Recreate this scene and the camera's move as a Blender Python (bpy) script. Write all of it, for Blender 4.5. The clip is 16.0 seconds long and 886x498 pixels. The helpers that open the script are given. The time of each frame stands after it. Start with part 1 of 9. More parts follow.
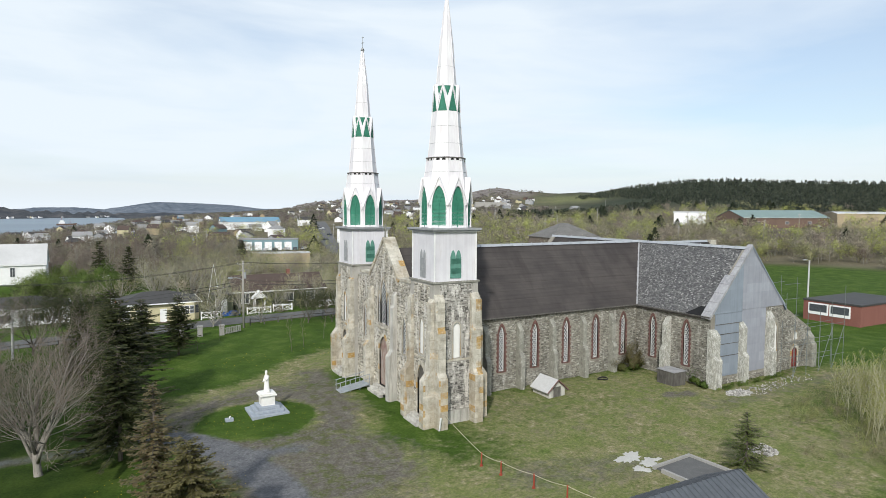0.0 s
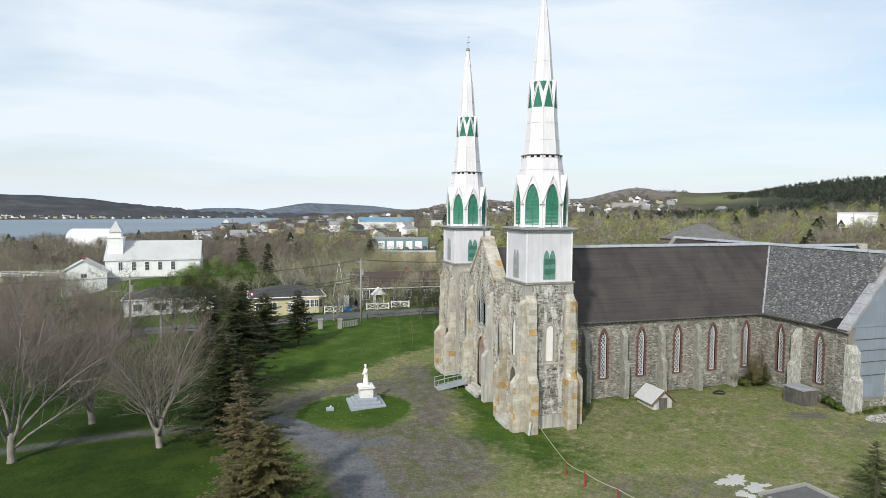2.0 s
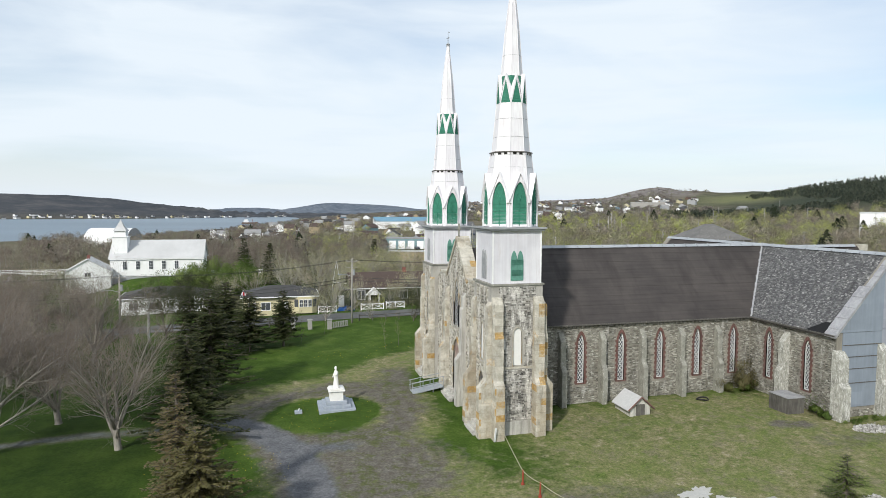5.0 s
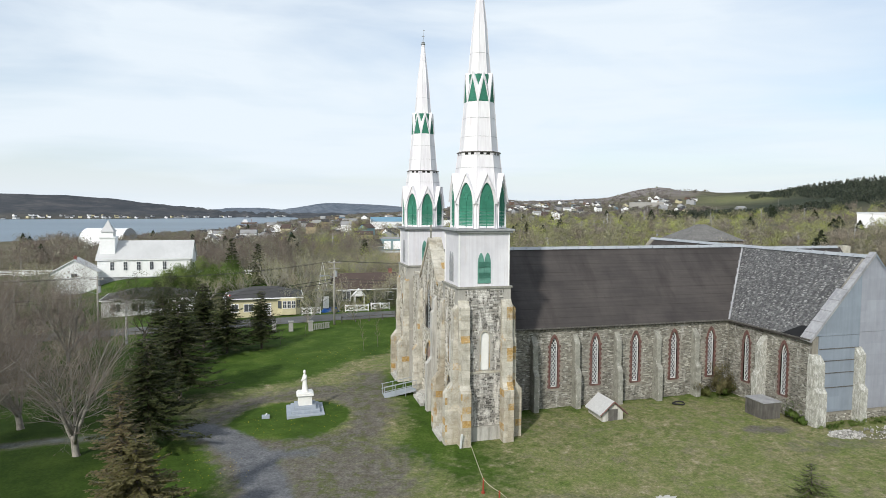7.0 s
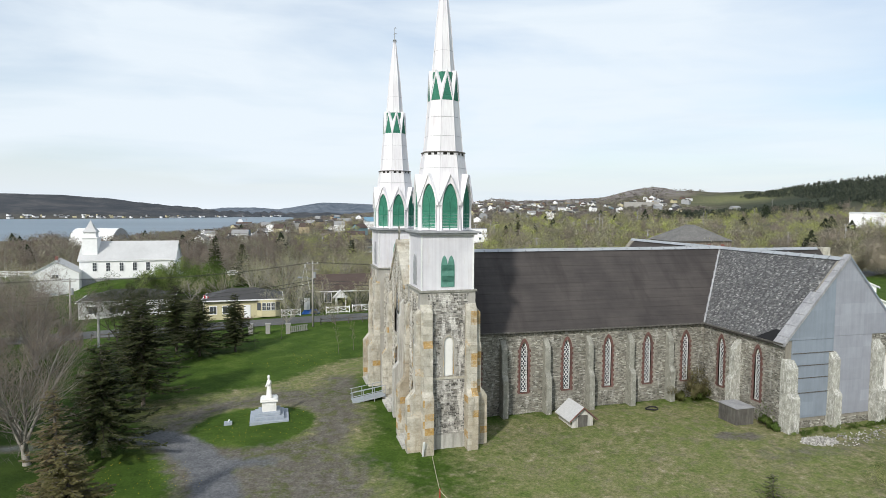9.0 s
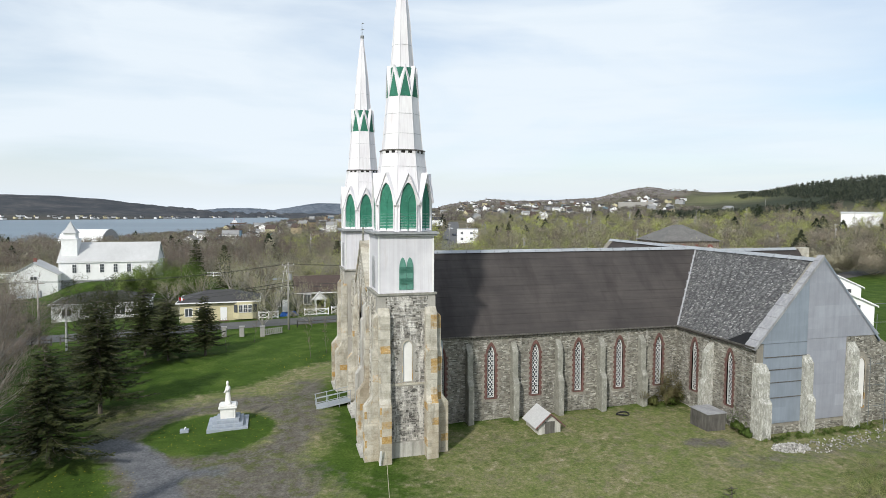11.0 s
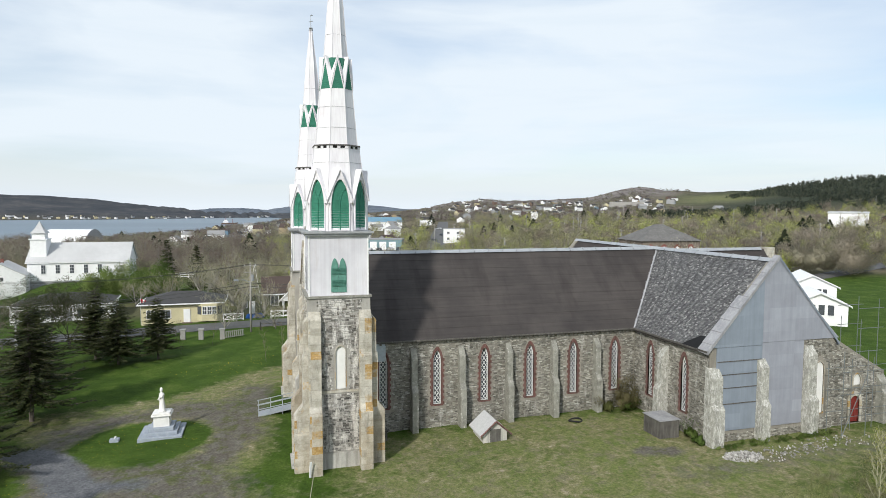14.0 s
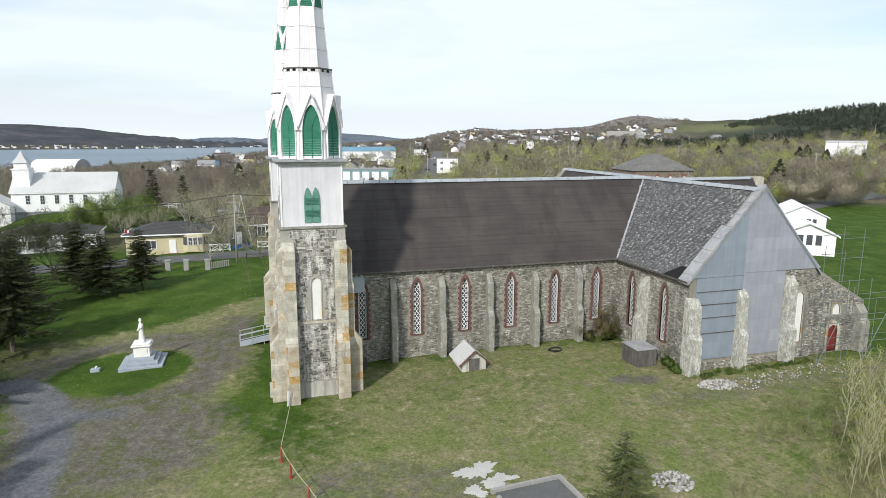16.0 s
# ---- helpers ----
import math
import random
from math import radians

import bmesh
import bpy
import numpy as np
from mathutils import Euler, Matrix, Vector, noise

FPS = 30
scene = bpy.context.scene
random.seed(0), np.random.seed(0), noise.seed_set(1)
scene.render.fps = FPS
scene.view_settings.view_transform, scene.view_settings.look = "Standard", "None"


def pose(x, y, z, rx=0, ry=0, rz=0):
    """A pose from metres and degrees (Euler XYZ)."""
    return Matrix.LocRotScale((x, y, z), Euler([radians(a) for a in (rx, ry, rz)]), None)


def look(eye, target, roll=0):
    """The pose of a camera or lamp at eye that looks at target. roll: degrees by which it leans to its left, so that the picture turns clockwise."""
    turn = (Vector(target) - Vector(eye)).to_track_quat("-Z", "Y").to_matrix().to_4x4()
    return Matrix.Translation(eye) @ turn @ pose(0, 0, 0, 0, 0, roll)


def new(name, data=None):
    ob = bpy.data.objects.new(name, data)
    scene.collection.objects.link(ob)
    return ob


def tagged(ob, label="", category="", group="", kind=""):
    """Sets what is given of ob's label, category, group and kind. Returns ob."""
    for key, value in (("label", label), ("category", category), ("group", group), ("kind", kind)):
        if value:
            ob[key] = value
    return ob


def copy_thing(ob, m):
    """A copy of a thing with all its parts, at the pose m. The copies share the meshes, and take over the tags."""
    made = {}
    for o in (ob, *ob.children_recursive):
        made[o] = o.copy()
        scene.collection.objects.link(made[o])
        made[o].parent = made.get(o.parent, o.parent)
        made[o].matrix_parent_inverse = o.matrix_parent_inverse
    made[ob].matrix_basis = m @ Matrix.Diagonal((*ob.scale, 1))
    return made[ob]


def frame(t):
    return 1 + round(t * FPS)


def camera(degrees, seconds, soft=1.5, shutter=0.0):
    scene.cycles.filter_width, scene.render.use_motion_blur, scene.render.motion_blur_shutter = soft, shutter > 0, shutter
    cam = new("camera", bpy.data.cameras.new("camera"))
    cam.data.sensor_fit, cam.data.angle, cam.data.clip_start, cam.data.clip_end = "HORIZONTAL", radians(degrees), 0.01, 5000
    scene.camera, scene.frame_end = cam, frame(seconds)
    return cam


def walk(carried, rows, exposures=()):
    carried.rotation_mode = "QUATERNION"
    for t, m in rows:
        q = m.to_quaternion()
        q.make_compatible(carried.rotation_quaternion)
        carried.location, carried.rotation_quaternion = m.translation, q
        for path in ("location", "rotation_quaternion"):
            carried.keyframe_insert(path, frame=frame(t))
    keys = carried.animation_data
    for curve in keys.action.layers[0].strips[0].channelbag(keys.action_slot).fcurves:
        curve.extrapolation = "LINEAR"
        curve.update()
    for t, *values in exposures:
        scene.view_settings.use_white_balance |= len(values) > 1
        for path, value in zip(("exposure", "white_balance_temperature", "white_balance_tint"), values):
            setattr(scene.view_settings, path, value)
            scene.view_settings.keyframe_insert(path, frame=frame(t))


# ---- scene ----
cam = camera(71.0, 16.0, soft=0.7)
PATH = [
    (0, (-23.678, -44.436, 17.364), (-22.704, -42.694, 17.233), 0.3),
    (0.5, (-22.89, -44.766, 17.355), (-21.982, -42.989, 17.223), 0.3),
    (1, (-22.052, -45.025, 17.326), (-21.226, -43.208, 17.195), 0.3),
    (1.5, (-21.178, -45.216, 17.278), (-20.494, -43.341, 17.147), 0.3),
    (2, (-20.345, -45.322, 17.232), (-19.768, -43.412, 17.101), 0.3),
    (2.5, (-19.592, -45.401, 17.219), (-19.047, -43.482, 17.087), 0.3),
    (3, (-18.852, -45.395, 17.205), (-18.32, -43.472, 17.072), 0.3),
    (3.5, (-18.076, -45.362, 17.177), (-17.552, -43.437, 17.045), 0.3),
    (4, (-17.308, -45.302, 17.159), (-16.789, -43.375, 17.027), 0.3),
    (6.5, (-13.682, -44.909, 17.267), (-13.168, -42.981, 17.135), 0.3),
    (7, (-13.021, -44.848, 17.289), (-12.507, -42.92, 17.157), 0.3),
    (7.5, (-12.337, -44.736, 17.344), (-11.821, -42.809, 17.211), 0.3),
    (8, (-11.664, -44.601, 17.378), (-11.145, -42.674, 17.245), 0.3),
    (8.5, (-10.966, -44.432, 17.42), (-10.445, -42.505, 17.287), 0.3),
    (9, (-10.272, -44.295, 17.439), (-9.748, -42.37, 17.306), 0.3),
    (11.5, (-6.515, -43.292, 17.42), (-5.977, -41.371, 17.288), 0.2),
    (12, (-5.759, -43.118, 17.406), (-5.218, -41.197, 17.273), 0.2),
    (12.5, (-5.001, -42.953, 17.384), (-4.456, -41.034, 17.252), 0.2),
    (13, (-4.231, -42.831, 17.348), (-3.684, -40.911, 17.216), 0.2),
    (13.5, (-3.53, -42.685, 17.333), (-2.979, -40.767, 17.201), 0.2),
    (14, (-2.853, -42.549, 17.322), (-2.299, -40.632, 17.19), 0.2),
    (14.5, (-2.289, -42.374, 17.324), (-1.733, -40.457, 17.192), 0.2),
    (15, (-1.826, -42.26, 17.297), (-1.266, -40.346, 17.139), 0.2),
    (15.5, (-1.487, -42.122, 17.24), (-0.926, -40.217, 17.002), 0.2),
    (16, (-1.351, -41.962, 17.186), (-0.791, -40.075, 16.832), 0.2),
]
walk(cam, [(t, look(eye, target, roll)) for t, eye, target, roll in PATH],
     exposures=[(0.0, 0.0), (14.5, -0.02), (15.0, 0.0), (15.5, 0.04), (16.0, 0.10)])

# ---- light ----
SUN_AZ, SUN_EL = 41.0, 35.0          # the light travels towards this bearing from +y to +x, and falls at this slope
sun_way = Vector((math.sin(radians(SUN_AZ)) * math.cos(radians(SUN_EL)), math.cos(radians(SUN_AZ)) * math.cos(radians(SUN_EL)), -math.sin(radians(SUN_EL))))
sun = new("sun", bpy.data.lights.new("sun", "SUN"))
sun.data.energy, sun.data.angle, sun.data.color = 3.4, radians(3.2), (0.985, 0.965, 0.90)
sun.matrix_world = look((-60, -60, 80), Vector((-60, -60, 80)) + sun_way)

world = bpy.data.worlds.new("world")
scene.world = world
world.use_nodes = True
wn, wl = world.node_tree.nodes, world.node_tree.links
wn.clear()
sky = wn.new("ShaderNodeTexSky")
sky.sky_type, sky.sun_disc = "NISHITA", False
sky.sun_elevation, sky.sun_rotation = radians(SUN_EL), radians(SUN_AZ + 180)
sky.air_density, sky.dust_density, sky.ozone_density = 1.0, 1.5, 1.5
gen = wn.new("ShaderNodeTexCoord")
stretch = wn.new("ShaderNodeMapping")
stretch.inputs["Scale"].default_value = (1.0, 1.0, 4.0)
cl1 = wn.new("ShaderNodeTexNoise")
cl1.inputs["Scale"].default_value, cl1.inputs["Detail"].default_value, cl1.inputs["Roughness"].default_value = 1.5, 7.0, 0.5
cl1.inputs["Distortion"].default_value = 0.4
ramp = wn.new("ShaderNodeValToRGB")
ramp.color_ramp.elements[0].position, ramp.color_ramp.elements[0].color = 0.38, (0.30, 0.30, 0.30, 1)
ramp.color_ramp.elements[1].position, ramp.color_ramp.elements[1].color = 0.62, (0.95, 0.95, 0.95, 1)
skyscale = wn.new("ShaderNodeMix")
skyscale.data_type, skyscale.blend_type = "RGBA", "MULTIPLY"
skyscale.inputs["Factor"].default_value = 1.0
skyscale.inputs["B"].default_value = (0.15, 0.15, 0.15, 1)
cloud = wn.new("ShaderNodeMix")
cloud.data_type = "RGBA"
cloud.inputs["B"].default_value = (0.86, 0.945, 1.02, 1)
back = wn.new("ShaderNodeBackground")
out = wn.new("ShaderNodeOutputWorld")
wl.new(gen.outputs["Generated"], stretch.inputs["Vector"])
wl.new(stretch.outputs["Vector"], cl1.inputs["Vector"])
wl.new(cl1.outputs["Fac"], ramp.inputs["Fac"])
wl.new(sky.outputs["Color"], skyscale.inputs["A"])
wl.new(skyscale.outputs["Result"], cloud.inputs["A"])
# the haze of the low sky closes over towards the horizon
rise = wn.new("ShaderNodeSeparateXYZ")
low = wn.new("ShaderNodeMapRange")
low.inputs["From Min"].default_value, low.inputs["From Max"].default_value = 0.0, 0.16
low.inputs["To Min"].default_value, low.inputs["To Max"].default_value = 0.97, 0.0
most = wn.new("ShaderNodeMath")
most.operation = "MAXIMUM"
wl.new(gen.outputs["Generated"], rise.inputs["Vector"])
wl.new(rise.outputs["Z"], low.inputs["Value"])
wl.new(low.outputs["Result"], most.inputs[0])
wl.new(ramp.outputs["Color"], most.inputs[1])
wl.new(most.outputs["Value"], cloud.inputs["Factor"])
# thin grey-blue wisps low over the horizon
thinner = wn.new("ShaderNodeMapping")
thinner.inputs["Scale"].default_value = (1.0, 1.0, 11.0)
cl2 = wn.new("ShaderNodeTexNoise")
cl2.inputs["Scale"].default_value, cl2.inputs["Detail"].default_value, cl2.inputs["Roughness"].default_value = 3.2, 6.0, 0.55
wisps = wn.new("ShaderNodeValToRGB")
wisps.color_ramp.elements[0].position, wisps.color_ramp.elements[0].color = 0.52, (0, 0, 0, 1)
wisps.color_ramp.elements[1].position, wisps.color_ramp.elements[1].color = 0.72, (0.24, 0.24, 0.24, 1)
streaked = wn.new("ShaderNodeMix")
streaked.data_type = "RGBA"
streaked.inputs["B"].default_value = (0.66, 0.79, 0.92, 1)
wl.new(gen.outputs["Generated"], thinner.inputs["Vector"])
wl.new(thinner.outputs["Vector"], cl2.inputs["Vector"])
wl.new(cl2.outputs["Fac"], wisps.inputs["Fac"])
wl.new(wisps.outputs["Color"], streaked.inputs["Factor"])
wl.new(cloud.outputs["Result"], streaked.inputs["A"])
wl.new(streaked.outputs["Result"], back.inputs["Color"])
back.inputs["Strength"].default_value = 1.0
wl.new(back.outputs["Background"], out.inputs["Surface"])
scene.view_settings.exposure = 0.0


# ---- materials ----
class Mat:
    """A small builder of node materials."""

    def __init__(self, name, rough=0.8, metal=0.0, spec=0.3):
        self.m = bpy.data.materials.new(name)
        self.m.use_nodes = True
        self.n, self.l = self.m.node_tree.nodes, self.m.node_tree.links
        self.b = self.n["Principled BSDF"]
        self.b.inputs["Roughness"].default_value = rough
        self.b.inputs["Metallic"].default_value = metal
        self.b.inputs["Specular IOR Level"].default_value = spec
        self.pos = self.n.new("ShaderNodeNewGeometry").outputs["Position"]

    def noise(self, scale, detail=4, rough=0.55, stretch=(1, 1, 1), distort=0.0):
        mp = self.n.new("ShaderNodeMapping")
        mp.inputs["Scale"].default_value = stretch
        self.l.new(self.pos, mp.inputs["Vector"])
        t = self.n.new("ShaderNodeTexNoise")
        t.inputs["Scale"].default_value, t.inputs["Detail"].default_value = scale, detail
        t.inputs["Roughness"].default_value, t.inputs["Distortion"].default_value = rough, distort
        self.l.new(mp.outputs["Vector"], t.inputs["Vector"])
        return t.outputs["Fac"]

    def ramp(self, fac, stops, kind="LINEAR"):
        r = self.n.new("ShaderNodeValToRGB")
        r.color_ramp.interpolation = kind
        e = r.color_ramp.elements
        while len(e) < len(stops):
            e.new(0.5)
        for k, (p, c) in enumerate(stops):
            e[k].position = p
            e[k].color = (*c, 1) if len(c) == 3 else c
        self.l.new(fac, r.inputs["Fac"])
        return r.outputs["Color"]

    def mix(self, fac, a, b, mode="MIX"):
        x = self.n.new("ShaderNodeMix")
        x.data_type, x.blend_type = "RGBA", mode
        for sock, v in (("Factor", fac), ("A", a), ("B", b)):
            if isinstance(v, (int, float)):
                x.inputs[sock].default_value = v
            elif isinstance(v, tuple):
                x.inputs[sock].default_value = (*v, 1)
            else:
                self.l.new(v, x.inputs[sock])
        return x.outputs["Result"]

    def island(self):
        return self.n.new("ShaderNodeNewGeometry").outputs["Random Per Island"]

    def random(self):
        return self.n.new("ShaderNodeObjectInfo").outputs["Random"]

    def attr(self, name):
        a = self.n.new("ShaderNodeAttribute")
        a.attribute_name = name
        s = self.n.new("ShaderNodeSeparateColor")
        self.l.new(a.outputs["Color"], s.inputs["Color"])
        return s.outputs["Red"], s.outputs["Green"], s.outputs["Blue"]

    def color(self, c):
        if isinstance(c, tuple):
            self.b.inputs["Base Color"].default_value = (*c, 1)
        else:
            self.l.new(c, self.b.inputs["Base Color"])
        return self

    def rough(self, c):
        self.l.new(c, self.b.inputs["Roughness"])
        return self

    def bump(self, h, strength=0.4, dist=0.05):
        b = self.n.new("ShaderNodeBump")
        b.inputs["Strength"].default_value, b.inputs["Distance"].default_value = strength, dist
        self.l.new(h, b.inputs["Height"])
        self.l.new(b.outputs["Normal"], self.b.inputs["Normal"])
        return self


def weathered(name, base, dark, light, scale=1.2, rough=0.85, streak=0.5, metal=0.0, bump=0.3, spec=0.3):
    """Painted or bare surface with stains at two scales and streaks that run down it."""
    m = Mat(name, rough, metal, spec)
    big = m.noise(scale * 0.35, 5)
    c = m.mix(m.ramp(big, [(0.35, (0, 0, 0)), (0.7, (1, 1, 1))]), base, dark)
    run = m.ramp(m.noise(scale * 2.2, 4, 0.6, (1, 1, 0.12)), [(0.45, (0, 0, 0)), (0.75, (streak, streak, streak))])
    c = m.mix(run, c, light)
    c = m.mix(0.35, c, m.ramp(m.noise(scale * 14, 3), [(0.3, (0.55, 0.55, 0.55)), (0.7, (1.0, 1.0, 1.0))]), "MULTIPLY")
    return m.color(c).bump(m.noise(scale * 9, 4), bump).m


def stone_mat(name, tones, stain, seedscale=1.0):
    """Squared rubble: every stone its own tone, with whitish lime runs."""
    m = Mat(name, 0.9, 0, 0.2)
    c = m.ramp(m.island(), [(k / (len(tones) - 1), t) for k, t in enumerate(tones)])
    c = m.mix(0.6, c, m.ramp(m.noise(7 * seedscale, 4), [(0.3, (0.5, 0.5, 0.5)), (0.75, (1.15, 1.12, 1.08))]), "MULTIPLY")
    c = m.mix(0.8, c, m.ramp(m.noise(0.5, 4, 0.6), [(0.35, (0.62, 0.62, 0.62)), (0.65, (1.15, 1.15, 1.15))]), "MULTIPLY")
    run = m.ramp(m.noise(2.2, 6, 0.72, (1, 1, 0.22)), [(0.62 - 0.13 * stain, (0, 0, 0)), (0.70 - 0.11 * stain, (stain, stain, stain))])
    c = m.mix(run, c, (0.66, 0.64, 0.60))
    return m.color(c).bump(m.noise(16, 4), 0.5, 0.03).m


def dressed_mat():
    """Tan dressed blocks with grey and brown weathering, block joints and orange lichen."""
    m = Mat("dressed_stone", 0.88, 0, 0.2)
    c = m.ramp(m.noise(0.9, 8, 0.7), [(0.28, (0.26, 0.232, 0.185)), (0.45, (0.45, 0.42, 0.352)), (0.58, (0.58, 0.55, 0.48)), (0.72, (0.70, 0.68, 0.62))])
    c = m.mix(m.ramp(m.noise(0.33, 5, 0.6, (1, 1, 0.45)), [(0.50, (0, 0, 0)), (0.64, (0.42, 0.42, 0.42))]), c, (0.345, 0.265, 0.165))
    snap = m.n.new("ShaderNodeVectorMath")
    snap.operation = "SNAP"
    snap.inputs[1].default_value = (0.9, 0.9, 0.52)
    m.l.new(m.pos, snap.inputs[0])
    cell = m.n.new("ShaderNodeTexWhiteNoise")
    m.l.new(snap.outputs["Vector"], cell.inputs["Vector"])
    c = m.mix(0.5, c, m.ramp(cell.outputs["Value"], [(0.0, (0.70, 0.69, 0.67)), (1.0, (1.2, 1.2, 1.2))]), "MULTIPLY")
    ochre = m.ramp(m.noise(5, 6, 0.75), [(0.34, (0.27, 0.165, 0.06)), (0.5, (0.44, 0.255, 0.055)), (0.66, (0.50, 0.40, 0.24))])
    block = m.ramp(m.mix(0.22, cell.outputs["Value"], m.noise(3.5, 6, 0.8)), [(0.80, (0, 0, 0)), (0.85, (0.9, 0.9, 0.9))])
    c = m.mix(block, c, ochre)
    w = m.n.new("ShaderNodeTexWave")
    w.wave_type, w.bands_direction, w.wave_profile = "BANDS", "Z", "SAW"
    w.inputs["Scale"].default_value, w.inputs["Distortion"].default_value = 0.42, 0.0
    m.l.new(m.pos, w.inputs["Vector"])
    c = m.mix(m.ramp(w.outputs["Fac"], [(0.0, (0.55, 0.55, 0.55)), (0.05, (0, 0, 0))]), c, (0.17, 0.15, 0.115))
    c = m.mix(m.ramp(m.noise(1.0, 6, 0.7, (1, 1, 0.5)), [(0.62, (0, 0, 0)), (0.70, (0.8, 0.8, 0.8))]), c, (0.40, 0.235, 0.06))
    c = m.mix(m.ramp(m.noise(2.4, 6, 0.75, (1, 1, 0.2)), [(0.53, (0, 0, 0)), (0.72, (0.65, 0.65, 0.65))]), c, (0.135, 0.13, 0.115))
    c = m.mix(0.6, c, m.ramp(m.noise(14, 4, 0.7), [(0.3, (0.7, 0.7, 0.7)), (0.7, (1.2, 1.2, 1.2))]), "MULTIPLY")
    return m.color(c).bump(m.noise(9, 6, 0.7), 0.8, 0.06).m


def plain(name, c, rough=0.6, metal=0.0, vary=0.25, scale=3.0, spec=0.3):
    m = Mat(name, rough, metal, spec)
    k = m.ramp(m.noise(scale, 4), [(0.3, (1 - vary, 1 - vary, 1 - vary)), (0.7, (1, 1, 1))])
    return m.color(m.mix(1.0, c, k, "MULTIPLY")).m


def leaf_mat(name, tones, rough=0.7):
    m = Mat(name, rough, 0, 0.15)
    c = m.ramp(m.island(), [(k / (len(tones) - 1), t) for k, t in enumerate(tones)])
    c = m.mix(0.5, c, m.ramp(m.noise(0.35, 3), [(0.35, (0.6, 0.6, 0.6)), (0.65, (1.2, 1.2, 1.2))]), "MULTIPLY")
    thin = m.n.new("ShaderNodeBsdfTranslucent")
    both = m.n.new("ShaderNodeMixShader")
    both.inputs[0].default_value = 0.4
    m.l.new(c, thin.inputs["Color"])
    m.l.new(m.b.outputs["BSDF"], both.inputs[1])
    m.l.new(thin.outputs["BSDF"], both.inputs[2])
    m.l.new(both.outputs["Shader"], m.n["Material Output"].inputs["Surface"])
    return m.color(c).m


def grass_mat():
    """Ground: lawn, dry turf, gravel, moor and dark wood floor, as the sheet's colour layer tells."""
    m = Mat("ground_cover", 0.95, 0, 0.1)
    gravel, dry, wild = m.attr("cover")
    forest, remote, paved = m.attr("wood")
    fine, mid, big = m.noise(5.5, 8, 0.82), m.noise(0.35, 8, 0.65), m.noise(0.09, 4)
    lawn = m.ramp(mid, [(0.3, (0.030, 0.058, 0.008)), (0.5, (0.049, 0.088, 0.013)), (0.72, (0.088, 0.125, 0.025))])
    straw = m.ramp(m.noise(1.6, 7, 0.78), [(0.30, (0.065, 0.087, 0.026)), (0.43, (0.146, 0.152, 0.064)), (0.56, (0.219, 0.200, 0.109)), (0.68, (0.355, 0.307, 0.232))])
    straw = m.mix(m.ramp(m.noise(0.28, 6, 0.7), [(0.42, (0, 0, 0)), (0.60, (0.8, 0.8, 0.8))]), straw, m.ramp(m.noise(2.6, 6, 0.8), [(0.35, (0.077, 0.115, 0.024)), (0.62, (0.164, 0.193, 0.061))]))
    straw = m.mix(m.ramp(m.noise(0.9, 7, 0.72), [(0.55, (0, 0, 0)), (0.64, (0.75, 0.75, 0.75))]), straw, m.ramp(m.noise(4.5, 5, 0.75), [(0.35, (0.049, 0.090, 0.016)), (0.65, (0.118, 0.161, 0.040))]))
    straw = m.mix(m.ramp(m.noise(0.55, 8, 0.75), [(0.52, (0, 0, 0)), (0.62, (0.55, 0.55, 0.55))]), straw, m.ramp(m.noise(3.0, 6, 0.8), [(0.35, (0.118, 0.097, 0.068)), (0.62, (0.259, 0.213, 0.166))]))
    stone = m.ramp(m.noise(1.3, 9, 0.8), [(0.30, (0.074, 0.065, 0.050)), (0.48, (0.124, 0.112, 0.094)), (0.60, (0.157, 0.146, 0.126)), (0.75, (0.244, 0.233, 0.211))])
    stone = m.mix(m.ramp(m.noise(0.7, 8, 0.75), [(0.50, (0, 0, 0)), (0.60, (0.8, 0.8, 0.8))]), stone, (0.085, 0.100, 0.032))
    tar = m.ramp(m.noise(0.9, 9, 0.8), [(0.3, (0.080, 0.083, 0.091)), (0.5, (0.126, 0.129, 0.138)), (0.7, (0.180, 0.180, 0.186))])
    moor = m.ramp(m.noise(0.03, 7, 0.65), [(0.3, (0.065, 0.066, 0.036)), (0.5, (0.130, 0.114, 0.075)), (0.7, (0.175, 0.152, 0.110))])
    def soft(v, grain):
        s = m.mix(0.5, v, grain)
        return m.ramp(s, [(0.42, (0, 0, 0)), (0.6, (1, 1, 1))])
    c = m.mix(soft(dry, m.noise(0.8, 6, 0.65)), lawn, straw)
    c = m.mix(soft(gravel, m.noise(1.0, 6, 0.65)), c, stone)
    c = m.mix(soft(paved, m.noise(0.9, 8, 0.75)), c, tar)
    shade_mask, range_haze, heath = m.attr("lawn_shade")
    # tree shade on the western lawn, put into the turf's colour
    c = m.mix(shade_mask, c, m.ramp(mid, [(0.3, (0.014, 0.030, 0.005)), (0.7, (0.035, 0.060, 0.010))]))
    c = m.mix(wild, c, moor)
    c = m.mix(forest, c, m.ramp(m.noise(0.02, 8, 0.7), [(0.35, (0.030, 0.038, 0.024)), (0.65, (0.048, 0.056, 0.034))]))
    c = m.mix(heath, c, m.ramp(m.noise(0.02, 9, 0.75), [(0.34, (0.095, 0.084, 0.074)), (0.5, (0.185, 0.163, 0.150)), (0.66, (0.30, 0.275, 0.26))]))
    # far slopes: forest and field tones, with bluish distance haze in the colour
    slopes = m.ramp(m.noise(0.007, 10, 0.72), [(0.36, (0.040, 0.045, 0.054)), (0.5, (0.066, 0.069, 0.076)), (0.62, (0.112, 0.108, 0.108))])
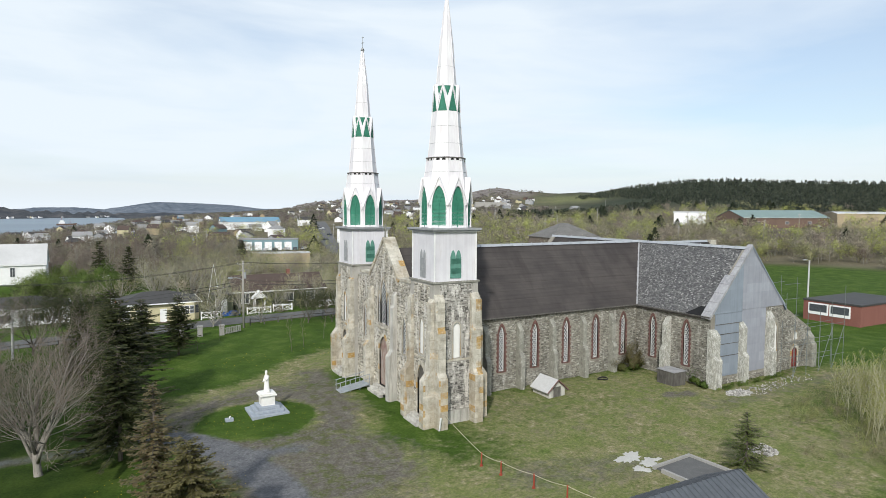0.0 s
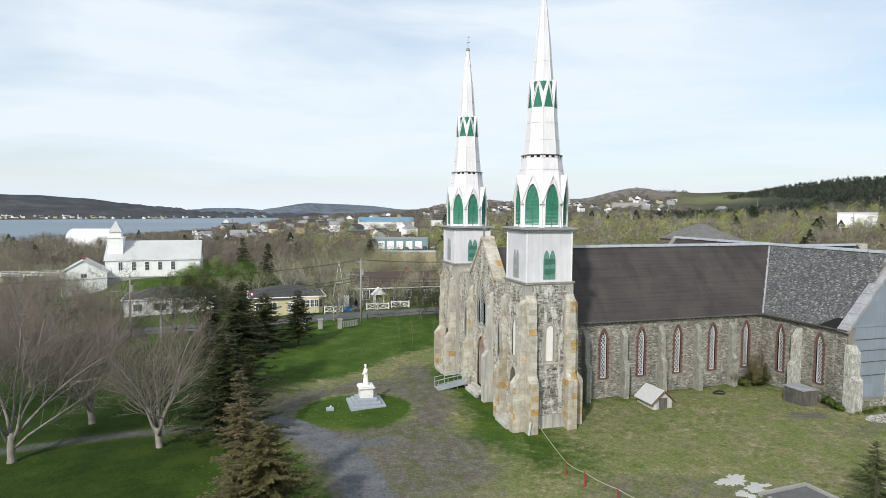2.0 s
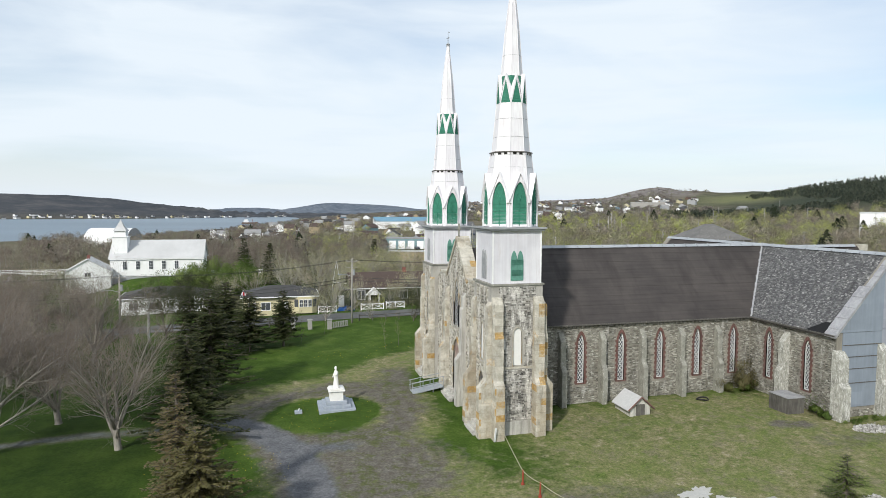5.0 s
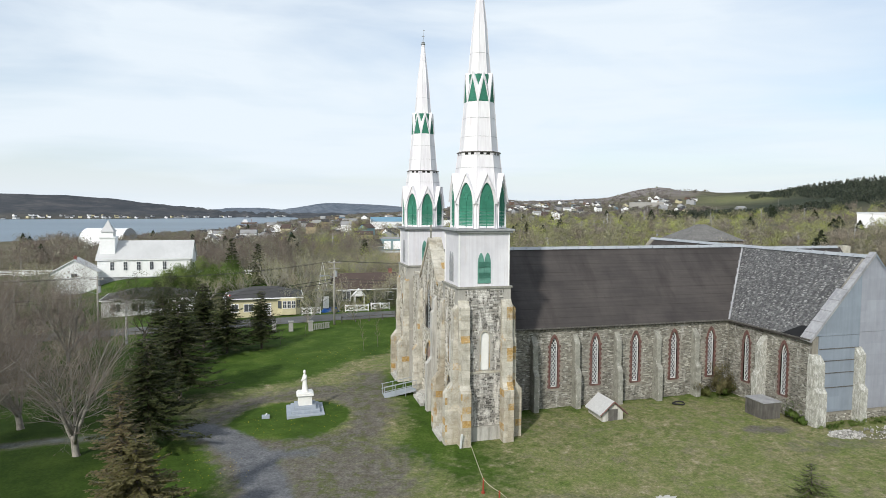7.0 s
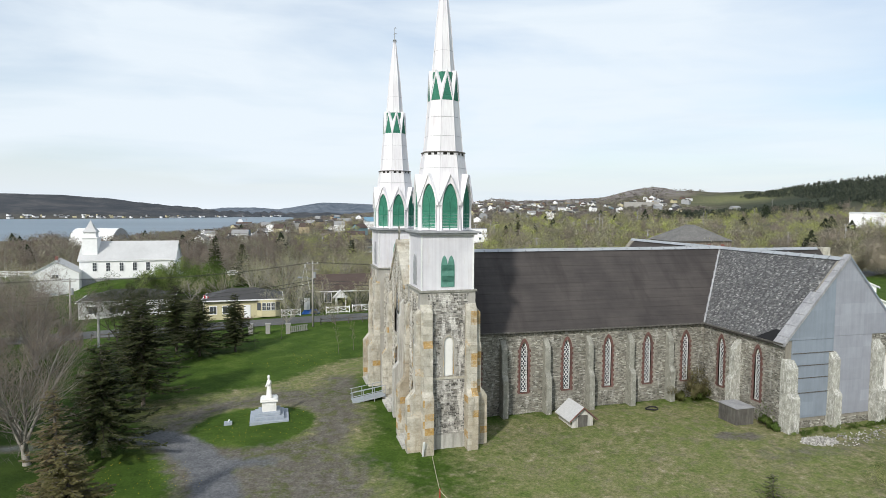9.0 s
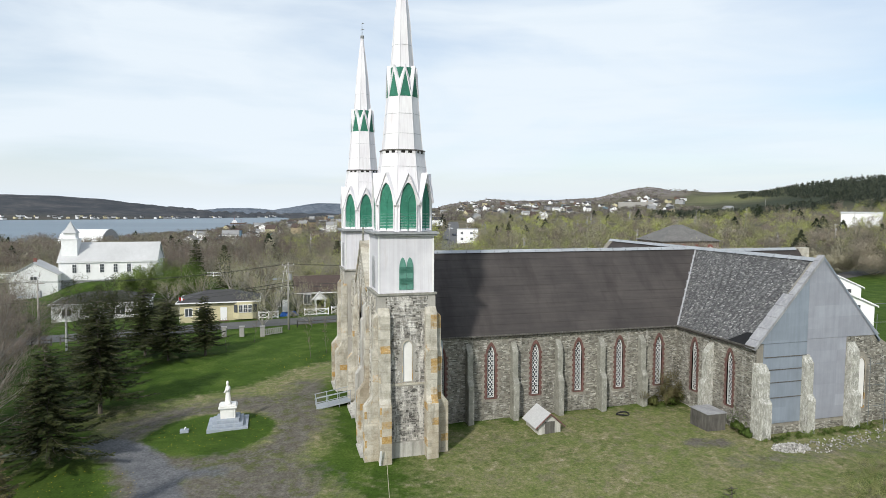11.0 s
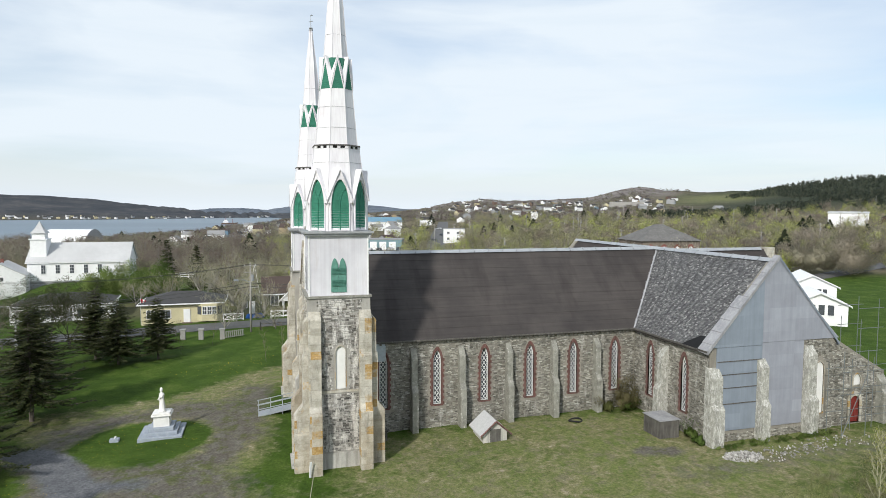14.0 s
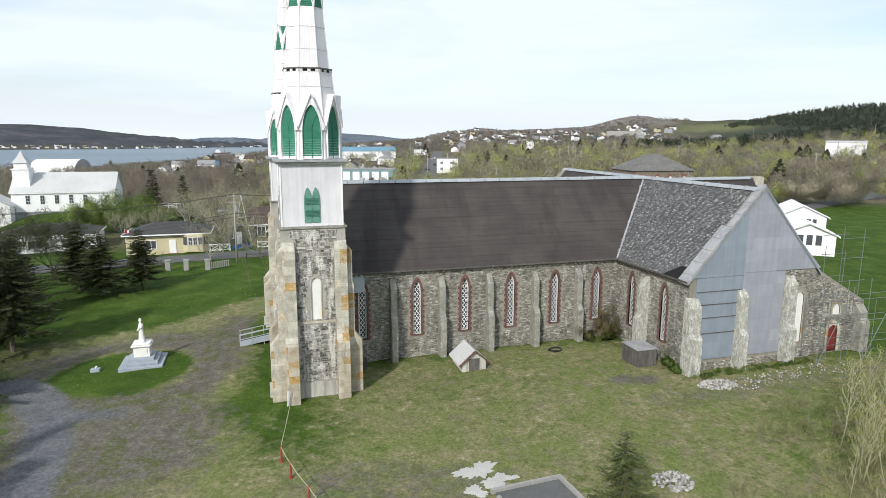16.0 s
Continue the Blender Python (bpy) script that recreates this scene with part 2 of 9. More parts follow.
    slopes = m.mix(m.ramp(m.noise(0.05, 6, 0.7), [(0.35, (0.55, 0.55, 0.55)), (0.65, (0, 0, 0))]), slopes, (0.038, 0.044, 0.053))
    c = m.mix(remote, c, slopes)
    # farthest range: aerial haze painted in as pale blue-grey
    c = m.mix(range_haze, c, m.ramp(m.noise(0.006, 9, 0.7), [(0.38, (0.085, 0.105, 0.135)), (0.62, (0.160, 0.182, 0.215))]))
    c = m.mix(0.75, c, m.ramp(fine, [(0.3, (0.30, 0.32, 0.30)), (0.5, (0.95, 0.95, 0.95)), (0.7, (1.7, 1.65, 1.6))]), "MULTIPLY")
    return m.color(c).bump(m.noise(7, 6, 0.75), 0.45, 0.06).m


M = {
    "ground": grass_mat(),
    "rubble": stone_mat("tower_rubble", [(0.070, 0.067, 0.062), (0.27, 0.258, 0.238), (0.47, 0.45, 0.415), (0.115, 0.110, 0.102), (0.66, 0.64, 0.60), (0.33, 0.315, 0.29), (0.17, 0.155, 0.13)], 1.0),
    "front_rubble": stone_mat("front_rubble", [(0.138, 0.129, 0.109), (0.391, 0.366, 0.305), (0.609, 0.575, 0.494), (0.230, 0.215, 0.184), (0.736, 0.701, 0.621), (0.483, 0.448, 0.374)], 0.8),
    "nave_rubble": stone_mat("nave_rubble", [(0.133, 0.127, 0.112), (0.272, 0.262, 0.227), (0.388, 0.375, 0.327), (0.181, 0.176, 0.153), (0.524, 0.513, 0.456), (0.311, 0.299, 0.259), (0.220, 0.206, 0.175), (0.154, 0.150, 0.132), (0.609, 0.605, 0.556)], 0.45),
    "mortar": weathered("lime_mortar", (0.46, 0.44, 0.40), (0.28, 0.268, 0.24), (0.55, 0.53, 0.49)),
    "nave_mortar": weathered("old_mortar", (0.300, 0.278, 0.235), (0.198, 0.182, 0.154), (0.432, 0.403, 0.348)),
    "dressed": dressed_mat(),
    "grey_dressed": None,
    "render": weathered("pale_render", (0.60, 0.58, 0.535), (0.44, 0.425, 0.39), (0.20, 0.19, 0.17), 1.4, streak=0.8),
    "white": None,
    "clad": None,
    "white_clean": plain("white_paint", (0.82, 0.82, 0.81), 0.5, vary=0.1),
    "green": plain("green_paint", (0.052, 0.245, 0.165), 0.6, vary=0.25),
    "green_pale": plain("faded_green_paint", (0.125, 0.30, 0.24), 0.6, vary=0.3),
    "green_vent": plain("faded_green_vent", (0.070, 0.205, 0.155), 0.6, vary=0.3),
    "green_dark": plain("green_louvre", (0.034, 0.185, 0.12), 0.55, vary=0.3),
    "grey_paint": plain("grey_paint", (0.36, 0.37, 0.38), 0.6),
    "dark": plain("dark_gap", (0.03, 0.028, 0.026), 0.8),
    "red_brick": weathered("red_brick_edging", (0.175, 0.082, 0.070), (0.085, 0.048, 0.042), (0.30, 0.21, 0.185), 7.0),
    "glass": plain("dark_glass", (0.085, 0.092, 0.105), 0.2, spec=0.5),
    "white_pane": plain("white_board", (0.78, 0.77, 0.74), 0.5, vary=0.08),
    "roof_felt": None, "shingle": None,
    "slate_cladding": weathered("grey_blue_sheet", (0.27, 0.30, 0.345), (0.235, 0.262, 0.305), (0.33, 0.355, 0.39), 0.9, 0.5, 0.4, bump=0.05),
    "pale_cladding": weathered("grey_lilac_sheet", (0.375, 0.385, 0.425), (0.315, 0.322, 0.36), (0.45, 0.46, 0.49), 0.9, 0.5, 0.4, bump=0.05),
    "pale_panel": plain("pale_blue_board", (0.50, 0.56, 0.60), 0.6),
    "ridge_metal": weathered("galvanised_ridge", (0.46, 0.48, 0.50), (0.36, 0.38, 0.40), (0.55, 0.56, 0.58), 1.5, 0.45, metal=0.3, bump=0.05),
    "old_metal": weathered("weathered_sheet", (0.41, 0.41, 0.425), (0.29, 0.29, 0.305), (0.58, 0.575, 0.58), 2.0, 0.6, metal=0.2, bump=0.1),
    "timber": weathered("old_timber", (0.125, 0.117, 0.105), (0.07, 0.065, 0.06), (0.24, 0.23, 0.21), 3.0),
    "siding_door": weathered("faded_panel_door", (0.36, 0.30, 0.26), (0.24, 0.13, 0.11), (0.55, 0.52, 0.48), 3.0),
    "red_door": plain("red_paint", (0.22, 0.035, 0.028), 0.6),
    "marble": plain("white_marble", (0.80, 0.79, 0.76), 0.45, vary=0.08),
    "plinth": weathered("grey_plinth_paint", (0.36, 0.40, 0.46), (0.30, 0.34, 0.39), (0.46, 0.49, 0.53), 2.0, bump=0.1),
    "asphalt": weathered("asphalt", (0.13, 0.13, 0.13), (0.09, 0.09, 0.09), (0.17, 0.17, 0.165), 0.8),
    "bark": weathered("bark", (0.135, 0.115, 0.095), (0.085, 0.072, 0.06), (0.22, 0.20, 0.175), 5.0),
    "twig": plain("twig", (0.205, 0.172, 0.145), 0.85),
    "pale_twig": plain("pale_twig", (0.42, 0.40, 0.27), 0.85),
    "bud": leaf_mat("red_buds", [(0.15, 0.095, 0.070), (0.19, 0.14, 0.095), (0.21, 0.17, 0.10)]),
    "young_leaf": leaf_mat("young_leaves", [(0.23, 0.24, 0.065), (0.32, 0.33, 0.10), (0.21, 0.20, 0.085)]),
    "needle": leaf_mat("spruce_needles", [(0.037, 0.048, 0.022), (0.062, 0.075, 0.031), (0.097, 0.105, 0.042)]),
    "grey_bark": weathered("grey_bark", (0.296, 0.272, 0.237), (0.176, 0.160, 0.141), (0.480, 0.456, 0.408), 5.0),
    "pale_bark": weathered("pale_bark", (0.34, 0.32, 0.28), (0.24, 0.22, 0.19), (0.46, 0.44, 0.40), 5.0),
    "needle_olive": leaf_mat("olive_needles", [(0.102, 0.095, 0.044), (0.162, 0.150, 0.061), (0.204, 0.178, 0.085)]),
    "needle_brown": leaf_mat("browned_needles", [(0.149, 0.119, 0.067), (0.219, 0.175, 0.096), (0.131, 0.140, 0.060)]),
    "bush_brown": leaf_mat("bare_bushes", [(0.160, 0.122, 0.098), (0.225, 0.185, 0.145), (0.295, 0.250, 0.195), (0.185, 0.135, 0.115)]),
    "bush_olive": leaf_mat("budding_bushes", [(0.165, 0.160, 0.060), (0.245, 0.240, 0.085), (0.205, 0.180, 0.090), (0.290, 0.285, 0.100)]),
    "bush_green": leaf_mat("green_bushes", [(0.055, 0.080, 0.024), (0.090, 0.120, 0.034), (0.115, 0.145, 0.045)]),
    "bush_dark": leaf_mat("dark_conifers", [(0.026, 0.034, 0.020), (0.042, 0.052, 0.028), (0.060, 0.070, 0.038)]),
    "black_felt": plain("black_felt", (0.012, 0.012, 0.013), 0.7),
    "water": None,
}


def roof_felt_mat():
    m = Mat("roof_felt", 0.82, 0, 0.25)
    c = m.ramp(m.noise(0.35, 6, 0.6), [(0.3, (0.046, 0.041, 0.040)), (0.7, (0.074, 0.065, 0.061))])
    lap = m.noise(1.0, 3, 0.6, (0.15, 4.5, 4.5))
    c = m.mix(0.35, c, m.ramp(lap, [(0.3, (0.6, 0.6, 0.6)), (0.7, (1.25, 1.25, 1.25))]), "MULTIPLY")
    c = m.mix(m.ramp(m.noise(0.5, 4, 0.6, (1.0, 0.25, 0.25)), [(0.52, (0, 0, 0)), (0.7, (0.6, 0.6, 0.6))]), c, (0.030, 0.026, 0.025))
    return m.color(c).bump(m.noise(6, 4), 0.2, 0.02).m


def shingle_mat():
    m = Mat("shingle", 0.85, 0, 0.2)
    c = m.ramp(m.island(), [(0.0, (0.082, 0.082, 0.086)), (0.4, (0.120, 0.120, 0.124)), (0.7, (0.158, 0.158, 0.158)), (0.88, (0.205, 0.204, 0.201)), (1.0, (0.36, 0.357, 0.348))])
    c = m.mix(0.4, c, m.ramp(m.noise(0.5, 3, 0.5, (1, 0.6, 1)), [(0.35, (0.8, 0.8, 0.8)), (0.65, (1.15, 1.15, 1.15))]), "MULTIPLY")
    return m.color(c).bump(m.noise(20, 3), 0.3, 0.02).m


def water_mat():
    m = Mat("water", 0.35, 0, 0.3)
    c = m.ramp(m.noise(0.004, 4, 0.5, (0.3, 1, 1)), [(0.35, (0.072, 0.115, 0.160)), (0.65, (0.110, 0.165, 0.212))])
    return m.color(c).bump(m.noise(0.25, 4), 0.25, 1.0).m


def flaking_mat(name, bare, cover):
    """Grey-green buttress stone with flaking white limewash and dark damp runs."""
    m = Mat(name, 0.9, 0, 0.2)
    c = m.ramp(m.noise(1.8, 8, 0.75), [(0.3, tuple(0.6 * v for v in bare)), (0.5, bare), (0.7, tuple(1.35 * v for v in bare))])
    c = m.mix(m.ramp(m.noise(5.5, 9, 0.85, (1, 1, 0.4)), [(0.60 - 0.16 * cover, (0, 0, 0)), (0.68 - 0.16 * cover, (0.85, 0.85, 0.85))]), c, (0.66, 0.65, 0.61))
    c = m.mix(m.ramp(m.noise(3.4, 7, 0.78, (1, 1, 0.25)), [(0.55, (0, 0, 0)), (0.66, (0.6, 0.6, 0.6))]), c, (0.13, 0.127, 0.108))
    return m.color(c).bump(m.noise(14, 6, 0.7), 0.35, 0.03).m


def sheet_mat(name, base, size, vary):
    """Grey sheeting in panels, each a little lighter or darker, with faint runs."""
    m = Mat(name, 0.5, 0, 0.3)
    snap = m.n.new("ShaderNodeVectorMath")
    snap.operation = "SNAP"
    snap.inputs[1].default_value = size
    m.l.new(m.pos, snap.inputs[0])
    cell = m.n.new("ShaderNodeTexWhiteNoise")
    m.l.new(snap.outputs["Vector"], cell.inputs["Vector"])
    c = m.mix(1.0, base, m.ramp(cell.outputs["Value"], [(0.0, (1 - vary, 1 - vary, 1 - vary)), (1.0, (1 + vary, 1 + vary, 1 + vary))]), "MULTIPLY")
    c = m.mix(0.5, c, m.ramp(m.noise(0.8, 6, 0.65), [(0.3, (0.82, 0.82, 0.82)), (0.7, (1.12, 1.12, 1.12))]), "MULTIPLY")
    c = m.mix(0.4, c, m.ramp(m.noise(3.0, 4, 0.6, (1, 1, 0.08)), [(0.35, (0.8, 0.8, 0.8)), (0.65, (1.1, 1.1, 1.1))]), "MULTIPLY")
    return m.color(c).bump(m.noise(1.2, 3), 0.08, 0.05).m


def clad_mat(name, low, high, runs):
    """White boarding with a faint lilac cast, narrow upright boards and rust-grey runs."""
    m = Mat(name, 0.5, 0, 0.35)
    c = m.ramp(m.noise(0.5, 5, 0.6), [(0.3, low), (0.7, high)])
    c = m.mix(0.6, c, m.ramp(m.noise(9, 2, 0.5, (1, 1, 0.015)), [(0.35, (0.88, 0.86, 0.87)), (0.6, (1, 1, 1))]), "MULTIPLY")
    c = m.mix(m.ramp(m.noise(2.2, 6, 0.7, (1, 1, 0.16)), [(0.56, (0, 0, 0)), (0.76, (runs, runs, runs))]), c, (0.52, 0.475, 0.46))
    return m.color(c).bump(m.noise(9, 2, 0.5, (1, 1, 0.015)), 0.15, 0.02).m


M["clad"] = clad_mat("white_spire_boards", (0.73, 0.705, 0.735), (0.82, 0.81, 0.82), 0.4)
M["white"] = clad_mat("weathered_white_boards", (0.60, 0.59, 0.625), (0.74, 0.73, 0.755), 0.6)
M["grey_dressed"], M["limewash"] = flaking_mat("flaking_limewash", (0.26, 0.255, 0.222), 0.25), flaking_mat("old_limewash", (0.335, 0.33, 0.292), 0.62)
M["slate_cladding"] = sheet_mat("grey_blue_sheet", (0.235, 0.270, 0.318), (2.4, 50.0, 1.05), 0.06)
M["pale_cladding"] = sheet_mat("grey_lilac_sheet", (0.305, 0.318, 0.362), (2.4, 50.0, 0.9), 0.07)
M["roof_felt"], M["shingle"], M["water"] = roof_felt_mat(), shingle_mat(), water_mat()


# ---- building helpers ----
def thing(name, x, y, z, label, category, group="", rz=0.0):
    ob = new(name)
    ob.empty_display_size = 0.2
    ob.matrix_world = pose(x, y, z, 0, 0, rz)
    return tagged(ob, label, category, group)


def part(name, bm, material, parent, label="", smooth=False, kind=""):
    """Links a bmesh as one mesh object, under a thing or a part (in its parent's own space)."""
    me = bpy.data.meshes.new(name)
    bm.to_mesh(me)
    bm.free()
    mats = material if isinstance(material, (list, tuple)) else [material]
    for mm in mats:
        me.materials.append(M[mm] if isinstance(mm, str) else mm)
    if smooth:
        for p in me.polygons:
            p.use_smooth = True
    ob = new(name, me)
    if parent is not None:
        ob.parent = parent
    return tagged(ob, label, "", "", kind)


def box(bm, x0, x1, y0, y1, z0, z1, m=None):
    vs = [bm.verts.new(Vector((x, y, z)) if m is None else m @ Vector((x, y, z))) for x, y, z in
          ((x0, y0, z0), (x1, y0, z0), (x1, y1, z0), (x0, y1, z0), (x0, y0, z1), (x1, y0, z1), (x1, y1, z1), (x0, y1, z1))]
    for f in ((3, 2, 1, 0), (4, 5, 6, 7), (0, 1, 5, 4), (1, 2, 6, 5), (2, 3, 7, 6), (3, 0, 4, 7)):
        bm.faces.new([vs[k] for k in f])


def slab(bm, pts, y0, y1, m=None):
    """A flat outline (u, z) given a thickness from y0 to y1 of the local space."""
    lo = [bm.verts.new((m or Matrix()) @ Vector((u, y0, z))) for u, z in pts]
    hi = [bm.verts.new((m or Matrix()) @ Vector((u, y1, z))) for u, z in pts]
    bm.faces.new(lo)
    bm.faces.new(hi[::-1])
    n = len(pts)
    for k in range(n):
        bm.faces.new((lo[k], hi[k], hi[(k + 1) % n], lo[(k + 1) % n]))


def tidy(bm):
    bmesh.ops.recalc_face_normals(bm, faces=bm.faces)
    return bm


def pointed(c, half, z0, zs, zt, n=5):
    """Outline of a lancet: jambs from z0 to the spring zs, then two arcs to the point zt."""
    out_ = [(c - half, z0), (c + half, z0)]
    for k in range(n + 1):
        a = k / n
        out_.append((c + half * (1 - a ** 1.7), zs + (zt - zs) * (1 - (1 - a) ** 1.5) if a < 1 else zt))
    for k in range(n - 1, -1, -1):
        a = k / n
        out_.append((c - half * (1 - a ** 1.7), zs + (zt - zs) * (1 - (1 - a) ** 1.5)))
    return out_


def pierced_wall(bm, u0, u1, z0, z1, thick, holes, m, top=None):
    """A wall in local space (u along, y inward from 0) with lancet openings; top(u) may lift its upper edge."""
    top = top or (lambda u: z1)
    cuts, u = [], u0
    for c, half, a, s, t in sorted(holes):
        cuts.append((u, c - half, None))
        cuts.append((c - half, c + half, (c, half, a, s, t)))
        u = c + half
    cuts.append((u, u1, None))
    def upper(a, b):
        xs = [a] + [a + (b - a) * k / 8 for k in range(1, 8)] + [b]
        return [(x, top(x)) for x in reversed(xs)]
    for a, b, h in cuts:
        if b - a < 1e-4:
            continue
        if h is None:
            slab(bm, [(a, z0), (b, z0)] + upper(a, b), 0, thick, m)
        else:
            c, half, lo, s, t = h
            if lo > z0 + 1e-3:
                slab(bm, [(a, z0), (b, z0), (b, lo), (a, lo)], 0, thick, m)
            arch = pointed(c, half, lo, s, t)[2:]
            mid = len(arch) // 2
            right, left = arch[:mid + 1], arch[mid:]
            slab(bm, right[::-1] + [(b, top(b)), (c, top(c))], 0, thick, m)
            slab(bm, left[::-1] + [(c, top(c)), (a, top(a))], 0, thick, m)


def stones(u0, u1, z0, z1, inside, rng, w=(0.14, 0.40), h=(0.08, 0.155)):
    """Courses of squared rubble over a face: yields (ua, ub, za, zb) of every stone that lies wholly on it."""
    z = z0
    while z < z1 - 0.08:
        hh = min(rng.uniform(*h), z1 - z)
        u = u0 - rng.uniform(0, 0.3)
        while u < u1:
            ww = rng.uniform(*w)
            a, b = max(u, u0), min(u + ww, u1)
            if b - a > 0.08 and all(inside(x, y) for x in (a, (a + b) / 2, b) for y in (z, z + hh)):
                if rng.random() < 0.16 and hh > 0.16:
                    yield a, b, z, z + hh * 0.5
                    yield a, b, z + hh * 0.5, z + hh
                else:
                    yield a, b, z, z + hh
            u += ww
        z += hh


def stone_mesh(verts, faces, a, b, c, d, rng, m, proud=(0.015, 0.05)):
    """One stone with uneven arrises, added to lists of points and faces."""
    g, e = 0.010, 0.022
    p = rng.uniform(*proud)
    j = lambda: rng.uniform(0, e)
    i = len(verts)
    pts = [(a + g, 0.0, c + g), (b - g, 0.0, c + g), (b - g, 0.0, d - g), (a + g, 0.0, d - g),
           (a + g + j(), -p, c + g + j()), (b - g - j(), -p, c + g + j()), (b - g - j(), -p, d - g - j()), (a + g + j(), -p, d - g - j())]
    verts += [tuple(m @ Vector(v)) for v in pts]
    faces.append((i + 4, i + 5, i + 6, i + 7))
    faces += [(i + k, i + (k + 1) % 4, i + 4 + (k + 1) % 4, i + 4 + k) for k in range(4)]


STONE_JOBS = []      # faces that get their stones at the end of the file


def in_lancet(u, z, c, half, z0, zs, zt, grow):
    if abs(u - c) > half + grow or z < z0 - grow or z > zt + grow * 1.5:
        return False
    if z <= zs:
        return True
    k = (z - zs) / max(zt + grow * 1.5 - zs, 0.01)
    return abs(u - c) < (half + grow) * (1 - k ** 1.6)


def tube(bm, pts, radii, sides=5):
    """A round limb through points."""
    rings = []
    for k, p in enumerate(pts):
        d = (pts[min(k + 1, len(pts) - 1)] - pts[max(k - 1, 0)])
        d = d.normalized() if d.length > 1e-6 else Vector((0, 0, 1))
        s = d.cross(Vector((0.31, 0.9, 0.3))).normalized()
        t = d.cross(s)
        rings.append([bm.verts.new(p + (s * math.cos(2 * math.pi * q / sides) + t * math.sin(2 * math.pi * q / sides)) * radii[k]) for q in range(sides)])
    for a, b in zip(rings, rings[1:]):
        for q in range(sides):
            bm.faces.new((a[q], a[(q + 1) % sides], b[(q + 1) % sides], b[q]))
    if sides > 3:
        bm.faces.new(rings[0][::-1])
        bm.faces.new(rings[-1])


# ---- the lie of the land ----
VIEW = (-10.0, -45.0)
# bearing from +y to +x in degrees, rise of the skyline in degrees, distance of the ridge
SKYLINE = [(-180, 1.2, 1500), (-60, 1.0, 2600), (-20.1, 0.92, 2800), (-18.4, 0.94, 2800), (-16.5, 0.92, 2800), (-15.0, 0.74, 2800), (-12.6, 0.62, 2800), (-10.6, 0.33, 2800), (-8.5, 0.10, 2750),
           (-6.2, -0.12, 2700), (-4.7, -0.30, 2650), (-3.0, -0.42, 2650), (0.5, -0.46, 2600), (6, -0.46, 2400), (10, -0.40, 2300), (13, -0.22, 2000), (14.2, -0.08, 1900), (15.1, 0.03, 1850), (16.1, 0.33, 1800),
           (17.1, 0.54, 1800), (18.7, 0.64, 1800), (19.7, 0.85, 1750), (20.7, 0.80, 1750), (21.8, 0.65, 1800), (24.8, 0.74, 1800), (29.3, 0.95, 1800), (30.3, 1.20, 1800), (31.3, 1.45, 1800),
           (32.7, 1.80, 1800), (33.6, 1.94, 1800), (34.6, 1.88, 1800), (35.5, 1.68, 1750), (36.9, 1.52, 1650), (40.9, 1.48, 1500), (42.6, 1.58, 1400), (43.8, 1.72, 1300), (45.4, 1.88, 1250), (47.3, 2.08, 1200),
           (49.3, 2.35, 1200), (51.6, 2.42, 1200), (53.8, 2.42, 1200), (58, 2.2, 1200), (64, 2.05, 1200), (110, 1.5, 1200), (180, 1.2, 1500)]
# a farther range beyond the harbour: bearing and rise, all at one distance
FAR_RANGE = [(-180, -0.8), (-10, -0.6), (-6, -0.25), (-4.6, -0.15), (-3.9, -0.06), (-1.5, -0.05), (0.4, -0.2), (1.0, -0.09), (1.8, 0.02), (3.1, 0.28), (4.3, 0.44), (5.8, 0.40), (7.9, 0.32),
             (9.8, 0.2), (11.3, 0.08), (12.8, -0.08), (15, -0.15), (20, -0.5), (180, -0.8)]
FAR_AT = 4300.0
SEA = -20.0


def near_ground(x, y):
    z = -0.45 + np.where(x < 0, 0.026 * x, 0.014 * x)
    z = np.clip(z, -1.7, 0.35)
    z = np.where(y > 40, z - 0.006 * np.clip(y - 40, 0, 40), z)
    return z


def bearing(x, y):
    dx, dy = x - VIEW[0], y - VIEW[1]
    return np.degrees(np.arctan2(dx, dy)), np.hypot(dx, dy)


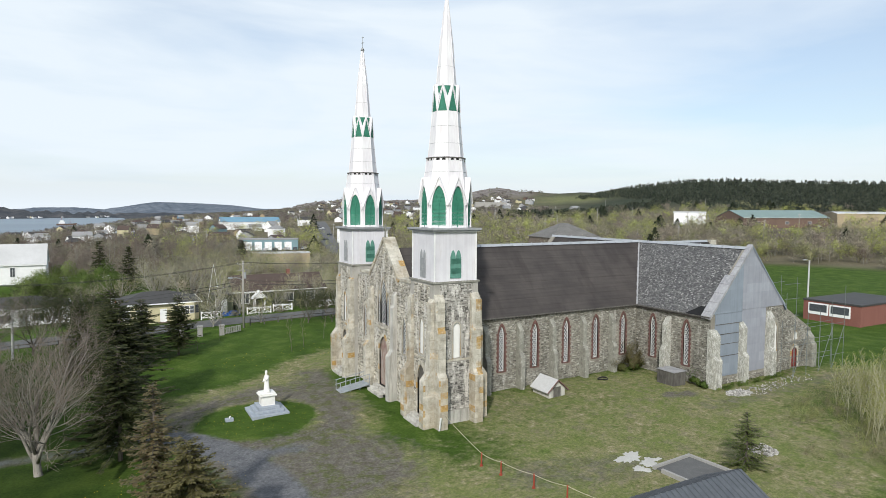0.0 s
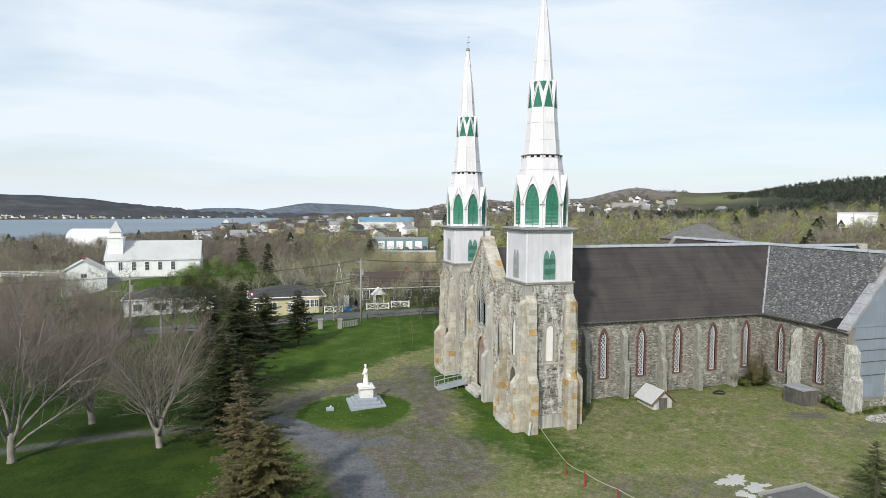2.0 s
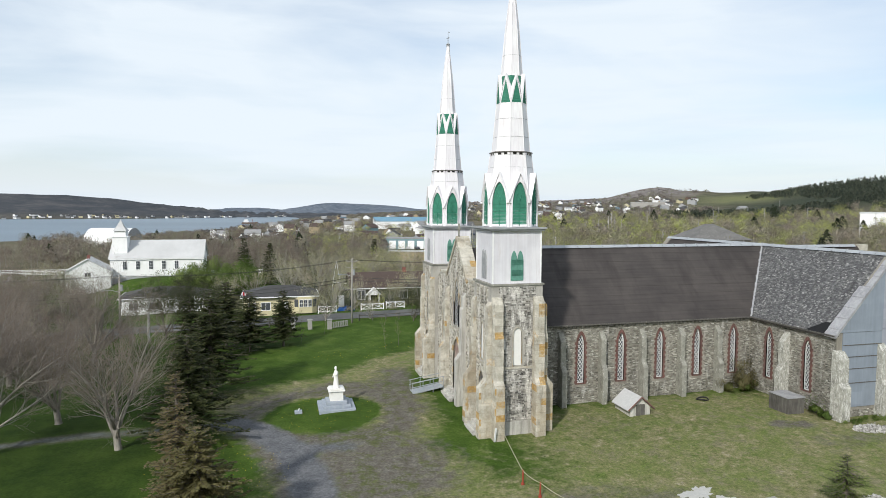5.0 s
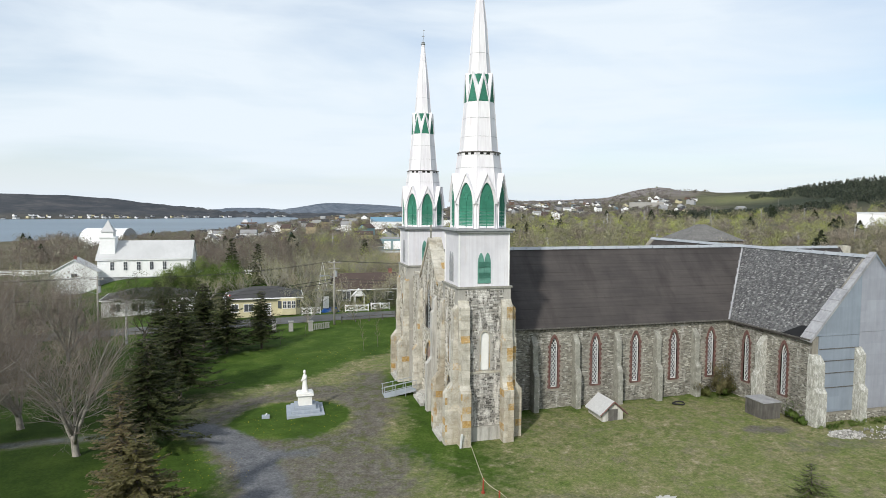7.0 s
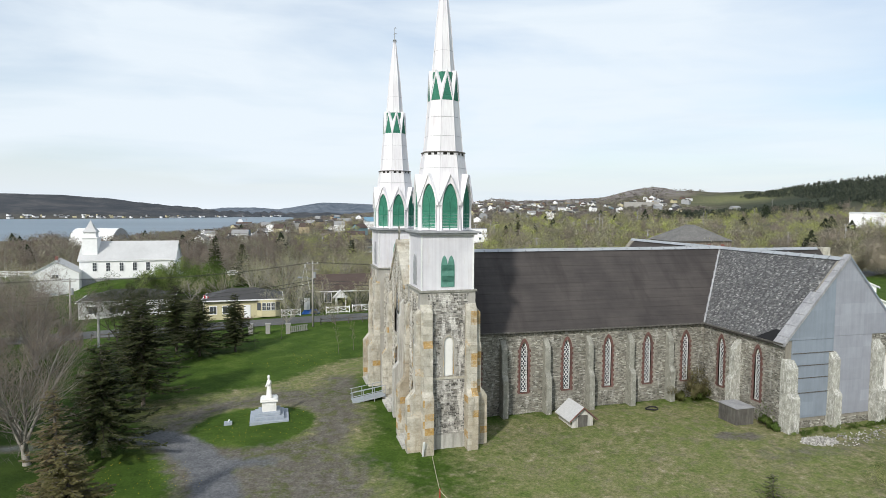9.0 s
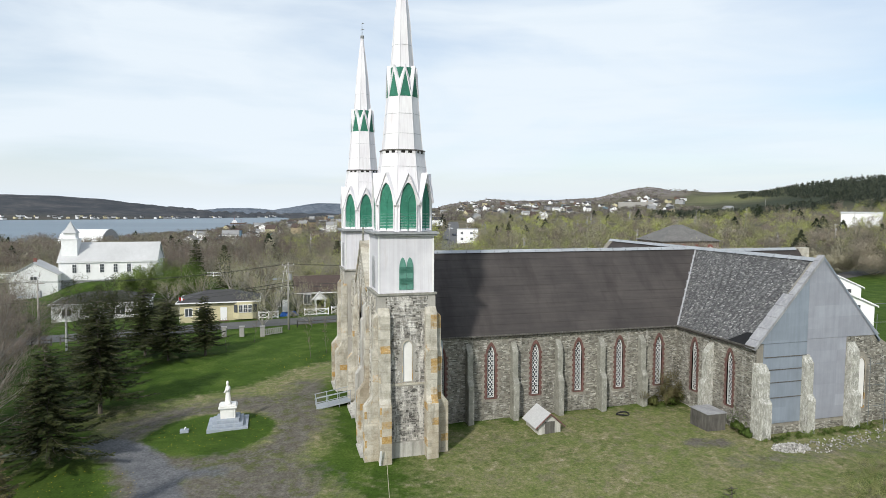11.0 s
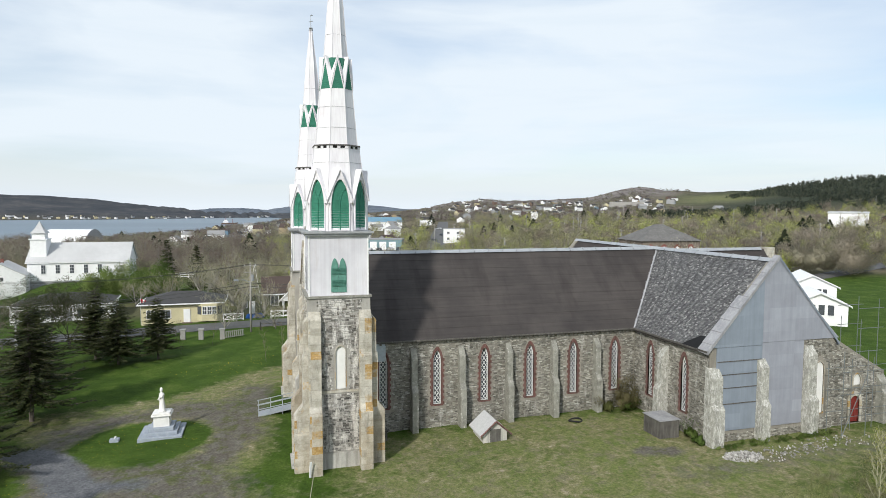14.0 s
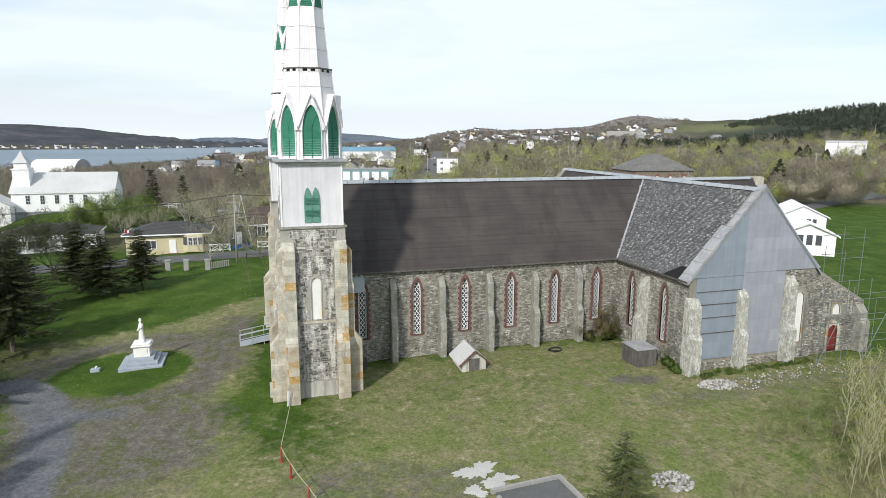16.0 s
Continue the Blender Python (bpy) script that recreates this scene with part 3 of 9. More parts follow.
def height(x, y):
    x, y = np.asarray(x, float), np.asarray(y, float)
    az, r = bearing(x, y)
    a = [s[0] for s in SKYLINE]
    el, rr = np.interp(az, a, [s[1] for s in SKYLINE]), np.interp(az, a, [s[2] for s in SKYLINE])
    crest = 17.3 + rr * np.tan(np.radians(el))
    base = near_ground(np.clip(x, -60, 110), np.clip(y, -80, 90))
    base = base + 1.9 * np.exp(-((x + 41) / 13.5) ** 4 - ((y - 120) / 11) ** 4) - 1.1 * np.exp(-((x + 61) / 8) ** 4 - ((y - 113) / 10) ** 4)      # the wooden church stands on a low terrace
    # landward: a long even rise to the ridge
    k = np.clip((r - 170) / (rr - 170), 0, 1)
    land = base + (crest - base) * (0.30 * k + 0.70 * k ** 2.0)
    land = land - 3.5 * np.exp(-((r - 330) / 150) ** 2) * np.clip((24 - az) / 10, 0, 1)
    land = np.where(r > rr, crest - (r - rr) * 0.12, land)
    # seaward: down to the shore, under the water, up again on the far side
    shore = np.interp(az, [-180, -25, -12, -5, 0, 8, 20], [900, 800, 820, 1000, 1500, 2300, 2600])
    far = np.interp(az, [-180, -20, -10, -4, 0.5, 10, 180], [1900, 2050, 2070, 2230, 2330, 2450, 2450])
    s = np.clip((r - 170) / (shore - 170), 0, 1.3)
    falls = base + (SEA - 0.5 - base) * s ** 1.2
    falls = np.where(r > shore, SEA - 3.0, falls)
    up = np.clip((r - far) / (rr - far), 0, 1)
    falls = np.where(r > far, SEA - 3 + (crest - SEA + 3) * up ** 0.8, falls)
    falls = np.where(r > rr, crest - (r - rr) * 0.12, falls)
    mixk = np.clip((az - 0.5) / 8.5, 0, 1) * np.where(np.abs(az) > 90, np.clip((180 - np.abs(az)) / 60, 0, 1), 1)
    z = falls * (1 - mixk) + land * mixk
    z = np.where(r < 170, base, z)
    # the farther range
    el2 = np.interp(az, [q[0] for q in FAR_RANGE], [q[1] for q in FAR_RANGE])
    crest2 = 17.3 + FAR_AT * np.tan(np.radians(el2))
    k2 = np.clip((r - FAR_AT + 900) / 900, 0, 1)
    back_z = SEA - 4 + (crest2 - SEA + 4) * k2 ** 0.7
    back_z = np.where(r > FAR_AT, crest2 - (r - FAR_AT) * 0.15, back_z)
    return np.where(r > 3000, np.maximum(z, back_z), z)


def ripple(x, y):
    """Small unevenness of the turf."""
    return 0.05 * np.sin(x * 0.43 + 1.3 * np.sin(y * 0.21)) * np.cos(y * 0.37 + 0.7 * np.sin(x * 0.29)) + 0.02 * np.sin(x * 1.9 + y * 1.1)


def ground_z(x, y):
    return float(height(x, y) + (ripple(x, y) if math.hypot(x - 10, y) < 200 else 0))


def axis_steps(lo, hi, step, far, rise=1.036, fall=1.036):
    """Even steps in the middle, growing ones out to the horizon on both sides."""
    mid = list(np.arange(lo, hi + 1e-6, step))
    up, down, d = [], [], step
    v = hi
    while v < far:
        d *= rise
        v += d
        up.append(v)
    v, d = lo, step
    while v > -far:
        d *= fall
        v -= d
        down.append(v)
    return np.array(down[::-1] + mid + up)


def soft_blob(x, y, cx, cy, rx, ry, turn=0.0, edge=0.25):
    c, s = math.cos(radians(turn)), math.sin(radians(turn))
    u, v = ((x - cx) * c + (y - cy) * s) / rx, (-(x - cx) * s + (y - cy) * c) / ry
    return np.clip((1 - np.hypot(u, v)) / edge + 0.5, 0, 1)


def lane(x, y, pts, half, edge=1.2):
    d = np.full(x.shape, 1e9)
    for (ax, ay), (bx, by) in zip(pts, pts[1:]):
        t = np.clip(((x - ax) * (bx - ax) + (y - ay) * (by - ay)) / ((bx - ax) ** 2 + (by - ay) ** 2), 0, 1)
        d = np.minimum(d, np.hypot(x - ax - t * (bx - ax), y - ay - t * (by - ay)))
    return np.clip((half - d) / edge + 0.5, 0, 1)


def build_ground():
    xs, ys = axis_steps(-62, 62, 0.62, 4700, 1.036, 1.045), axis_steps(-40, 64, 0.62, 4900, 1.036, 1.09)
    X, Y = np.meshgrid(xs, ys)
    Z = height(X, Y) + ripple(X, Y) * np.clip(1.5 - np.hypot(X - 10, Y) / 150, 0, 1)
    az, r = bearing(X, Y)
    lumps = np.sin(az * 3.3 + 0.004 * r) * np.sin(az * 1.3 - 0.006 * r + 1.0) + 0.5 * np.sin(az * 9.1 + 0.013 * r)
    rough = (np.sin(az * 2.7 + 0.0031 * r) * np.cos(0.0047 * r + az * 0.9) + 0.6 * np.sin(az * 6.1) * np.sin(0.011 * r)) * np.clip((r - 400) / 800, 0, 1) * np.clip((1900 - r) / 300, 0, 1) * np.clip((az - 8) / 8, 0, 1)
    Z = Z + rough * 0.0016 * r
    Z = Z + 5.0 * lumps * np.clip((r - 2150) / 300, 0, 1) * np.clip((2800 - r) / 150, 0, 1) * np.clip((3 - az) / 3, 0, 1)
    Z = Z + 6.0 * lumps * np.clip((r - 3500) / 200, 0, 1) * np.clip((4250 - r) / 150, 0, 1)
    ny, nx = X.shape
    verts = np.stack([X, Y, Z], -1).reshape(-1, 3)
    idx = np.arange(nx * ny).reshape(ny, nx)
    quads = np.stack([idx[:-1, :-1], idx[:-1, 1:], idx[1:, 1:], idx[1:, :-1]], -1).reshape(-1, 4)
    me = bpy.data.meshes.new("ground")
    me.from_pydata(verts.tolist(), [], quads.tolist())
    # cover: red = gravel, green = dry turf, blue = moor
    gravel = lane(X, Y, [(-60, 5.5), (-40, 8.5), (-30, 9.5), (-24, 8.6), (-19, 8.6)], 0.9, 1.6)
    gravel = np.maximum(gravel, lane(X, Y, [(-19, 8.6), (-16.5, 4.5), (-14.3, -2), (-13.8, -10), (-13, -24)], 2.2, 3.0))
    paved = 0.95 * lane(X, Y, [(-20, 8.8), (-17.4, 6.2), (-15.0, 1.5), (-13.9, -4), (-13.6, -9)], 1.5, 1.6)
    paved = np.maximum(paved, 0.8 * lane(X, Y, [(-15.0, 1.5), (-11.0, 0.6)], 1.0, 1.8))
    paved = np.maximum(paved, 0.7 * lane(X, Y, [(-60, 5.5), (-40, 8.5), (-30, 9.5), (-22, 8.8)], 0.7, 1.2))
    gravel = np.maximum(gravel, 0.8 * lane(X, Y, [(-16.5, 4.5), (-11, 1.5), (-6.5, 4), (-5.2, 9), (-7, 14), (-11, 15.5), (-16, 14.5), (-19, 9)], 2.0, 3.0))
    gravel = np.maximum(gravel, 0.74 * soft_blob(X, Y, -9.5, -3.5, 6.5, 8.0, 0, 0.9))
    gravel = np.maximum(gravel, 0.66 * lane(X, Y, [(-19, 13), (-11, 16.5), (-5.5, 16), (-4.5, 8)], 2.6, 4.0))
    gravel = np.maximum(gravel, 0.66 * lane(X, Y, [(-5, 10), (-4, 20)], 2.6, 3.5))
    gravel = np.maximum(gravel, 0.52 * lane(X, Y, [(24, -9), (36, -8.5), (44, -9), (56, -14)], 2.2, 4.5))
    gravel = np.maximum(gravel, 0.50 * soft_blob(X, Y, 4.5, -13.0, 7.0, 3.2, -12, 0.9))
    gravel = np.maximum(gravel, 0.75 * soft_blob(X, Y, 24.3, -4.9, 2.2, 1.0, -15, 0.5))
    gravel *= 1 - soft_blob(X, Y, -12.2, 9.0, 4.8, 4.2, 0, 0.3)
    dry = 0.95 * soft_blob(X, Y, 16, -10, 23, 15, 0, 0.35)
    dry = np.maximum(dry, 0.85 * lane(X, Y, [(-21, 15.5), (-10, 17), (-3, 24), (2, 27)], 3.5, 4.0))
    dry = np.maximum(dry, 0.85 * soft_blob(X, Y, -8, -9, 8.0, 9.0, 0, 0.6))
    dry = np.maximum(dry, 0.9 * soft_blob(X, Y, 36, -17, 20, 13, 0, 0.5))
    dry = np.maximum(dry, 0.8 * lane(X, Y, [(-18, 12), (-10, 15), (-5.5, 10), (-6, 3), (-10, -1), (-14, -4)], 3.6, 4.0))
    dry *= 1 - 0.6 * soft_blob(X, Y, -0.4, -5.5, 3.4, 6.0, 10, 1.4)
    dry *= 1 - soft_blob(X, Y, -12.1, 9.0, 4.9, 4.3, 0, 0.25)
    dry *= 1 - 0.28 * soft_blob(X, Y, 12, -2, 12, 5, 0, 0.9)
    dry *= 1 - 0.4 * soft_blob(X, Y, 38, -16, 14, 8, 0, 0.9)
    wild = np.clip((r - 150) / 60, 0, 1)
    # mown fields beyond the far end of the church, and one on the hill
    field = soft_blob(X, Y, 105, 35, 62, 46, 20, 0.2)
    hillfield = np.clip(1.4 - np.abs(az - 41) / 4.0, 0, 1) * np.clip(1.4 - np.abs(r - 1180) / 200, 0, 1) * 0.4
    dry = np.maximum(dry, np.clip(hillfield * 3, 0, 0.75))
    yard = np.maximum(soft_blob(X, Y, -48, 108, 34, 16, 0, 0.25), soft_blob(X, Y, -80, 136, 24, 20, 0, 0.25))
    wild = wild * (1 - field) * (1 - np.clip(hillfield * 2.5, 0, 1)) * (1 - yard)
    wild = np.maximum(wild, 0.75 * soft_blob(X, Y, -2, 85, 34, 16, 10, 0.4))
    # painted tree shade: grows towards the west, weaker on gravel
    lawn_shade = 0.9 * np.clip((-17 - X) / 10, 0, 1) * np.clip((46 - Y) / 10, 0, 1) * (1 - 0.7 * np.clip(gravel, 0, 1))
    third = me.color_attributes.new("lawn_shade", "FLOAT_COLOR", "POINT")
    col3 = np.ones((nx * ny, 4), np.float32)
    col3[:, 0] = lawn_shade.ravel()
    # green: painted haze of the farthest range; blue: heath
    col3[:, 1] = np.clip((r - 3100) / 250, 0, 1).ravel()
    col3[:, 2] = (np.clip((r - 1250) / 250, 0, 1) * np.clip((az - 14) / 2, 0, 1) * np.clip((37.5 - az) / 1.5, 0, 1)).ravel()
    third.data.foreach_set("color", col3.ravel())
    wood_ = np.clip((az - 36) / 6, 0, 1) * np.clip((r - 560) / 200, 0, 1) * (1 - np.clip(hillfield * 2.0, 0, 0.8))
    second = me.color_attributes.new("wood", "FLOAT_COLOR", "POINT")
    col2 = np.ones((nx * ny, 4), np.float32)
    col2[:, 0] = np.clip(wood_, 0, 1).ravel()
    # green: far slopes whose colour has distance haze mixed in
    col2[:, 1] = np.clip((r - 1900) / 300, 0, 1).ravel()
    col2[:, 2] = paved.ravel()
    second.data.foreach_set("color", col2.ravel())
    layer = me.color_attributes.new("cover", "FLOAT_COLOR", "POINT")
    col = np.ones((nx * ny, 4), np.float32)
    col[:, 0], col[:, 1], col[:, 2] = gravel.ravel(), dry.ravel(), wild.ravel()
    layer.data.foreach_set("color", col.ravel())
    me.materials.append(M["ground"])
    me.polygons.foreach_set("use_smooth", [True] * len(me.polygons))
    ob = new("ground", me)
    return tagged(ob, "green lawn, worn dry turf and grey gravel drive, hills beyond", "ground", kind="structure")


build_ground()

bm = bmesh.new()
for x0, x1, y0, y1 in ((-4800, 2500, 300, 4800),):
    bm.faces.new([bm.verts.new(v) for v in ((x0, y0, SEA), (x1, y0, SEA), (x1, y1, SEA), (x0, y1, SEA))])
water = part("water", bm, "water", None, kind="structure")
tagged(water, "calm blue-grey harbour water", "water")


# ---- the church ----
CX, CY, HW, H1, H2 = 1.95, 1.23, 2.1, 11.3, 15.5      # southern tower: centre, half width, top of stone, top of cladding
MID = 10.07                                            # middle line of the nave
NS, NE, EAVE, RIDGE = 4.7, 28.4, 6.95, 13.5            # nave's south face, transept's west face, eaves, ridge
TW, TE, TS, TN = 28.4, 40.0, -4.9, 26.5                # transept
TM = (TW + TE) / 2
church = thing("church", 15, MID, -0.5, "disused stone gothic church with two white timber spires", "church")
CH = church.matrix_world.inverted()


def cpart(name, bm, material, parent=None, label="", smooth=False):
    """A part of the church, drawn in the world's own metres."""
    bm.transform(CH)
    ob = part(name, bm, material, parent or church, label, smooth)
    return ob


def west_face(x):
    return pose(x, 0, 0, 0, 0, -90)      # local u runs towards -y, inward is +x


def south_face(y):
    return pose(0, y, 0)


def lancet_window(m, c, half, z0, zs, zt, kind, recess=0.2, brick=0.0):
    """A window in a pierced wall: surround or edging, pane, and lattice or louvres."""
    bm = bmesh.new()
    inner = pointed(c, half, z0, zs, zt)
    rim = 0.17 if brick else (0.05 if kind == "board" else 0.10)
    outer = pointed(c, half + rim, z0 - rim * 0.6, zs, zt + rim * 1.9)
    n = len(inner)
    a = [bm.verts.new(m @ Vector((u, -0.05, z))) for u, z in outer]
    b = [bm.verts.new(m @ Vector((u, -0.05, z))) for u, z in inner]
    c2 = [bm.verts.new(m @ Vector((u, recess, z))) for u, z in inner]
    a2 = [bm.verts.new(m @ Vector((u, 0.02, z))) for u, z in outer]
    for k in range(n):
        q = (k + 1) % n
        bm.faces.new((a[k], a[q], b[q], b[k]))
        bm.faces.new((b[k], b[q], c2[q], c2[k]))
        bm.faces.new((a2[k], a2[q], a[q], a[k]))
    if brick:
        z, odd = z0, 0
        while z < zs + 0.2:
            if odd % 2 == 0:
                for s in (-1, 1):
                    box(bm, c + s * (half + rim + 0.04) - 0.05, c + s * (half + rim + 0.04) + 0.05, -0.045, 0.03, z, z + 0.22, m)
            z, odd = z + 0.22, odd + 1
    w = cpart("window", tidy(bm), "red_brick" if brick else "dressed")
    bm = bmesh.new()
    slab(bm, inner, recess - 0.03, recess, m)
    cpart("pane", tidy(bm), "white_pane" if kind == "board" else "glass", w, "white boarding" if kind == "board" else "")
    if kind == "lattice":
        bm = bmesh.new()
        f = recess - 0.07
        # frame along the outline
        ins = pointed(c, half - 0.09, z0 + 0.09, zs, zt - 0.18)
        va = [bm.verts.new(m @ Vector((u, f, z))) for u, z in inner]
        vb = [bm.verts.new(m @ Vector((u, f, z))) for u, z in ins]
        for k in range(n):
            bm.faces.new((va[k], va[(k + 1) % n], vb[(k + 1) % n], vb[k]))
        for s in (-1, 1):
            zc = z0 - 1.0
            while zc < zt:
                # one diagonal bar, cut to the opening
                seg = []
                for k in range(25):
                    t = k / 24
                    u, z = c + s * half * (2 * t - 1), zc + 1.0 * t
                    if z > z0 and in_lancet(u, z, c, half, z0, zs, zt, -0.02):
                        seg.append((u, z))
                if len(seg) > 2:
                    (ua, za), (ub, zb) = seg[0], seg[-1]
                    d = Vector((ub - ua, 0, zb - za)).normalized() * 0.023
                    o = Vector((-d.z, 0, d.x))
                    q = [m @ (Vector((ua, f, za)) - o), m @ (Vector((ub, f, zb)) - o), m @ (Vector((ub, f, zb)) + o), m @ (Vector((ua, f, za)) + o)]
                    bm.faces.new([bm.verts.new(v) for v in q])
                zc += 0.4
        cpart("lattice", bm, "white_clean", w, "white painted diamond lattice")
    elif kind == "louvre":
        bm = bmesh.new()
        z = z0 + 0.08
        while z < zt - 0.25:
            k = half if z < zs else half * (1 - ((z - zs) / (zt - zs)) ** 1.6)
            if k > 0.06:
                slab(bm, [(c - k, z), (c + k, z), (c + k, z + 0.05), (c - k, z + 0.05)], recess - 0.16, recess - 0.03, m)
            z += 0.16
        cpart("louvre", tidy(bm), "green", w)
    return w


def buttress(m, c, half, stages, z0, name="buttress", mat="dressed", cap=True):
    """A stepped buttress on a wall face: stages of (top, depth); the offsets slope back."""
    bm = bmesh.new()
    prof = [(0.25, z0), (-stages[0][1], z0)]
    for k, (zt, d) in enumerate(stages):
        nxt = stages[k + 1][1] if k + 1 < len(stages) else 0.0
        prof.append((-d, zt))
        prof.append((-nxt, zt + (d - nxt) * 1.25))
    prof.append((0.25, prof[-1][1]))
    lo = [bm.verts.new(m @ Vector((c - half, y, z))) for y, z in prof]
    hi = [bm.verts.new(m @ Vector((c + half, y, z))) for y, z in prof]
    bm.faces.new(lo)
    bm.faces.new(hi[::-1])
    for k in range(len(prof)):
        q = (k + 1) % len(prof)
        bm.faces.new((lo[k], hi[k], hi[q], lo[q]))
    tidy(bm)
    bmesh.ops.bevel(bm, geom=[e for e in bm.edges if e.calc_length() > 0.2], offset=0.03, segments=1, affect="EDGES")
    return cpart(name, bm, mat)


def tower(cy, mirror):
    """One western tower with its buttresses, openings and spire. mirror = -1 for the northern one."""
    cx, h2 = (CX, H2) if mirror > 0 else (CX - 0.2, H2 - 0.42)
    x0, x1, y0, y1 = cx - HW, cx + HW, cy - HW, cy + HW
    # stone shaft: west and outer side pierced
    mw = west_face(x0)
    holes_w = [(-cy, 0.72, 0.0, 3.0, 4.25)]
    upper = [(-cy, 0.36, 5.2, 7.5, 8.25)]
    side = south_face(y0) if mirror > 0 else pose(0, y1, 0, 0, 0, 180)
    sc = cx if mirror > 0 else -cx
    side_hole = [(sc + 0.06 * mirror, 0.34, 5.05, 7.6, 8.0)]
    a, b = (x0 + 0.8, x1) if mirror > 0 else (-x1, -x0 - 0.8)
    for u0, u1, z0, z1, holes, face in ((-y1, -y0, -1.2, 4.8, holes_w, mw), (-y1, -y0, 4.8, H1, upper, mw), (a, b, -1.2, 4.8, [], side), (a, b, 4.8, H1, side_hole, side)):
        bm = bmesh.new()
        pierced_wall(bm, u0, u1, z0, z1, 0.8, holes, face)
        cpart("tower_wall", tidy(bm), "mortar")
    back_y = (y1 - 0.8, y1) if mirror > 0 else (y0, y0 + 0.8)
    for xa, xb, ya_, yb_ in ((x1 - 0.8, x1, y0 + (0.8 if mirror > 0 else 0), y1 - (0 if mirror > 0 else 0.8)), (x0 + 0.8, x1 - 0.8, *back_y)):
        bm = bmesh.new()
        box(bm, xa, xb, ya_, yb_, -1.2, H1)
        cpart("tower_wall", tidy(bm), "mortar")
    lancet_window(mw, -cy, 0.36, 5.2, 7.5, 8.25, "board", 0.1)
    lancet_window(side, sc + 0.06 * mirror, 0.34, 5.05, 7.6, 8.0, "board", 0.1)
    lancet_door(mw, -cy, 0.72, 0.0, 3.0, 4.25)
    STONE_JOBS.append((mw, -y1 + 0.68, -y0 - 0.7, -0.6, H1 - 0.15, holes_w + upper, "front_rubble", None, "joined"))
    STONE_JOBS.append((side, (x0 if mirror > 0 else -x1) + 0.6, (x1 if mirror > 0 else -x0) - 0.55, 0.75, 4.75, side_hole, "rubble", None, "parts" if mirror > 0 else "joined"))
    STONE_JOBS.append((side, (x0 if mirror > 0 else -x1) + 0.6, (x1 if mirror > 0 else -x0) - 0.55, 4.95, H1 - 0.1, side_hole, "rubble", None, "joined"))
    # plinth, string course and coping
    for ya_, yb_ in ((y0 - 0.07, y0 + 0.3), (y1 - 0.3, y1 + 0.07)):
        bm = bmesh.new()
        box(bm, x0 + 0.5, x1 - 0.5, ya_, yb_, -1.2, 0.65)
        cpart("plinth", tidy(bm), "render", None, "pale rendered plinth with dark runs")
    bm = bmesh.new()
    for za, zb, o in ((4.82, 4.98, 0.07),):
        box(bm, x0 - o, x1 + o, y0 - o, y1 + o, za, zb)
    cpart("string_course", tidy(bm), "dressed")
    bm = bmesh.new()
    box(bm, x0 - 0.10, x1 + 0.10, y0 - 0.10, y1 + 0.10, H1 - 0.02, H1 + 0.12)
    cpart("coping", tidy(bm), "grey_dressed")
    # corner buttresses: three stages, in pairs
    st = [(3.4, 0.95), (7.4, 0.36), (9.7, 0.28)]
    bw = 0.42
    for u in (-y0 - 0.36 + 0.04, -y1 + 0.36 - 0.04):
        buttress(mw, u, 0.36, st, -1.4)
    for u in ((x0 + bw + 0.02, x1 - bw + 0.04) if mirror > 0 else (-x0 - bw - 0.02, -x1 + bw - 0.04)):
        buttress(side, u, bw, [(3.6, 0.95), (7.4, 0.55), (9.9, 0.42)], -1.4)
    if mirror > 0:
        buttress(pose(x1, 0, 0, 0, 0, 90), y0 + bw - 0.05, bw, [(3.4, 1.0), (7.4, 0.5), (9.7, 0.4)], -1.4)
    # clad timber stage
    e = 0.14
    bm = bmesh.new()
    box(bm, x0 + e, x1 - e, y0 + e, y1 - e, H1 + 0.12, h2)
    cpart("clad_stage", tidy(bm), "white")
    for k in range(2):
        for sgn in (-1, 1):
            bm = bmesh.new()
            box(bm, cx + sgn * (HW - e) - 0.05, cx + sgn * (HW - e) + 0.05, (y0, y1)[k] - 0.0 + (e if k == 0 else -e) - 0.05, (y0, y1)[k] + (e if k == 0 else -e) + 0.05, H1 + 0.12, h2)
            cpart("corner_board", tidy(bm), "white_clean")
    for mm, c in ((west_face(x0 + e), -cy), (pose(0, y0 + e, 0), cx), (pose(0, y1 - e, 0, 0, 0, 180), -cx), (pose(x1 - e, 0, 0, 0, 0, 90), cy)):
        bm = bmesh.new()
        for s in (-1, 1):
            slab(bm, pointed(c + s * 0.26, 0.25, 11.65, 13.1, 13.95), -0.06, 0.0, mm)
        pan = cpart("blind_window", tidy(bm), "green_pale" if abs(mm.to_euler().z + radians(90)) > 0.1 else "grey_paint", None, "twin pointed boarded window")
        for za in (12.05, 12.85):
            bm = bmesh.new()
            box(bm, c - 0.44, c + 0.44, -0.075, -0.05, za, za + 0.42, mm)
            for k in range(5):
                box(bm, c - 0.44, c + 0.44, -0.095, -0.07, za + k * 0.09, za + k * 0.09 + 0.05, mm)
            cpart("vent", tidy(bm), "green_vent" if abs(mm.to_euler().z + radians(90)) > 0.1 else "grey_paint", pan, "slatted vent")
    # cornice
    bm = bmesh.new()
    box(bm, x0 - 0.22, x1 + 0.22, y0 - 0.22, y1 + 0.22, h2 + 0.10, h2 + 0.24)
    box(bm, x0 - 0.10, x1 + 0.10, y0 - 0.10, y1 + 0.10, h2 - 0.04, h2 + 0.10)
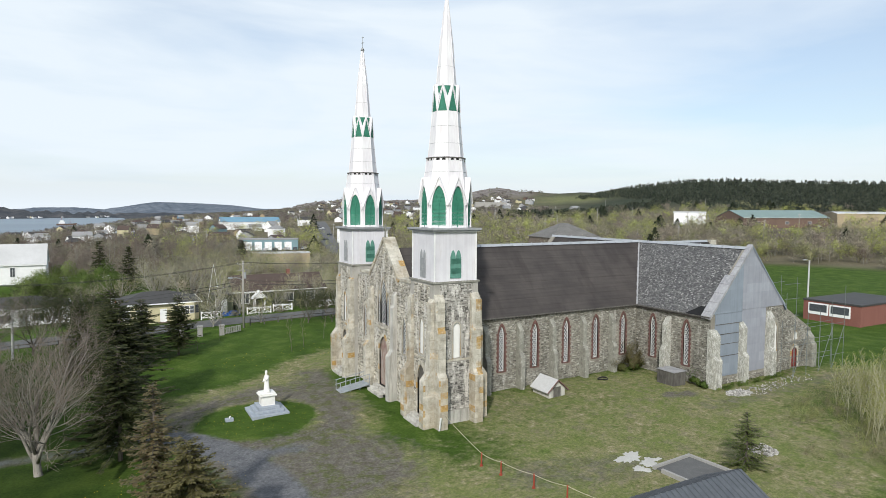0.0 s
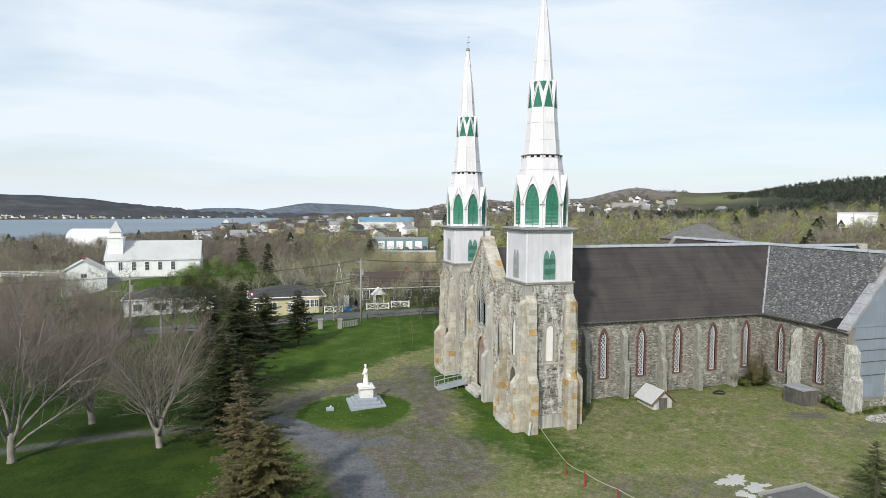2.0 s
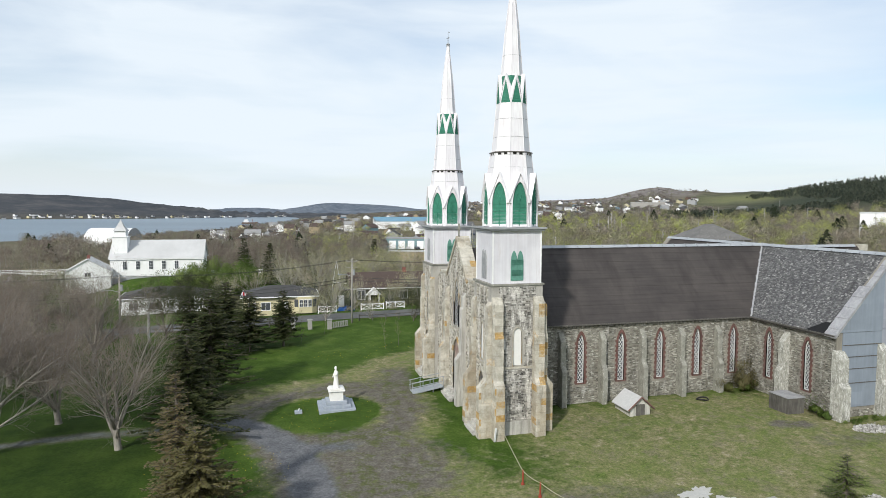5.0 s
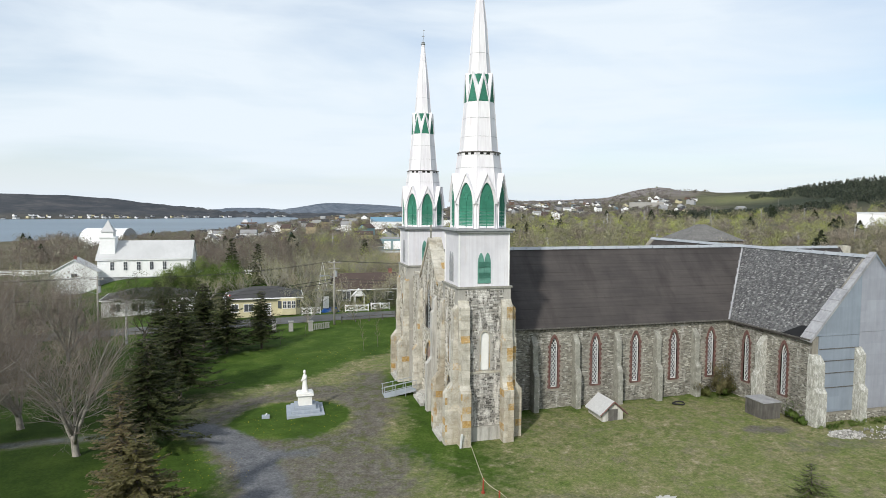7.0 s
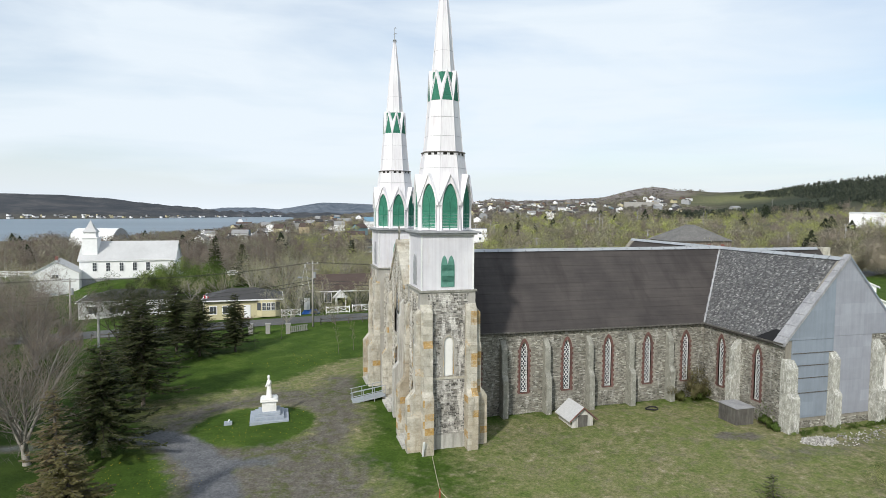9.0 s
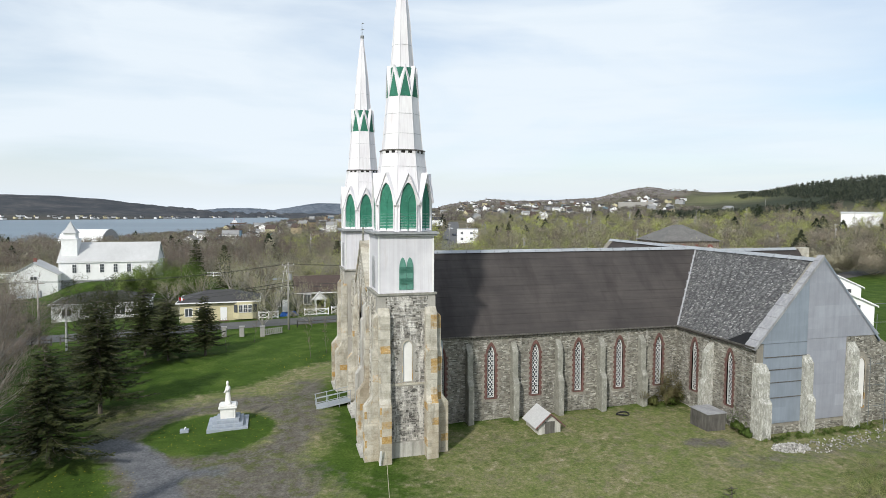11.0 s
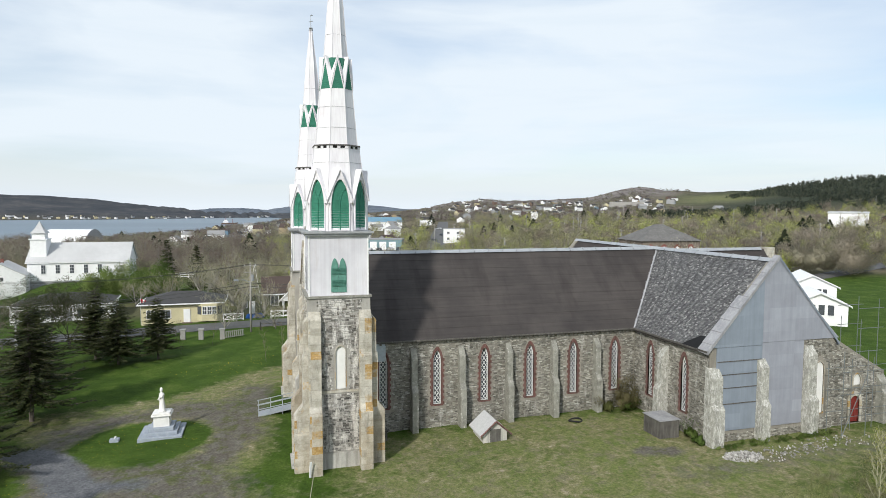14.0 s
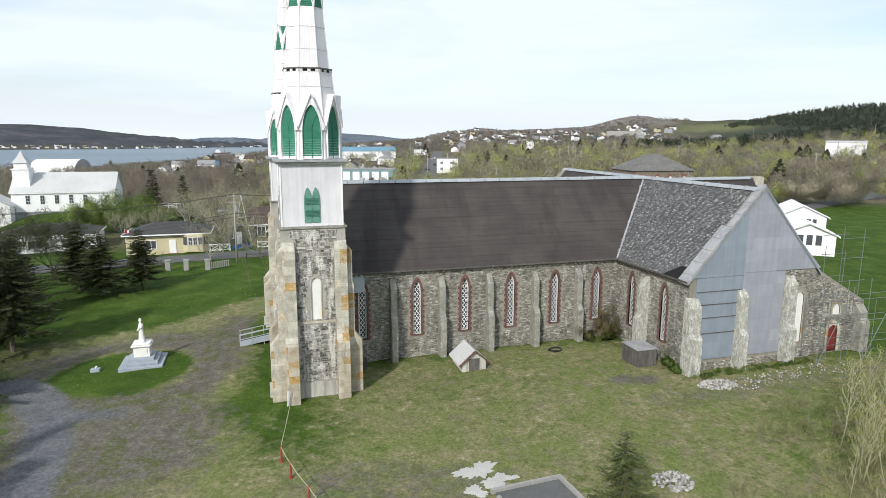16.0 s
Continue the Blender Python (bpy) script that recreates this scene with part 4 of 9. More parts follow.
    cpart("cornice", tidy(bm), "grey_paint")
    spire(cx + 0.12 * max(mirror, 0), cy - 0.03 * mirror, h2 - H2)


def octagon(cx, cy, a, z):
    r = a / math.cos(math.pi / 8)
    return [Vector((cx + r * math.cos(math.pi / 8 + k * math.pi / 4), cy + r * math.sin(math.pi / 8 + k * math.pi / 4), z)) for k in range(8)]


def frustum(bm, cx, cy, a0, z0, a1, z1):
    lo, hi = [bm.verts.new(v) for v in octagon(cx, cy, a0, z0)], [bm.verts.new(v) for v in octagon(cx, cy, a1, z1)]
    for k in range(8):
        bm.faces.new((lo[k], lo[(k + 1) % 8], hi[(k + 1) % 8], hi[k]))
    bm.faces.new(lo[::-1])
    bm.faces.new(hi)


def spire(cx, cy, dz):
    """Octagonal belfry, two tapering stages and a needle; dz lifts it to its tower's cornice."""
    zb = H2 + 0.24

    def sp(name, bm, material, parent=None, label=""):
        bm.transform(Matrix.Translation((0, 0, dz)))
        return cpart(name, bm, material, parent, label)

    bm = bmesh.new()
    frustum(bm, cx, cy, 1.98, zb, 1.86, 18.4)
    frustum(bm, cx, cy, 1.86, 18.4, 1.50, 21.3)
    sp("belfry", bm, "clad", None, "white painted octagonal belfry")
    bm = bmesh.new()
    frustum(bm, cx, cy, 1.50, 21.28, 1.46, 21.5)
    sp("bracket_band", bm, "dark")
    for k in range(8):                              # short brackets that carry the ledge
        m = pose(cx, cy, 0, 0, 0, 45 * k + 90)
        for u in (-0.5, 0.0, 0.5):
            bm = bmesh.new()
            box(bm, u - 0.10, u + 0.10, -1.54, -1.44, 21.30, 21.46, m)
            sp("bracket", tidy(bm), "clad")
    bm = bmesh.new()
    frustum(bm, cx, cy, 1.58, 21.47, 1.55, 21.56)
    sp("ledge", tidy(bm), "timber", None, "dark weathered ledge round the spire")
    bm = bmesh.new()
    frustum(bm, cx, cy, 1.38, 21.56, 1.07, 25.33)
    sp("spire_stage", bm, "clad")
    bm = bmesh.new()
    frustum(bm, cx, cy, 1.00, 25.33, 0.84, 27.4)
    sp("lantern", bm, "green_dark")
    bm = bmesh.new()
    frustum(bm, cx, cy, 0.87, 26.3, 0.51, 31.0)
    frustum(bm, cx, cy, 0.51, 31.0, 0.10, 34.65)
    sp("spire_top", bm, "clad")
    bm = bmesh.new()
    frustum(bm, cx, cy, 0.20, 34.55, 0.18, 34.66)
    frustum(bm, cx, cy, 0.17, 34.72, 0.14, 34.80)
    tube(bm, [Vector((cx, cy, 34.5)), Vector((cx, cy, 35.95))], [0.035, 0.018], 6)
    sp("finial", tidy(bm), "grey_paint", None, "grey ringed finial")
    if cy > 10:
        bm = bmesh.new()
        slab(bm, [(-0.25, 35.28), (0.05, 35.34), (0.28, 35.44), (0.05, 35.46)], -0.015, 0.015, pose(cx, cy, 0, 0, 0, 20))
        slab(bm, [(-0.06, 35.9), (0.26, 35.98), (0.05, 36.04)], -0.015, 0.015, pose(cx, cy, 0, 0, 0, 20))
        sp("weathervane", tidy(bm), "grey_paint", None, "small grey weathervane")
    # standing rolls on the angles and seams round the stages
    for a0, z0, a1, z1, w in ((1.98, zb, 1.86, 18.4, 0.05), (1.86, 18.4, 1.50, 21.3, 0.03), (1.38, 21.56, 1.07, 25.33, 0.03), (0.87, 26.3, 0.51, 31.0, 0.028), (0.51, 31.0, 0.10, 34.65, 0.024)):
        for p, q in zip(octagon(cx, cy, a0, z0), octagon(cx, cy, a1, z1)):
            bm = bmesh.new()
            tube(bm, [p, q], [w, w], 4)
            sp("angle_roll", bm, "clad")
    for a_, z_ in ((1.62, 20.35), (1.29, 22.7), (1.175, 24.1), (0.665, 29.0)):
        bm = bmesh.new()
        ring = octagon(cx, cy, a_ + 0.004, z_)
        for k in range(8):
            tube(bm, [ring[k], ring[(k + 1) % 8]], [0.012, 0.012], 3)
        sp("seam", bm, "old_metal")
    # eight louvred openings under gablets
    for k in range(8):
        m = pose(cx, cy, 0, 0, 0, 45 * k + 90)
        bm = bmesh.new()
        o = pointed(0, 0.64, zb + 0.05, 17.5, 19.3, 7)
        i = pointed(0, 0.59, zb + 0.09, 17.5, 19.2, 7)
        f = -2.08
        va = [bm.verts.new(m @ Vector((u, f, z))) for u, z in o]
        vb = [bm.verts.new(m @ Vector((u, f, z))) for u, z in i]
        vc = [bm.verts.new(m @ Vector((u, f + 0.2, z))) for u, z in i]
        vd = [bm.verts.new(m @ Vector((u, f + 0.25, z))) for u, z in o]
        for q in range(len(o)):
            r = (q + 1) % len(o)
            bm.faces.new((va[q], va[r], vb[r], vb[q]))
            bm.faces.new((vb[q], vb[r], vc[r], vc[q]))
            bm.faces.new((vd[q], vd[r], va[r], va[q]))
        win = sp("belfry_window", tidy(bm), "clad")
        bm = bmesh.new()
        slab(bm, i, f + 0.16, f + 0.2, m)
        z = zb + 0.12
        while z < 18.98:
            h = 0.585 if z < 17.5 else 0.585 * (1 - ((z - 17.5) / 1.7) ** 1.7)
            if h > 0.05:
                slab(bm, [(-h, z), (h, z), (h, z + 0.09), (-h, z + 0.09)], f + 0.11, f + 0.17, m)
            z += 0.108
        sp("louvre", tidy(bm), "green", win, "green louvred boarding")
        for sg in (-1, 1):                          # two curved bars that meet the arch
            bm = bmesh.new()
            pts = [m @ Vector((sg * (0.015 + 0.43 * max(0, (z - 17.7) / 1.0) ** 1.8), f + 0.09, z)) for z in (zb + 0.1, 16.8, 17.7, 18.1, 18.4, 18.62)]
            tube(bm, pts, [0.022] * 6, 4)
            sp("glazing_bar", bm, "green", win)
        # gablet: two steep planes that run back into the spire
        tip = (0, 19.92)
        for sg in (-1, 1):
            bm = bmesh.new()
            foot = (sg * 0.86, 17.85)
            pts = [(tip[0], -2.16, tip[1]), (foot[0], -2.16, foot[1]), (foot[0], -1.80, foot[1] + 0.12), (tip[0], -1.50, tip[1] + 0.02)]
            va = [bm.verts.new(m @ Vector(v)) for v in pts]
            vb = [bm.verts.new(m @ Vector((u, y, z - 0.10))) for u, y, z in pts]
            bm.faces.new(va)
            bm.faces.new(vb[::-1])
            for q in range(4):
                bm.faces.new((va[q], vb[q], vb[(q + 1) % 4], va[(q + 1) % 4]))
            sp("gablet_roof", tidy(bm), "clad")
        bm = bmesh.new()                            # wall of the gablet round the arch
        arch = pointed(0, 0.60, zb, 17.6, 19.22, 7)[2:]
        half = len(arch) // 2
        slab(bm, arch[:half + 1][::-1] + [(0.8, 17.6), (0.84, 17.85), (0, 19.85)], -2.06, -1.9, m)
        slab(bm, arch[half:][::-1] + [(0, 19.85), (-0.84, 17.85), (-0.8, 17.6)], -2.06, -1.9, m)
        sp("gablet", tidy(bm), "clad")
        # upper gablets: upright triangles with a green louvred panel
        bm = bmesh.new()
        rim = [(0, 27.5), (-0.475, 25.30), (-0.40, 25.30), (0, 27.12), (0.40, 25.30), (0.475, 25.30)]
        va = [bm.verts.new(m @ Vector((u, -1.12 + 0.02 * (z > 27), z))) for u, z in rim]
        vb = [bm.verts.new(m @ Vector((u, -1.02, z))) for u, z in rim]
        bm.faces.new(va)
        bm.faces.new(vb[::-1])
        for q in range(6):
            bm.faces.new((va[q], vb[q], vb[(q + 1) % 6], va[(q + 1) % 6]))
        for sg in (-1, 1):
            p = [(0, -1.12, 27.53), (sg * 0.49, -1.13, 25.33), (sg * 0.43, -0.92, 26.4), (0, -0.74, 27.55)]
            bm.faces.new([bm.verts.new(m @ Vector(v)) for v in p])
        sp("small_gablet", tidy(bm), "clad")
        bm = bmesh.new()
        slab(bm, [(-0.42, 25.31), (0.42, 25.31), (0, 27.2)], -1.06, -1.03, m)
        for q in range(14):
            z = 25.36 + q * 0.12
            h = 0.41 * (1 - (z + 0.07 - 25.31) / 1.89)
            slab(bm, [(-h, z), (h, z), (h, z + 0.07), (-h, z + 0.07)], -1.085, -1.05, m)
        sp("small_louvre", tidy(bm), "green", None, "green slatted triangle")


def lancet_door(m, c, half, z0, zs, zt, leaf="timber", steps=True, deep=0.2):
    bm = bmesh.new()
    outer, inner = pointed(c, half + 0.22, z0, zs, zt + 0.4), pointed(c, half, z0, zs, zt)
    n = len(inner)
    a = [bm.verts.new(m @ Vector((u, -0.06, z))) for u, z in outer]
    b = [bm.verts.new(m @ Vector((u, -0.06, z))) for u, z in inner]
    c2 = [bm.verts.new(m @ Vector((u, deep, z))) for u, z in inner]
    a2 = [bm.verts.new(m @ Vector((u, 0.02, z))) for u, z in outer]
    for k in range(n):
        q = (k + 1) % n
        bm.faces.new((a[k], a[q], b[q], b[k]))
        bm.faces.new((b[k], b[q], c2[q], c2[k]))
        bm.faces.new((a2[k], a2[q], a[q], a[k]))
    d = cpart("doorway", tidy(bm), "dressed")
    bm = bmesh.new()
    slab(bm, inner, deep - 0.05, deep + 0.01, m)
    for s in (-1, 1):
        box(bm, c + s * half * 0.5 - half * 0.42, c + s * half * 0.5 + half * 0.42, deep - 0.10, deep - 0.05, z0 + 0.15, zs - 0.1, m)
    cpart("door", tidy(bm), leaf, d)
    if steps:
        bm = bmesh.new()
        for k in range(3):
            box(bm, c - half - 0.5, c + half + 0.5, -0.5 - 0.3 * (2 - k), 0.3, -1.2, z0 - 0.18 * (2 - k), m)
        cpart("step", tidy(bm), "render", d, "worn pale steps")
    return d


tower(CY, 1)
tower(2 * MID - CY, -1)

# western gable wall between the towers
FX = 0.30
mw = west_face(FX)
ya, yb = CY + HW, 2 * MID - CY - HW
def gable_top(u):
    return 14.25 - abs(-u - MID) * 1.10 if abs(-u - MID) < 3.3 else 11.0 - (abs(-u - MID) - 3.3) * 0.15
bm = bmesh.new()
f_low = [(-MID, 1.05, 0.1, 3.4, 5.0)]
f_up = [(-MID, 0.62, 6.2, 9.0, 10.6), (-MID - 1.02, 0.3, 6.2, 8.3, 9.2), (-MID + 1.02, 0.3, 6.2, 8.3, 9.2), (-MID - 4.6, 0.33, 4.2, 6.8, 7.6), (-MID + 4.6, 0.33, 4.2, 6.8, 7.6)]
pierced_wall(bm, -MID - 3.0, -MID + 3.0, -1.2, 5.9, 0.9, f_low, mw)
pierced_wall(bm, -MID - 3.0, -MID + 3.0, 5.9, 14, 0.9, f_up[:3], mw, gable_top)
pierced_wall(bm, -yb, -MID - 3.0, -1.2, 14, 0.9, [f_up[3]], mw, gable_top)
pierced_wall(bm, -MID + 3.0, -ya, -1.2, 14, 0.9, [f_up[4]], mw, gable_top)
cpart("front_wall", tidy(bm), "mortar")
lancet_door(mw, *f_low[0], leaf="siding_door")
for h in f_up:
    lancet_window(mw, *h, "lattice", 0.14)
STONE_JOBS.append((mw, -yb, -ya, -0.6, 14.0, f_low + f_up, "front_rubble", gable_top, "joined"))
for s in (-1, 1):
    buttress(mw, -MID + s * 2.75, 0.36, [(3.7, 0.9), (8.2, 0.45), (9.3, 0.3)], -1.3, mat="render" if s > 0 else "dressed")
bm = bmesh.new()
for s in (-1, 1):
    p = [(-MID + s * 3.35, 10.55), (-MID, 14.2), (-MID, 14.6), (-MID + s * 3.55, 10.75)]
    slab(bm, p if s > 0 else p[::-1], -0.12, 1.15, mw)
    box(bm, -MID + s * 3.3 - (0 if s > 0 else 2.5), -MID + s * 3.3 + (2.5 if s > 0 else 0), -0.1, 0.95, 10.75, 10.98, mw)
cpart("gable_coping", tidy(bm), "dressed")
bm = bmesh.new()
box(bm, -MID - 2.3, -MID + 2.3, -0.12, 0.1, 5.72, 5.9, mw)
cpart("string_course", tidy(bm), "dressed")
bm = bmesh.new()
box(bm, -MID - 0.07, -MID + 0.07, 0.1, 0.24, 14.5, 15.75, mw)
box(bm, -MID - 0.32, -MID + 0.32, 0.1, 0.24, 15.2, 15.34, mw)
cpart("cross", tidy(bm), "grey_dressed", None, "small grey stone gable cross")

# nave walls
bays = [5.98, 10.35, 14.38, 18.42, 22.45, 26.45]
nave_holes = [(x, 0.34, 1.55, 5.0, 5.95) for x in bays]
ms = south_face(NS)
bm = bmesh.new()
pierced_wall(bm, 4.0, NE, -1.3, EAVE - 0.1, 0.8, nave_holes, ms)
cpart("nave_wall", tidy(bm), "nave_mortar")
for h in nave_holes:
    lancet_window(ms, *h, "lattice", brick=1)
STONE_JOBS.append((ms, 4.1, NE - 0.05, -0.9, EAVE - 0.35, nave_holes, "nave_rubble", None, "joined"))
for k, x in enumerate((8.36, 12.33, 16.43, 20.5, 24.55)):
    buttress(ms, x, 0.25, [(2.9 - 0.05 * k, 0.95), (5.5, 0.6)], -1.4, mat="grey_dressed")
bm = bmesh.new()
mn = pose(0, 2 * MID - NS, 0, 0, 0, 180)
pierced_wall(bm, -NE, -4.0, -1.3, EAVE - 0.1, 0.8, [(-x, 0.34, 1.55, 5.0, 5.95) for x in bays], mn)
cpart("nave_wall", tidy(bm), "nave_mortar")
for x in bays:
    lancet_window(mn, -x, 0.34, 1.55, 5.0, 5.95, "lattice", brick=1)
bm = bmesh.new()
box(bm, 4.1, 6.15, -0.10, -0.04, 5.35, EAVE - 0.15, ms)
cpart("boarding", tidy(bm), "pale_panel", None, "pale blue-grey board under the eaves")
# corbel table under the eaves
for m_, a, b in ((ms, 4.4, NE - 0.2), (west_face(TW), -NS + 0.1, -TS - 0.3)):
    u = a
    while u < b:
        bm = bmesh.new()
        box(bm, u, u + 0.16, -0.2, 0.05, EAVE - 0.34, EAVE - 0.14, m_)
        cpart("corbel", tidy(bm), "nave_rubble")
        u += 0.42
    bm = bmesh.new()
    box(bm, a - 0.3, b + 0.35, -0.36, 0.1, EAVE - 0.14, EAVE - 0.02, m_)
    cpart("gutter", tidy(bm), "timber")

# nave roof: two slopes of felt, with lapped sheets
slope = (RIDGE - (EAVE - 0.1)) / (MID - NS + 0.3)
def roof_slab(bm, u0, u1, ye, ze, yr, zr, m=None, t=0.16, v0=None, v1=None):
    """A sloped sheet from the eave line to the ridge; the ends may slant (v0, v1 at the ridge)."""
    v0, v1 = (u0 if v0 is None else v0), (u1 if v1 is None else v1)
    top_ = [(u0, ye, ze), (u1, ye, ze), (v1, yr, zr), (v0, yr, zr)]
    va = [bm.verts.new((m or Matrix()) @ Vector(v)) for v in top_]
    vb = [bm.verts.new((m or Matrix()) @ Vector((u, y, z - t))) for u, y, z in top_]
    bm.faces.new(va)
    bm.faces.new(vb[::-1])
    for q in range(4):
        bm.faces.new((va[q], vb[q], vb[(q + 1) % 4], va[(q + 1) % 4]))
ye, ze = NS - 0.3, EAVE - 0.05
xe = TW - 0.3
rng = random.Random(3)
rows = 9
for k in range(rows):
    bm = bmesh.new()
    a, b = k / rows, (k + 1) / rows + 0.004
    f = lambda t: (ye + (MID - ye) * t, ze + (RIDGE - ze) * t)
    (y_a, z_a), (y_b, z_b) = f(a), f(min(b, 1))
    xa, xb = xe + (TM - xe) * a, xe + (TM - xe) * min(b, 1)
    start = 4.2 if y_a < CY + HW + 0.2 else 1.2
    roof_slab(bm, start, xa, y_a, z_a + 0.035, y_b, z_b + 0.012, v0=start, v1=xb)
    cpart("roof_sheet", tidy(bm), "roof_felt", None, "dark grey lapped roofing felt")
bm = bmesh.new()
roof_slab(bm, 1.2, xe, 2 * MID - ye, ze, MID, RIDGE, v0=1.2, v1=TM)
cpart("nave_roof", tidy(bm), "roof_felt")

# transept: west wall, gables and roofs
mt = west_face(TW)
t_holes = [(-2.30, 0.34, 1.55, 5.0, 5.95), (2.05, 0.34, 1.55, 5.0, 5.95)]
bm = bmesh.new()
pierced_wall(bm, -NS - 0.0, -TS - 0.8, -1.2, EAVE - 0.1, 0.8, t_holes, mt)
cpart("transept_wall", tidy(bm), "nave_mortar")
for h in t_holes:
    lancet_window(mt, *h, "lattice", brick=1)
STONE_JOBS.append((mt, -NS + 0.05, -TS - 0.05, -0.7, EAVE - 0.35, t_holes, "nave_rubble", None, "joined"))
buttress(mt, -0.15, 0.32, [(2.8, 1.0), (5.4, 0.7)], -1.2, mat="limewash")
bm = bmesh.new()
box(bm, TW, TW + 0.8, 2 * MID - NS, TN, -1.2, EAVE - 0.1)
box(bm, TE - 0.8, TE, TS + 0.8, TN, -1.2, EAVE - 0.1)
cpart("transept_wall", tidy(bm), "nave_mortar")
GA = 13.72
def t_top(u):
    return GA - 0.12 - abs(u - TM) * (GA - 7.0) / (TE - TM + 0.15)
mg = south_face(TS)
bm = bmesh.new()
g_hole = [(38.6, 0.42, 1.4, 4.9, 5.5)]
pierced_wall(bm, TW, 37.2, -1.2, 8, 0.8, [], mg, t_top)
pierced_wall(bm, 37.2, TE, -1.2, 8, 0.8, g_hole, mg, t_top)
cpart("south_gable", tidy(bm), "nave_mortar")
lancet_window(mg, *g_hole[0], "board", 0.08)
bm = bmesh.new()
slab(bm, [(TW, -1.2), (TE, -1.2), (TE, 7), (TM, GA - 0.1), (TW, 7)], 0, 0.8, south_face(TN - 0.8))
cpart("north_gable", tidy(bm), "nave_mortar")
STONE_JOBS.append((mg, TW + 0.4, TE, -0.4, 8.0, g_hole, "nave_rubble", lambda u: min(t_top(u), 0.75 if u < 37.0 else 7.4), "joined"))
# shingled western slope of the transept and its plain eastern one
mrot = pose(0, 0, 0, 0, 0, -90)
bm = bmesh.new()
# local u = -y, depth y' = x
roof_slab(bm, -ye, -TS - 0.2, TW - 0.3, ze - 0.05, TM, RIDGE - 0.05, mrot, v0=-MID)
roof_slab(bm, -TN, -(2 * MID - ye), TW - 0.3, ze - 0.05, TM, RIDGE - 0.05, mrot, v1=-MID)
roof_slab(bm, -TN, -TS - 0.2, TE + 0.3, ze - 0.05, TM, RIDGE - 0.05, mrot)
t_roof = cpart("transept_roof", tidy(bm), "roof_felt", None, "weathered grey shingles with a black patch at the eaves")
bm = bmesh.new()
rng = random.Random(11)
n_rows = 80
L = math.hypot(TM - TW + 0.3, RIDGE - ze)
for k in range(n_rows):
    a, b = k / n_rows, min((k + 1.25) / n_rows, 1.0)
    xa, za = TW - 0.3 + (TM - TW + 0.3) * a, ze - 0.05 + (RIDGE - ze) * a
    xb, zb_ = TW - 0.3 + (TM - TW + 0.3) * b, ze - 0.05 + (RIDGE - ze) * b
    ylim = ye + (MID - ye) * a
    y = TS + 0.2 - rng.uniform(0, 0.3)
    while y < ylim:
        w = rng.uniform(0.13, 0.25)
        y2 = min(y + w, ylim)
        if y2 - max(y, TS + 0.2) > 0.05 and not (k < 6 and y < TS + 2.3 - k * 0.25):
            o = rng.uniform(0.02, 0.045)
            va = [bm.verts.new(v) for v in ((xa - o * 0.7, max(y, TS + 0.2) + 0.008, za + o), (xa - o * 0.7, y2 - 0.008, za + o), (xb, y2 - 0.008, zb_ + 0.006), (xb, max(y, TS + 0.2) + 0.008, zb_ + 0.006))]
            bm.faces.new(va[::-1])
            vb = [bm.verts.new(v) for v in ((xa, max(y, TS + 0.2) + 0.008, za), (xa, y2 - 0.008, za))]
            bm.faces.new((va[0], va[1], vb[1], vb[0]))
        y = y2 if y2 >= ylim else y + w
sh = cpart("shingles", tidy(bm), "shingle", t_roof)
tagged(sh, kind="stuff")
# flashings: ridge caps in lengths, valley, verge
def ridge_cap(pts, n, name="ridge_cap"):
    p, q = Vector(pts[0]), Vector(pts[1])
    d = (q - p) / n
    s = Vector((-d.y, d.x, 0)).normalized() * 0.28
    for k in range(n):
        bm = bmesh.new()
        a, b = p + d * k, p + d * (k + 0.965)
        for sg in (-1, 1):
            bm.faces.new([bm.verts.new(v) for v in (a + Vector((0, 0, 0.10)), b + Vector((0, 0, 0.10)), b + s * sg - Vector((0, 0, 0.16)), a + s * sg - Vector((0, 0, 0.16)))])
        tube(bm, [b + Vector((0, 0, 0.04)), b + Vector((0, 0, 0.17))], [0.05, 0.05], 5)
        cpart(name, tidy(bm), "ridge_metal", None, "galvanised ridge capping")
ridge_cap(((4.4, MID, RIDGE + 0.03), (TM, MID, RIDGE + 0.03)), 22)
ridge_cap(((TM, TS + 0.3, RIDGE + 0.02), (TM, MID, RIDGE + 0.02)), 10)
ridge_cap(((TM, MID, RIDGE + 0.02), (TM, TN, RIDGE + 0.02)), 12)
bm = bmesh.new()
a, b = Vector((xe, ye, ze + 0.02)), Vector((TM, MID, RIDGE + 0.02))
side = Vector((0.14, -0.14, 0.0))
bm.faces.new([bm.verts.new(v + Vector((0, 0, 0.035))) for v in (a - side * 0.5, b - side * 0.5, b + side * 0.5, a + side * 0.5)])
for sg in (-1, 1):
    tube(bm, [a + side * 0.5 * sg + Vector((0, 0, 0.05)), b + side * 0.5 * sg + Vector((0, 0, 0.05))], [0.025, 0.025], 4)
cpart("valley", bm, "old_metal", None, "pale sheet-metal valley gutter")
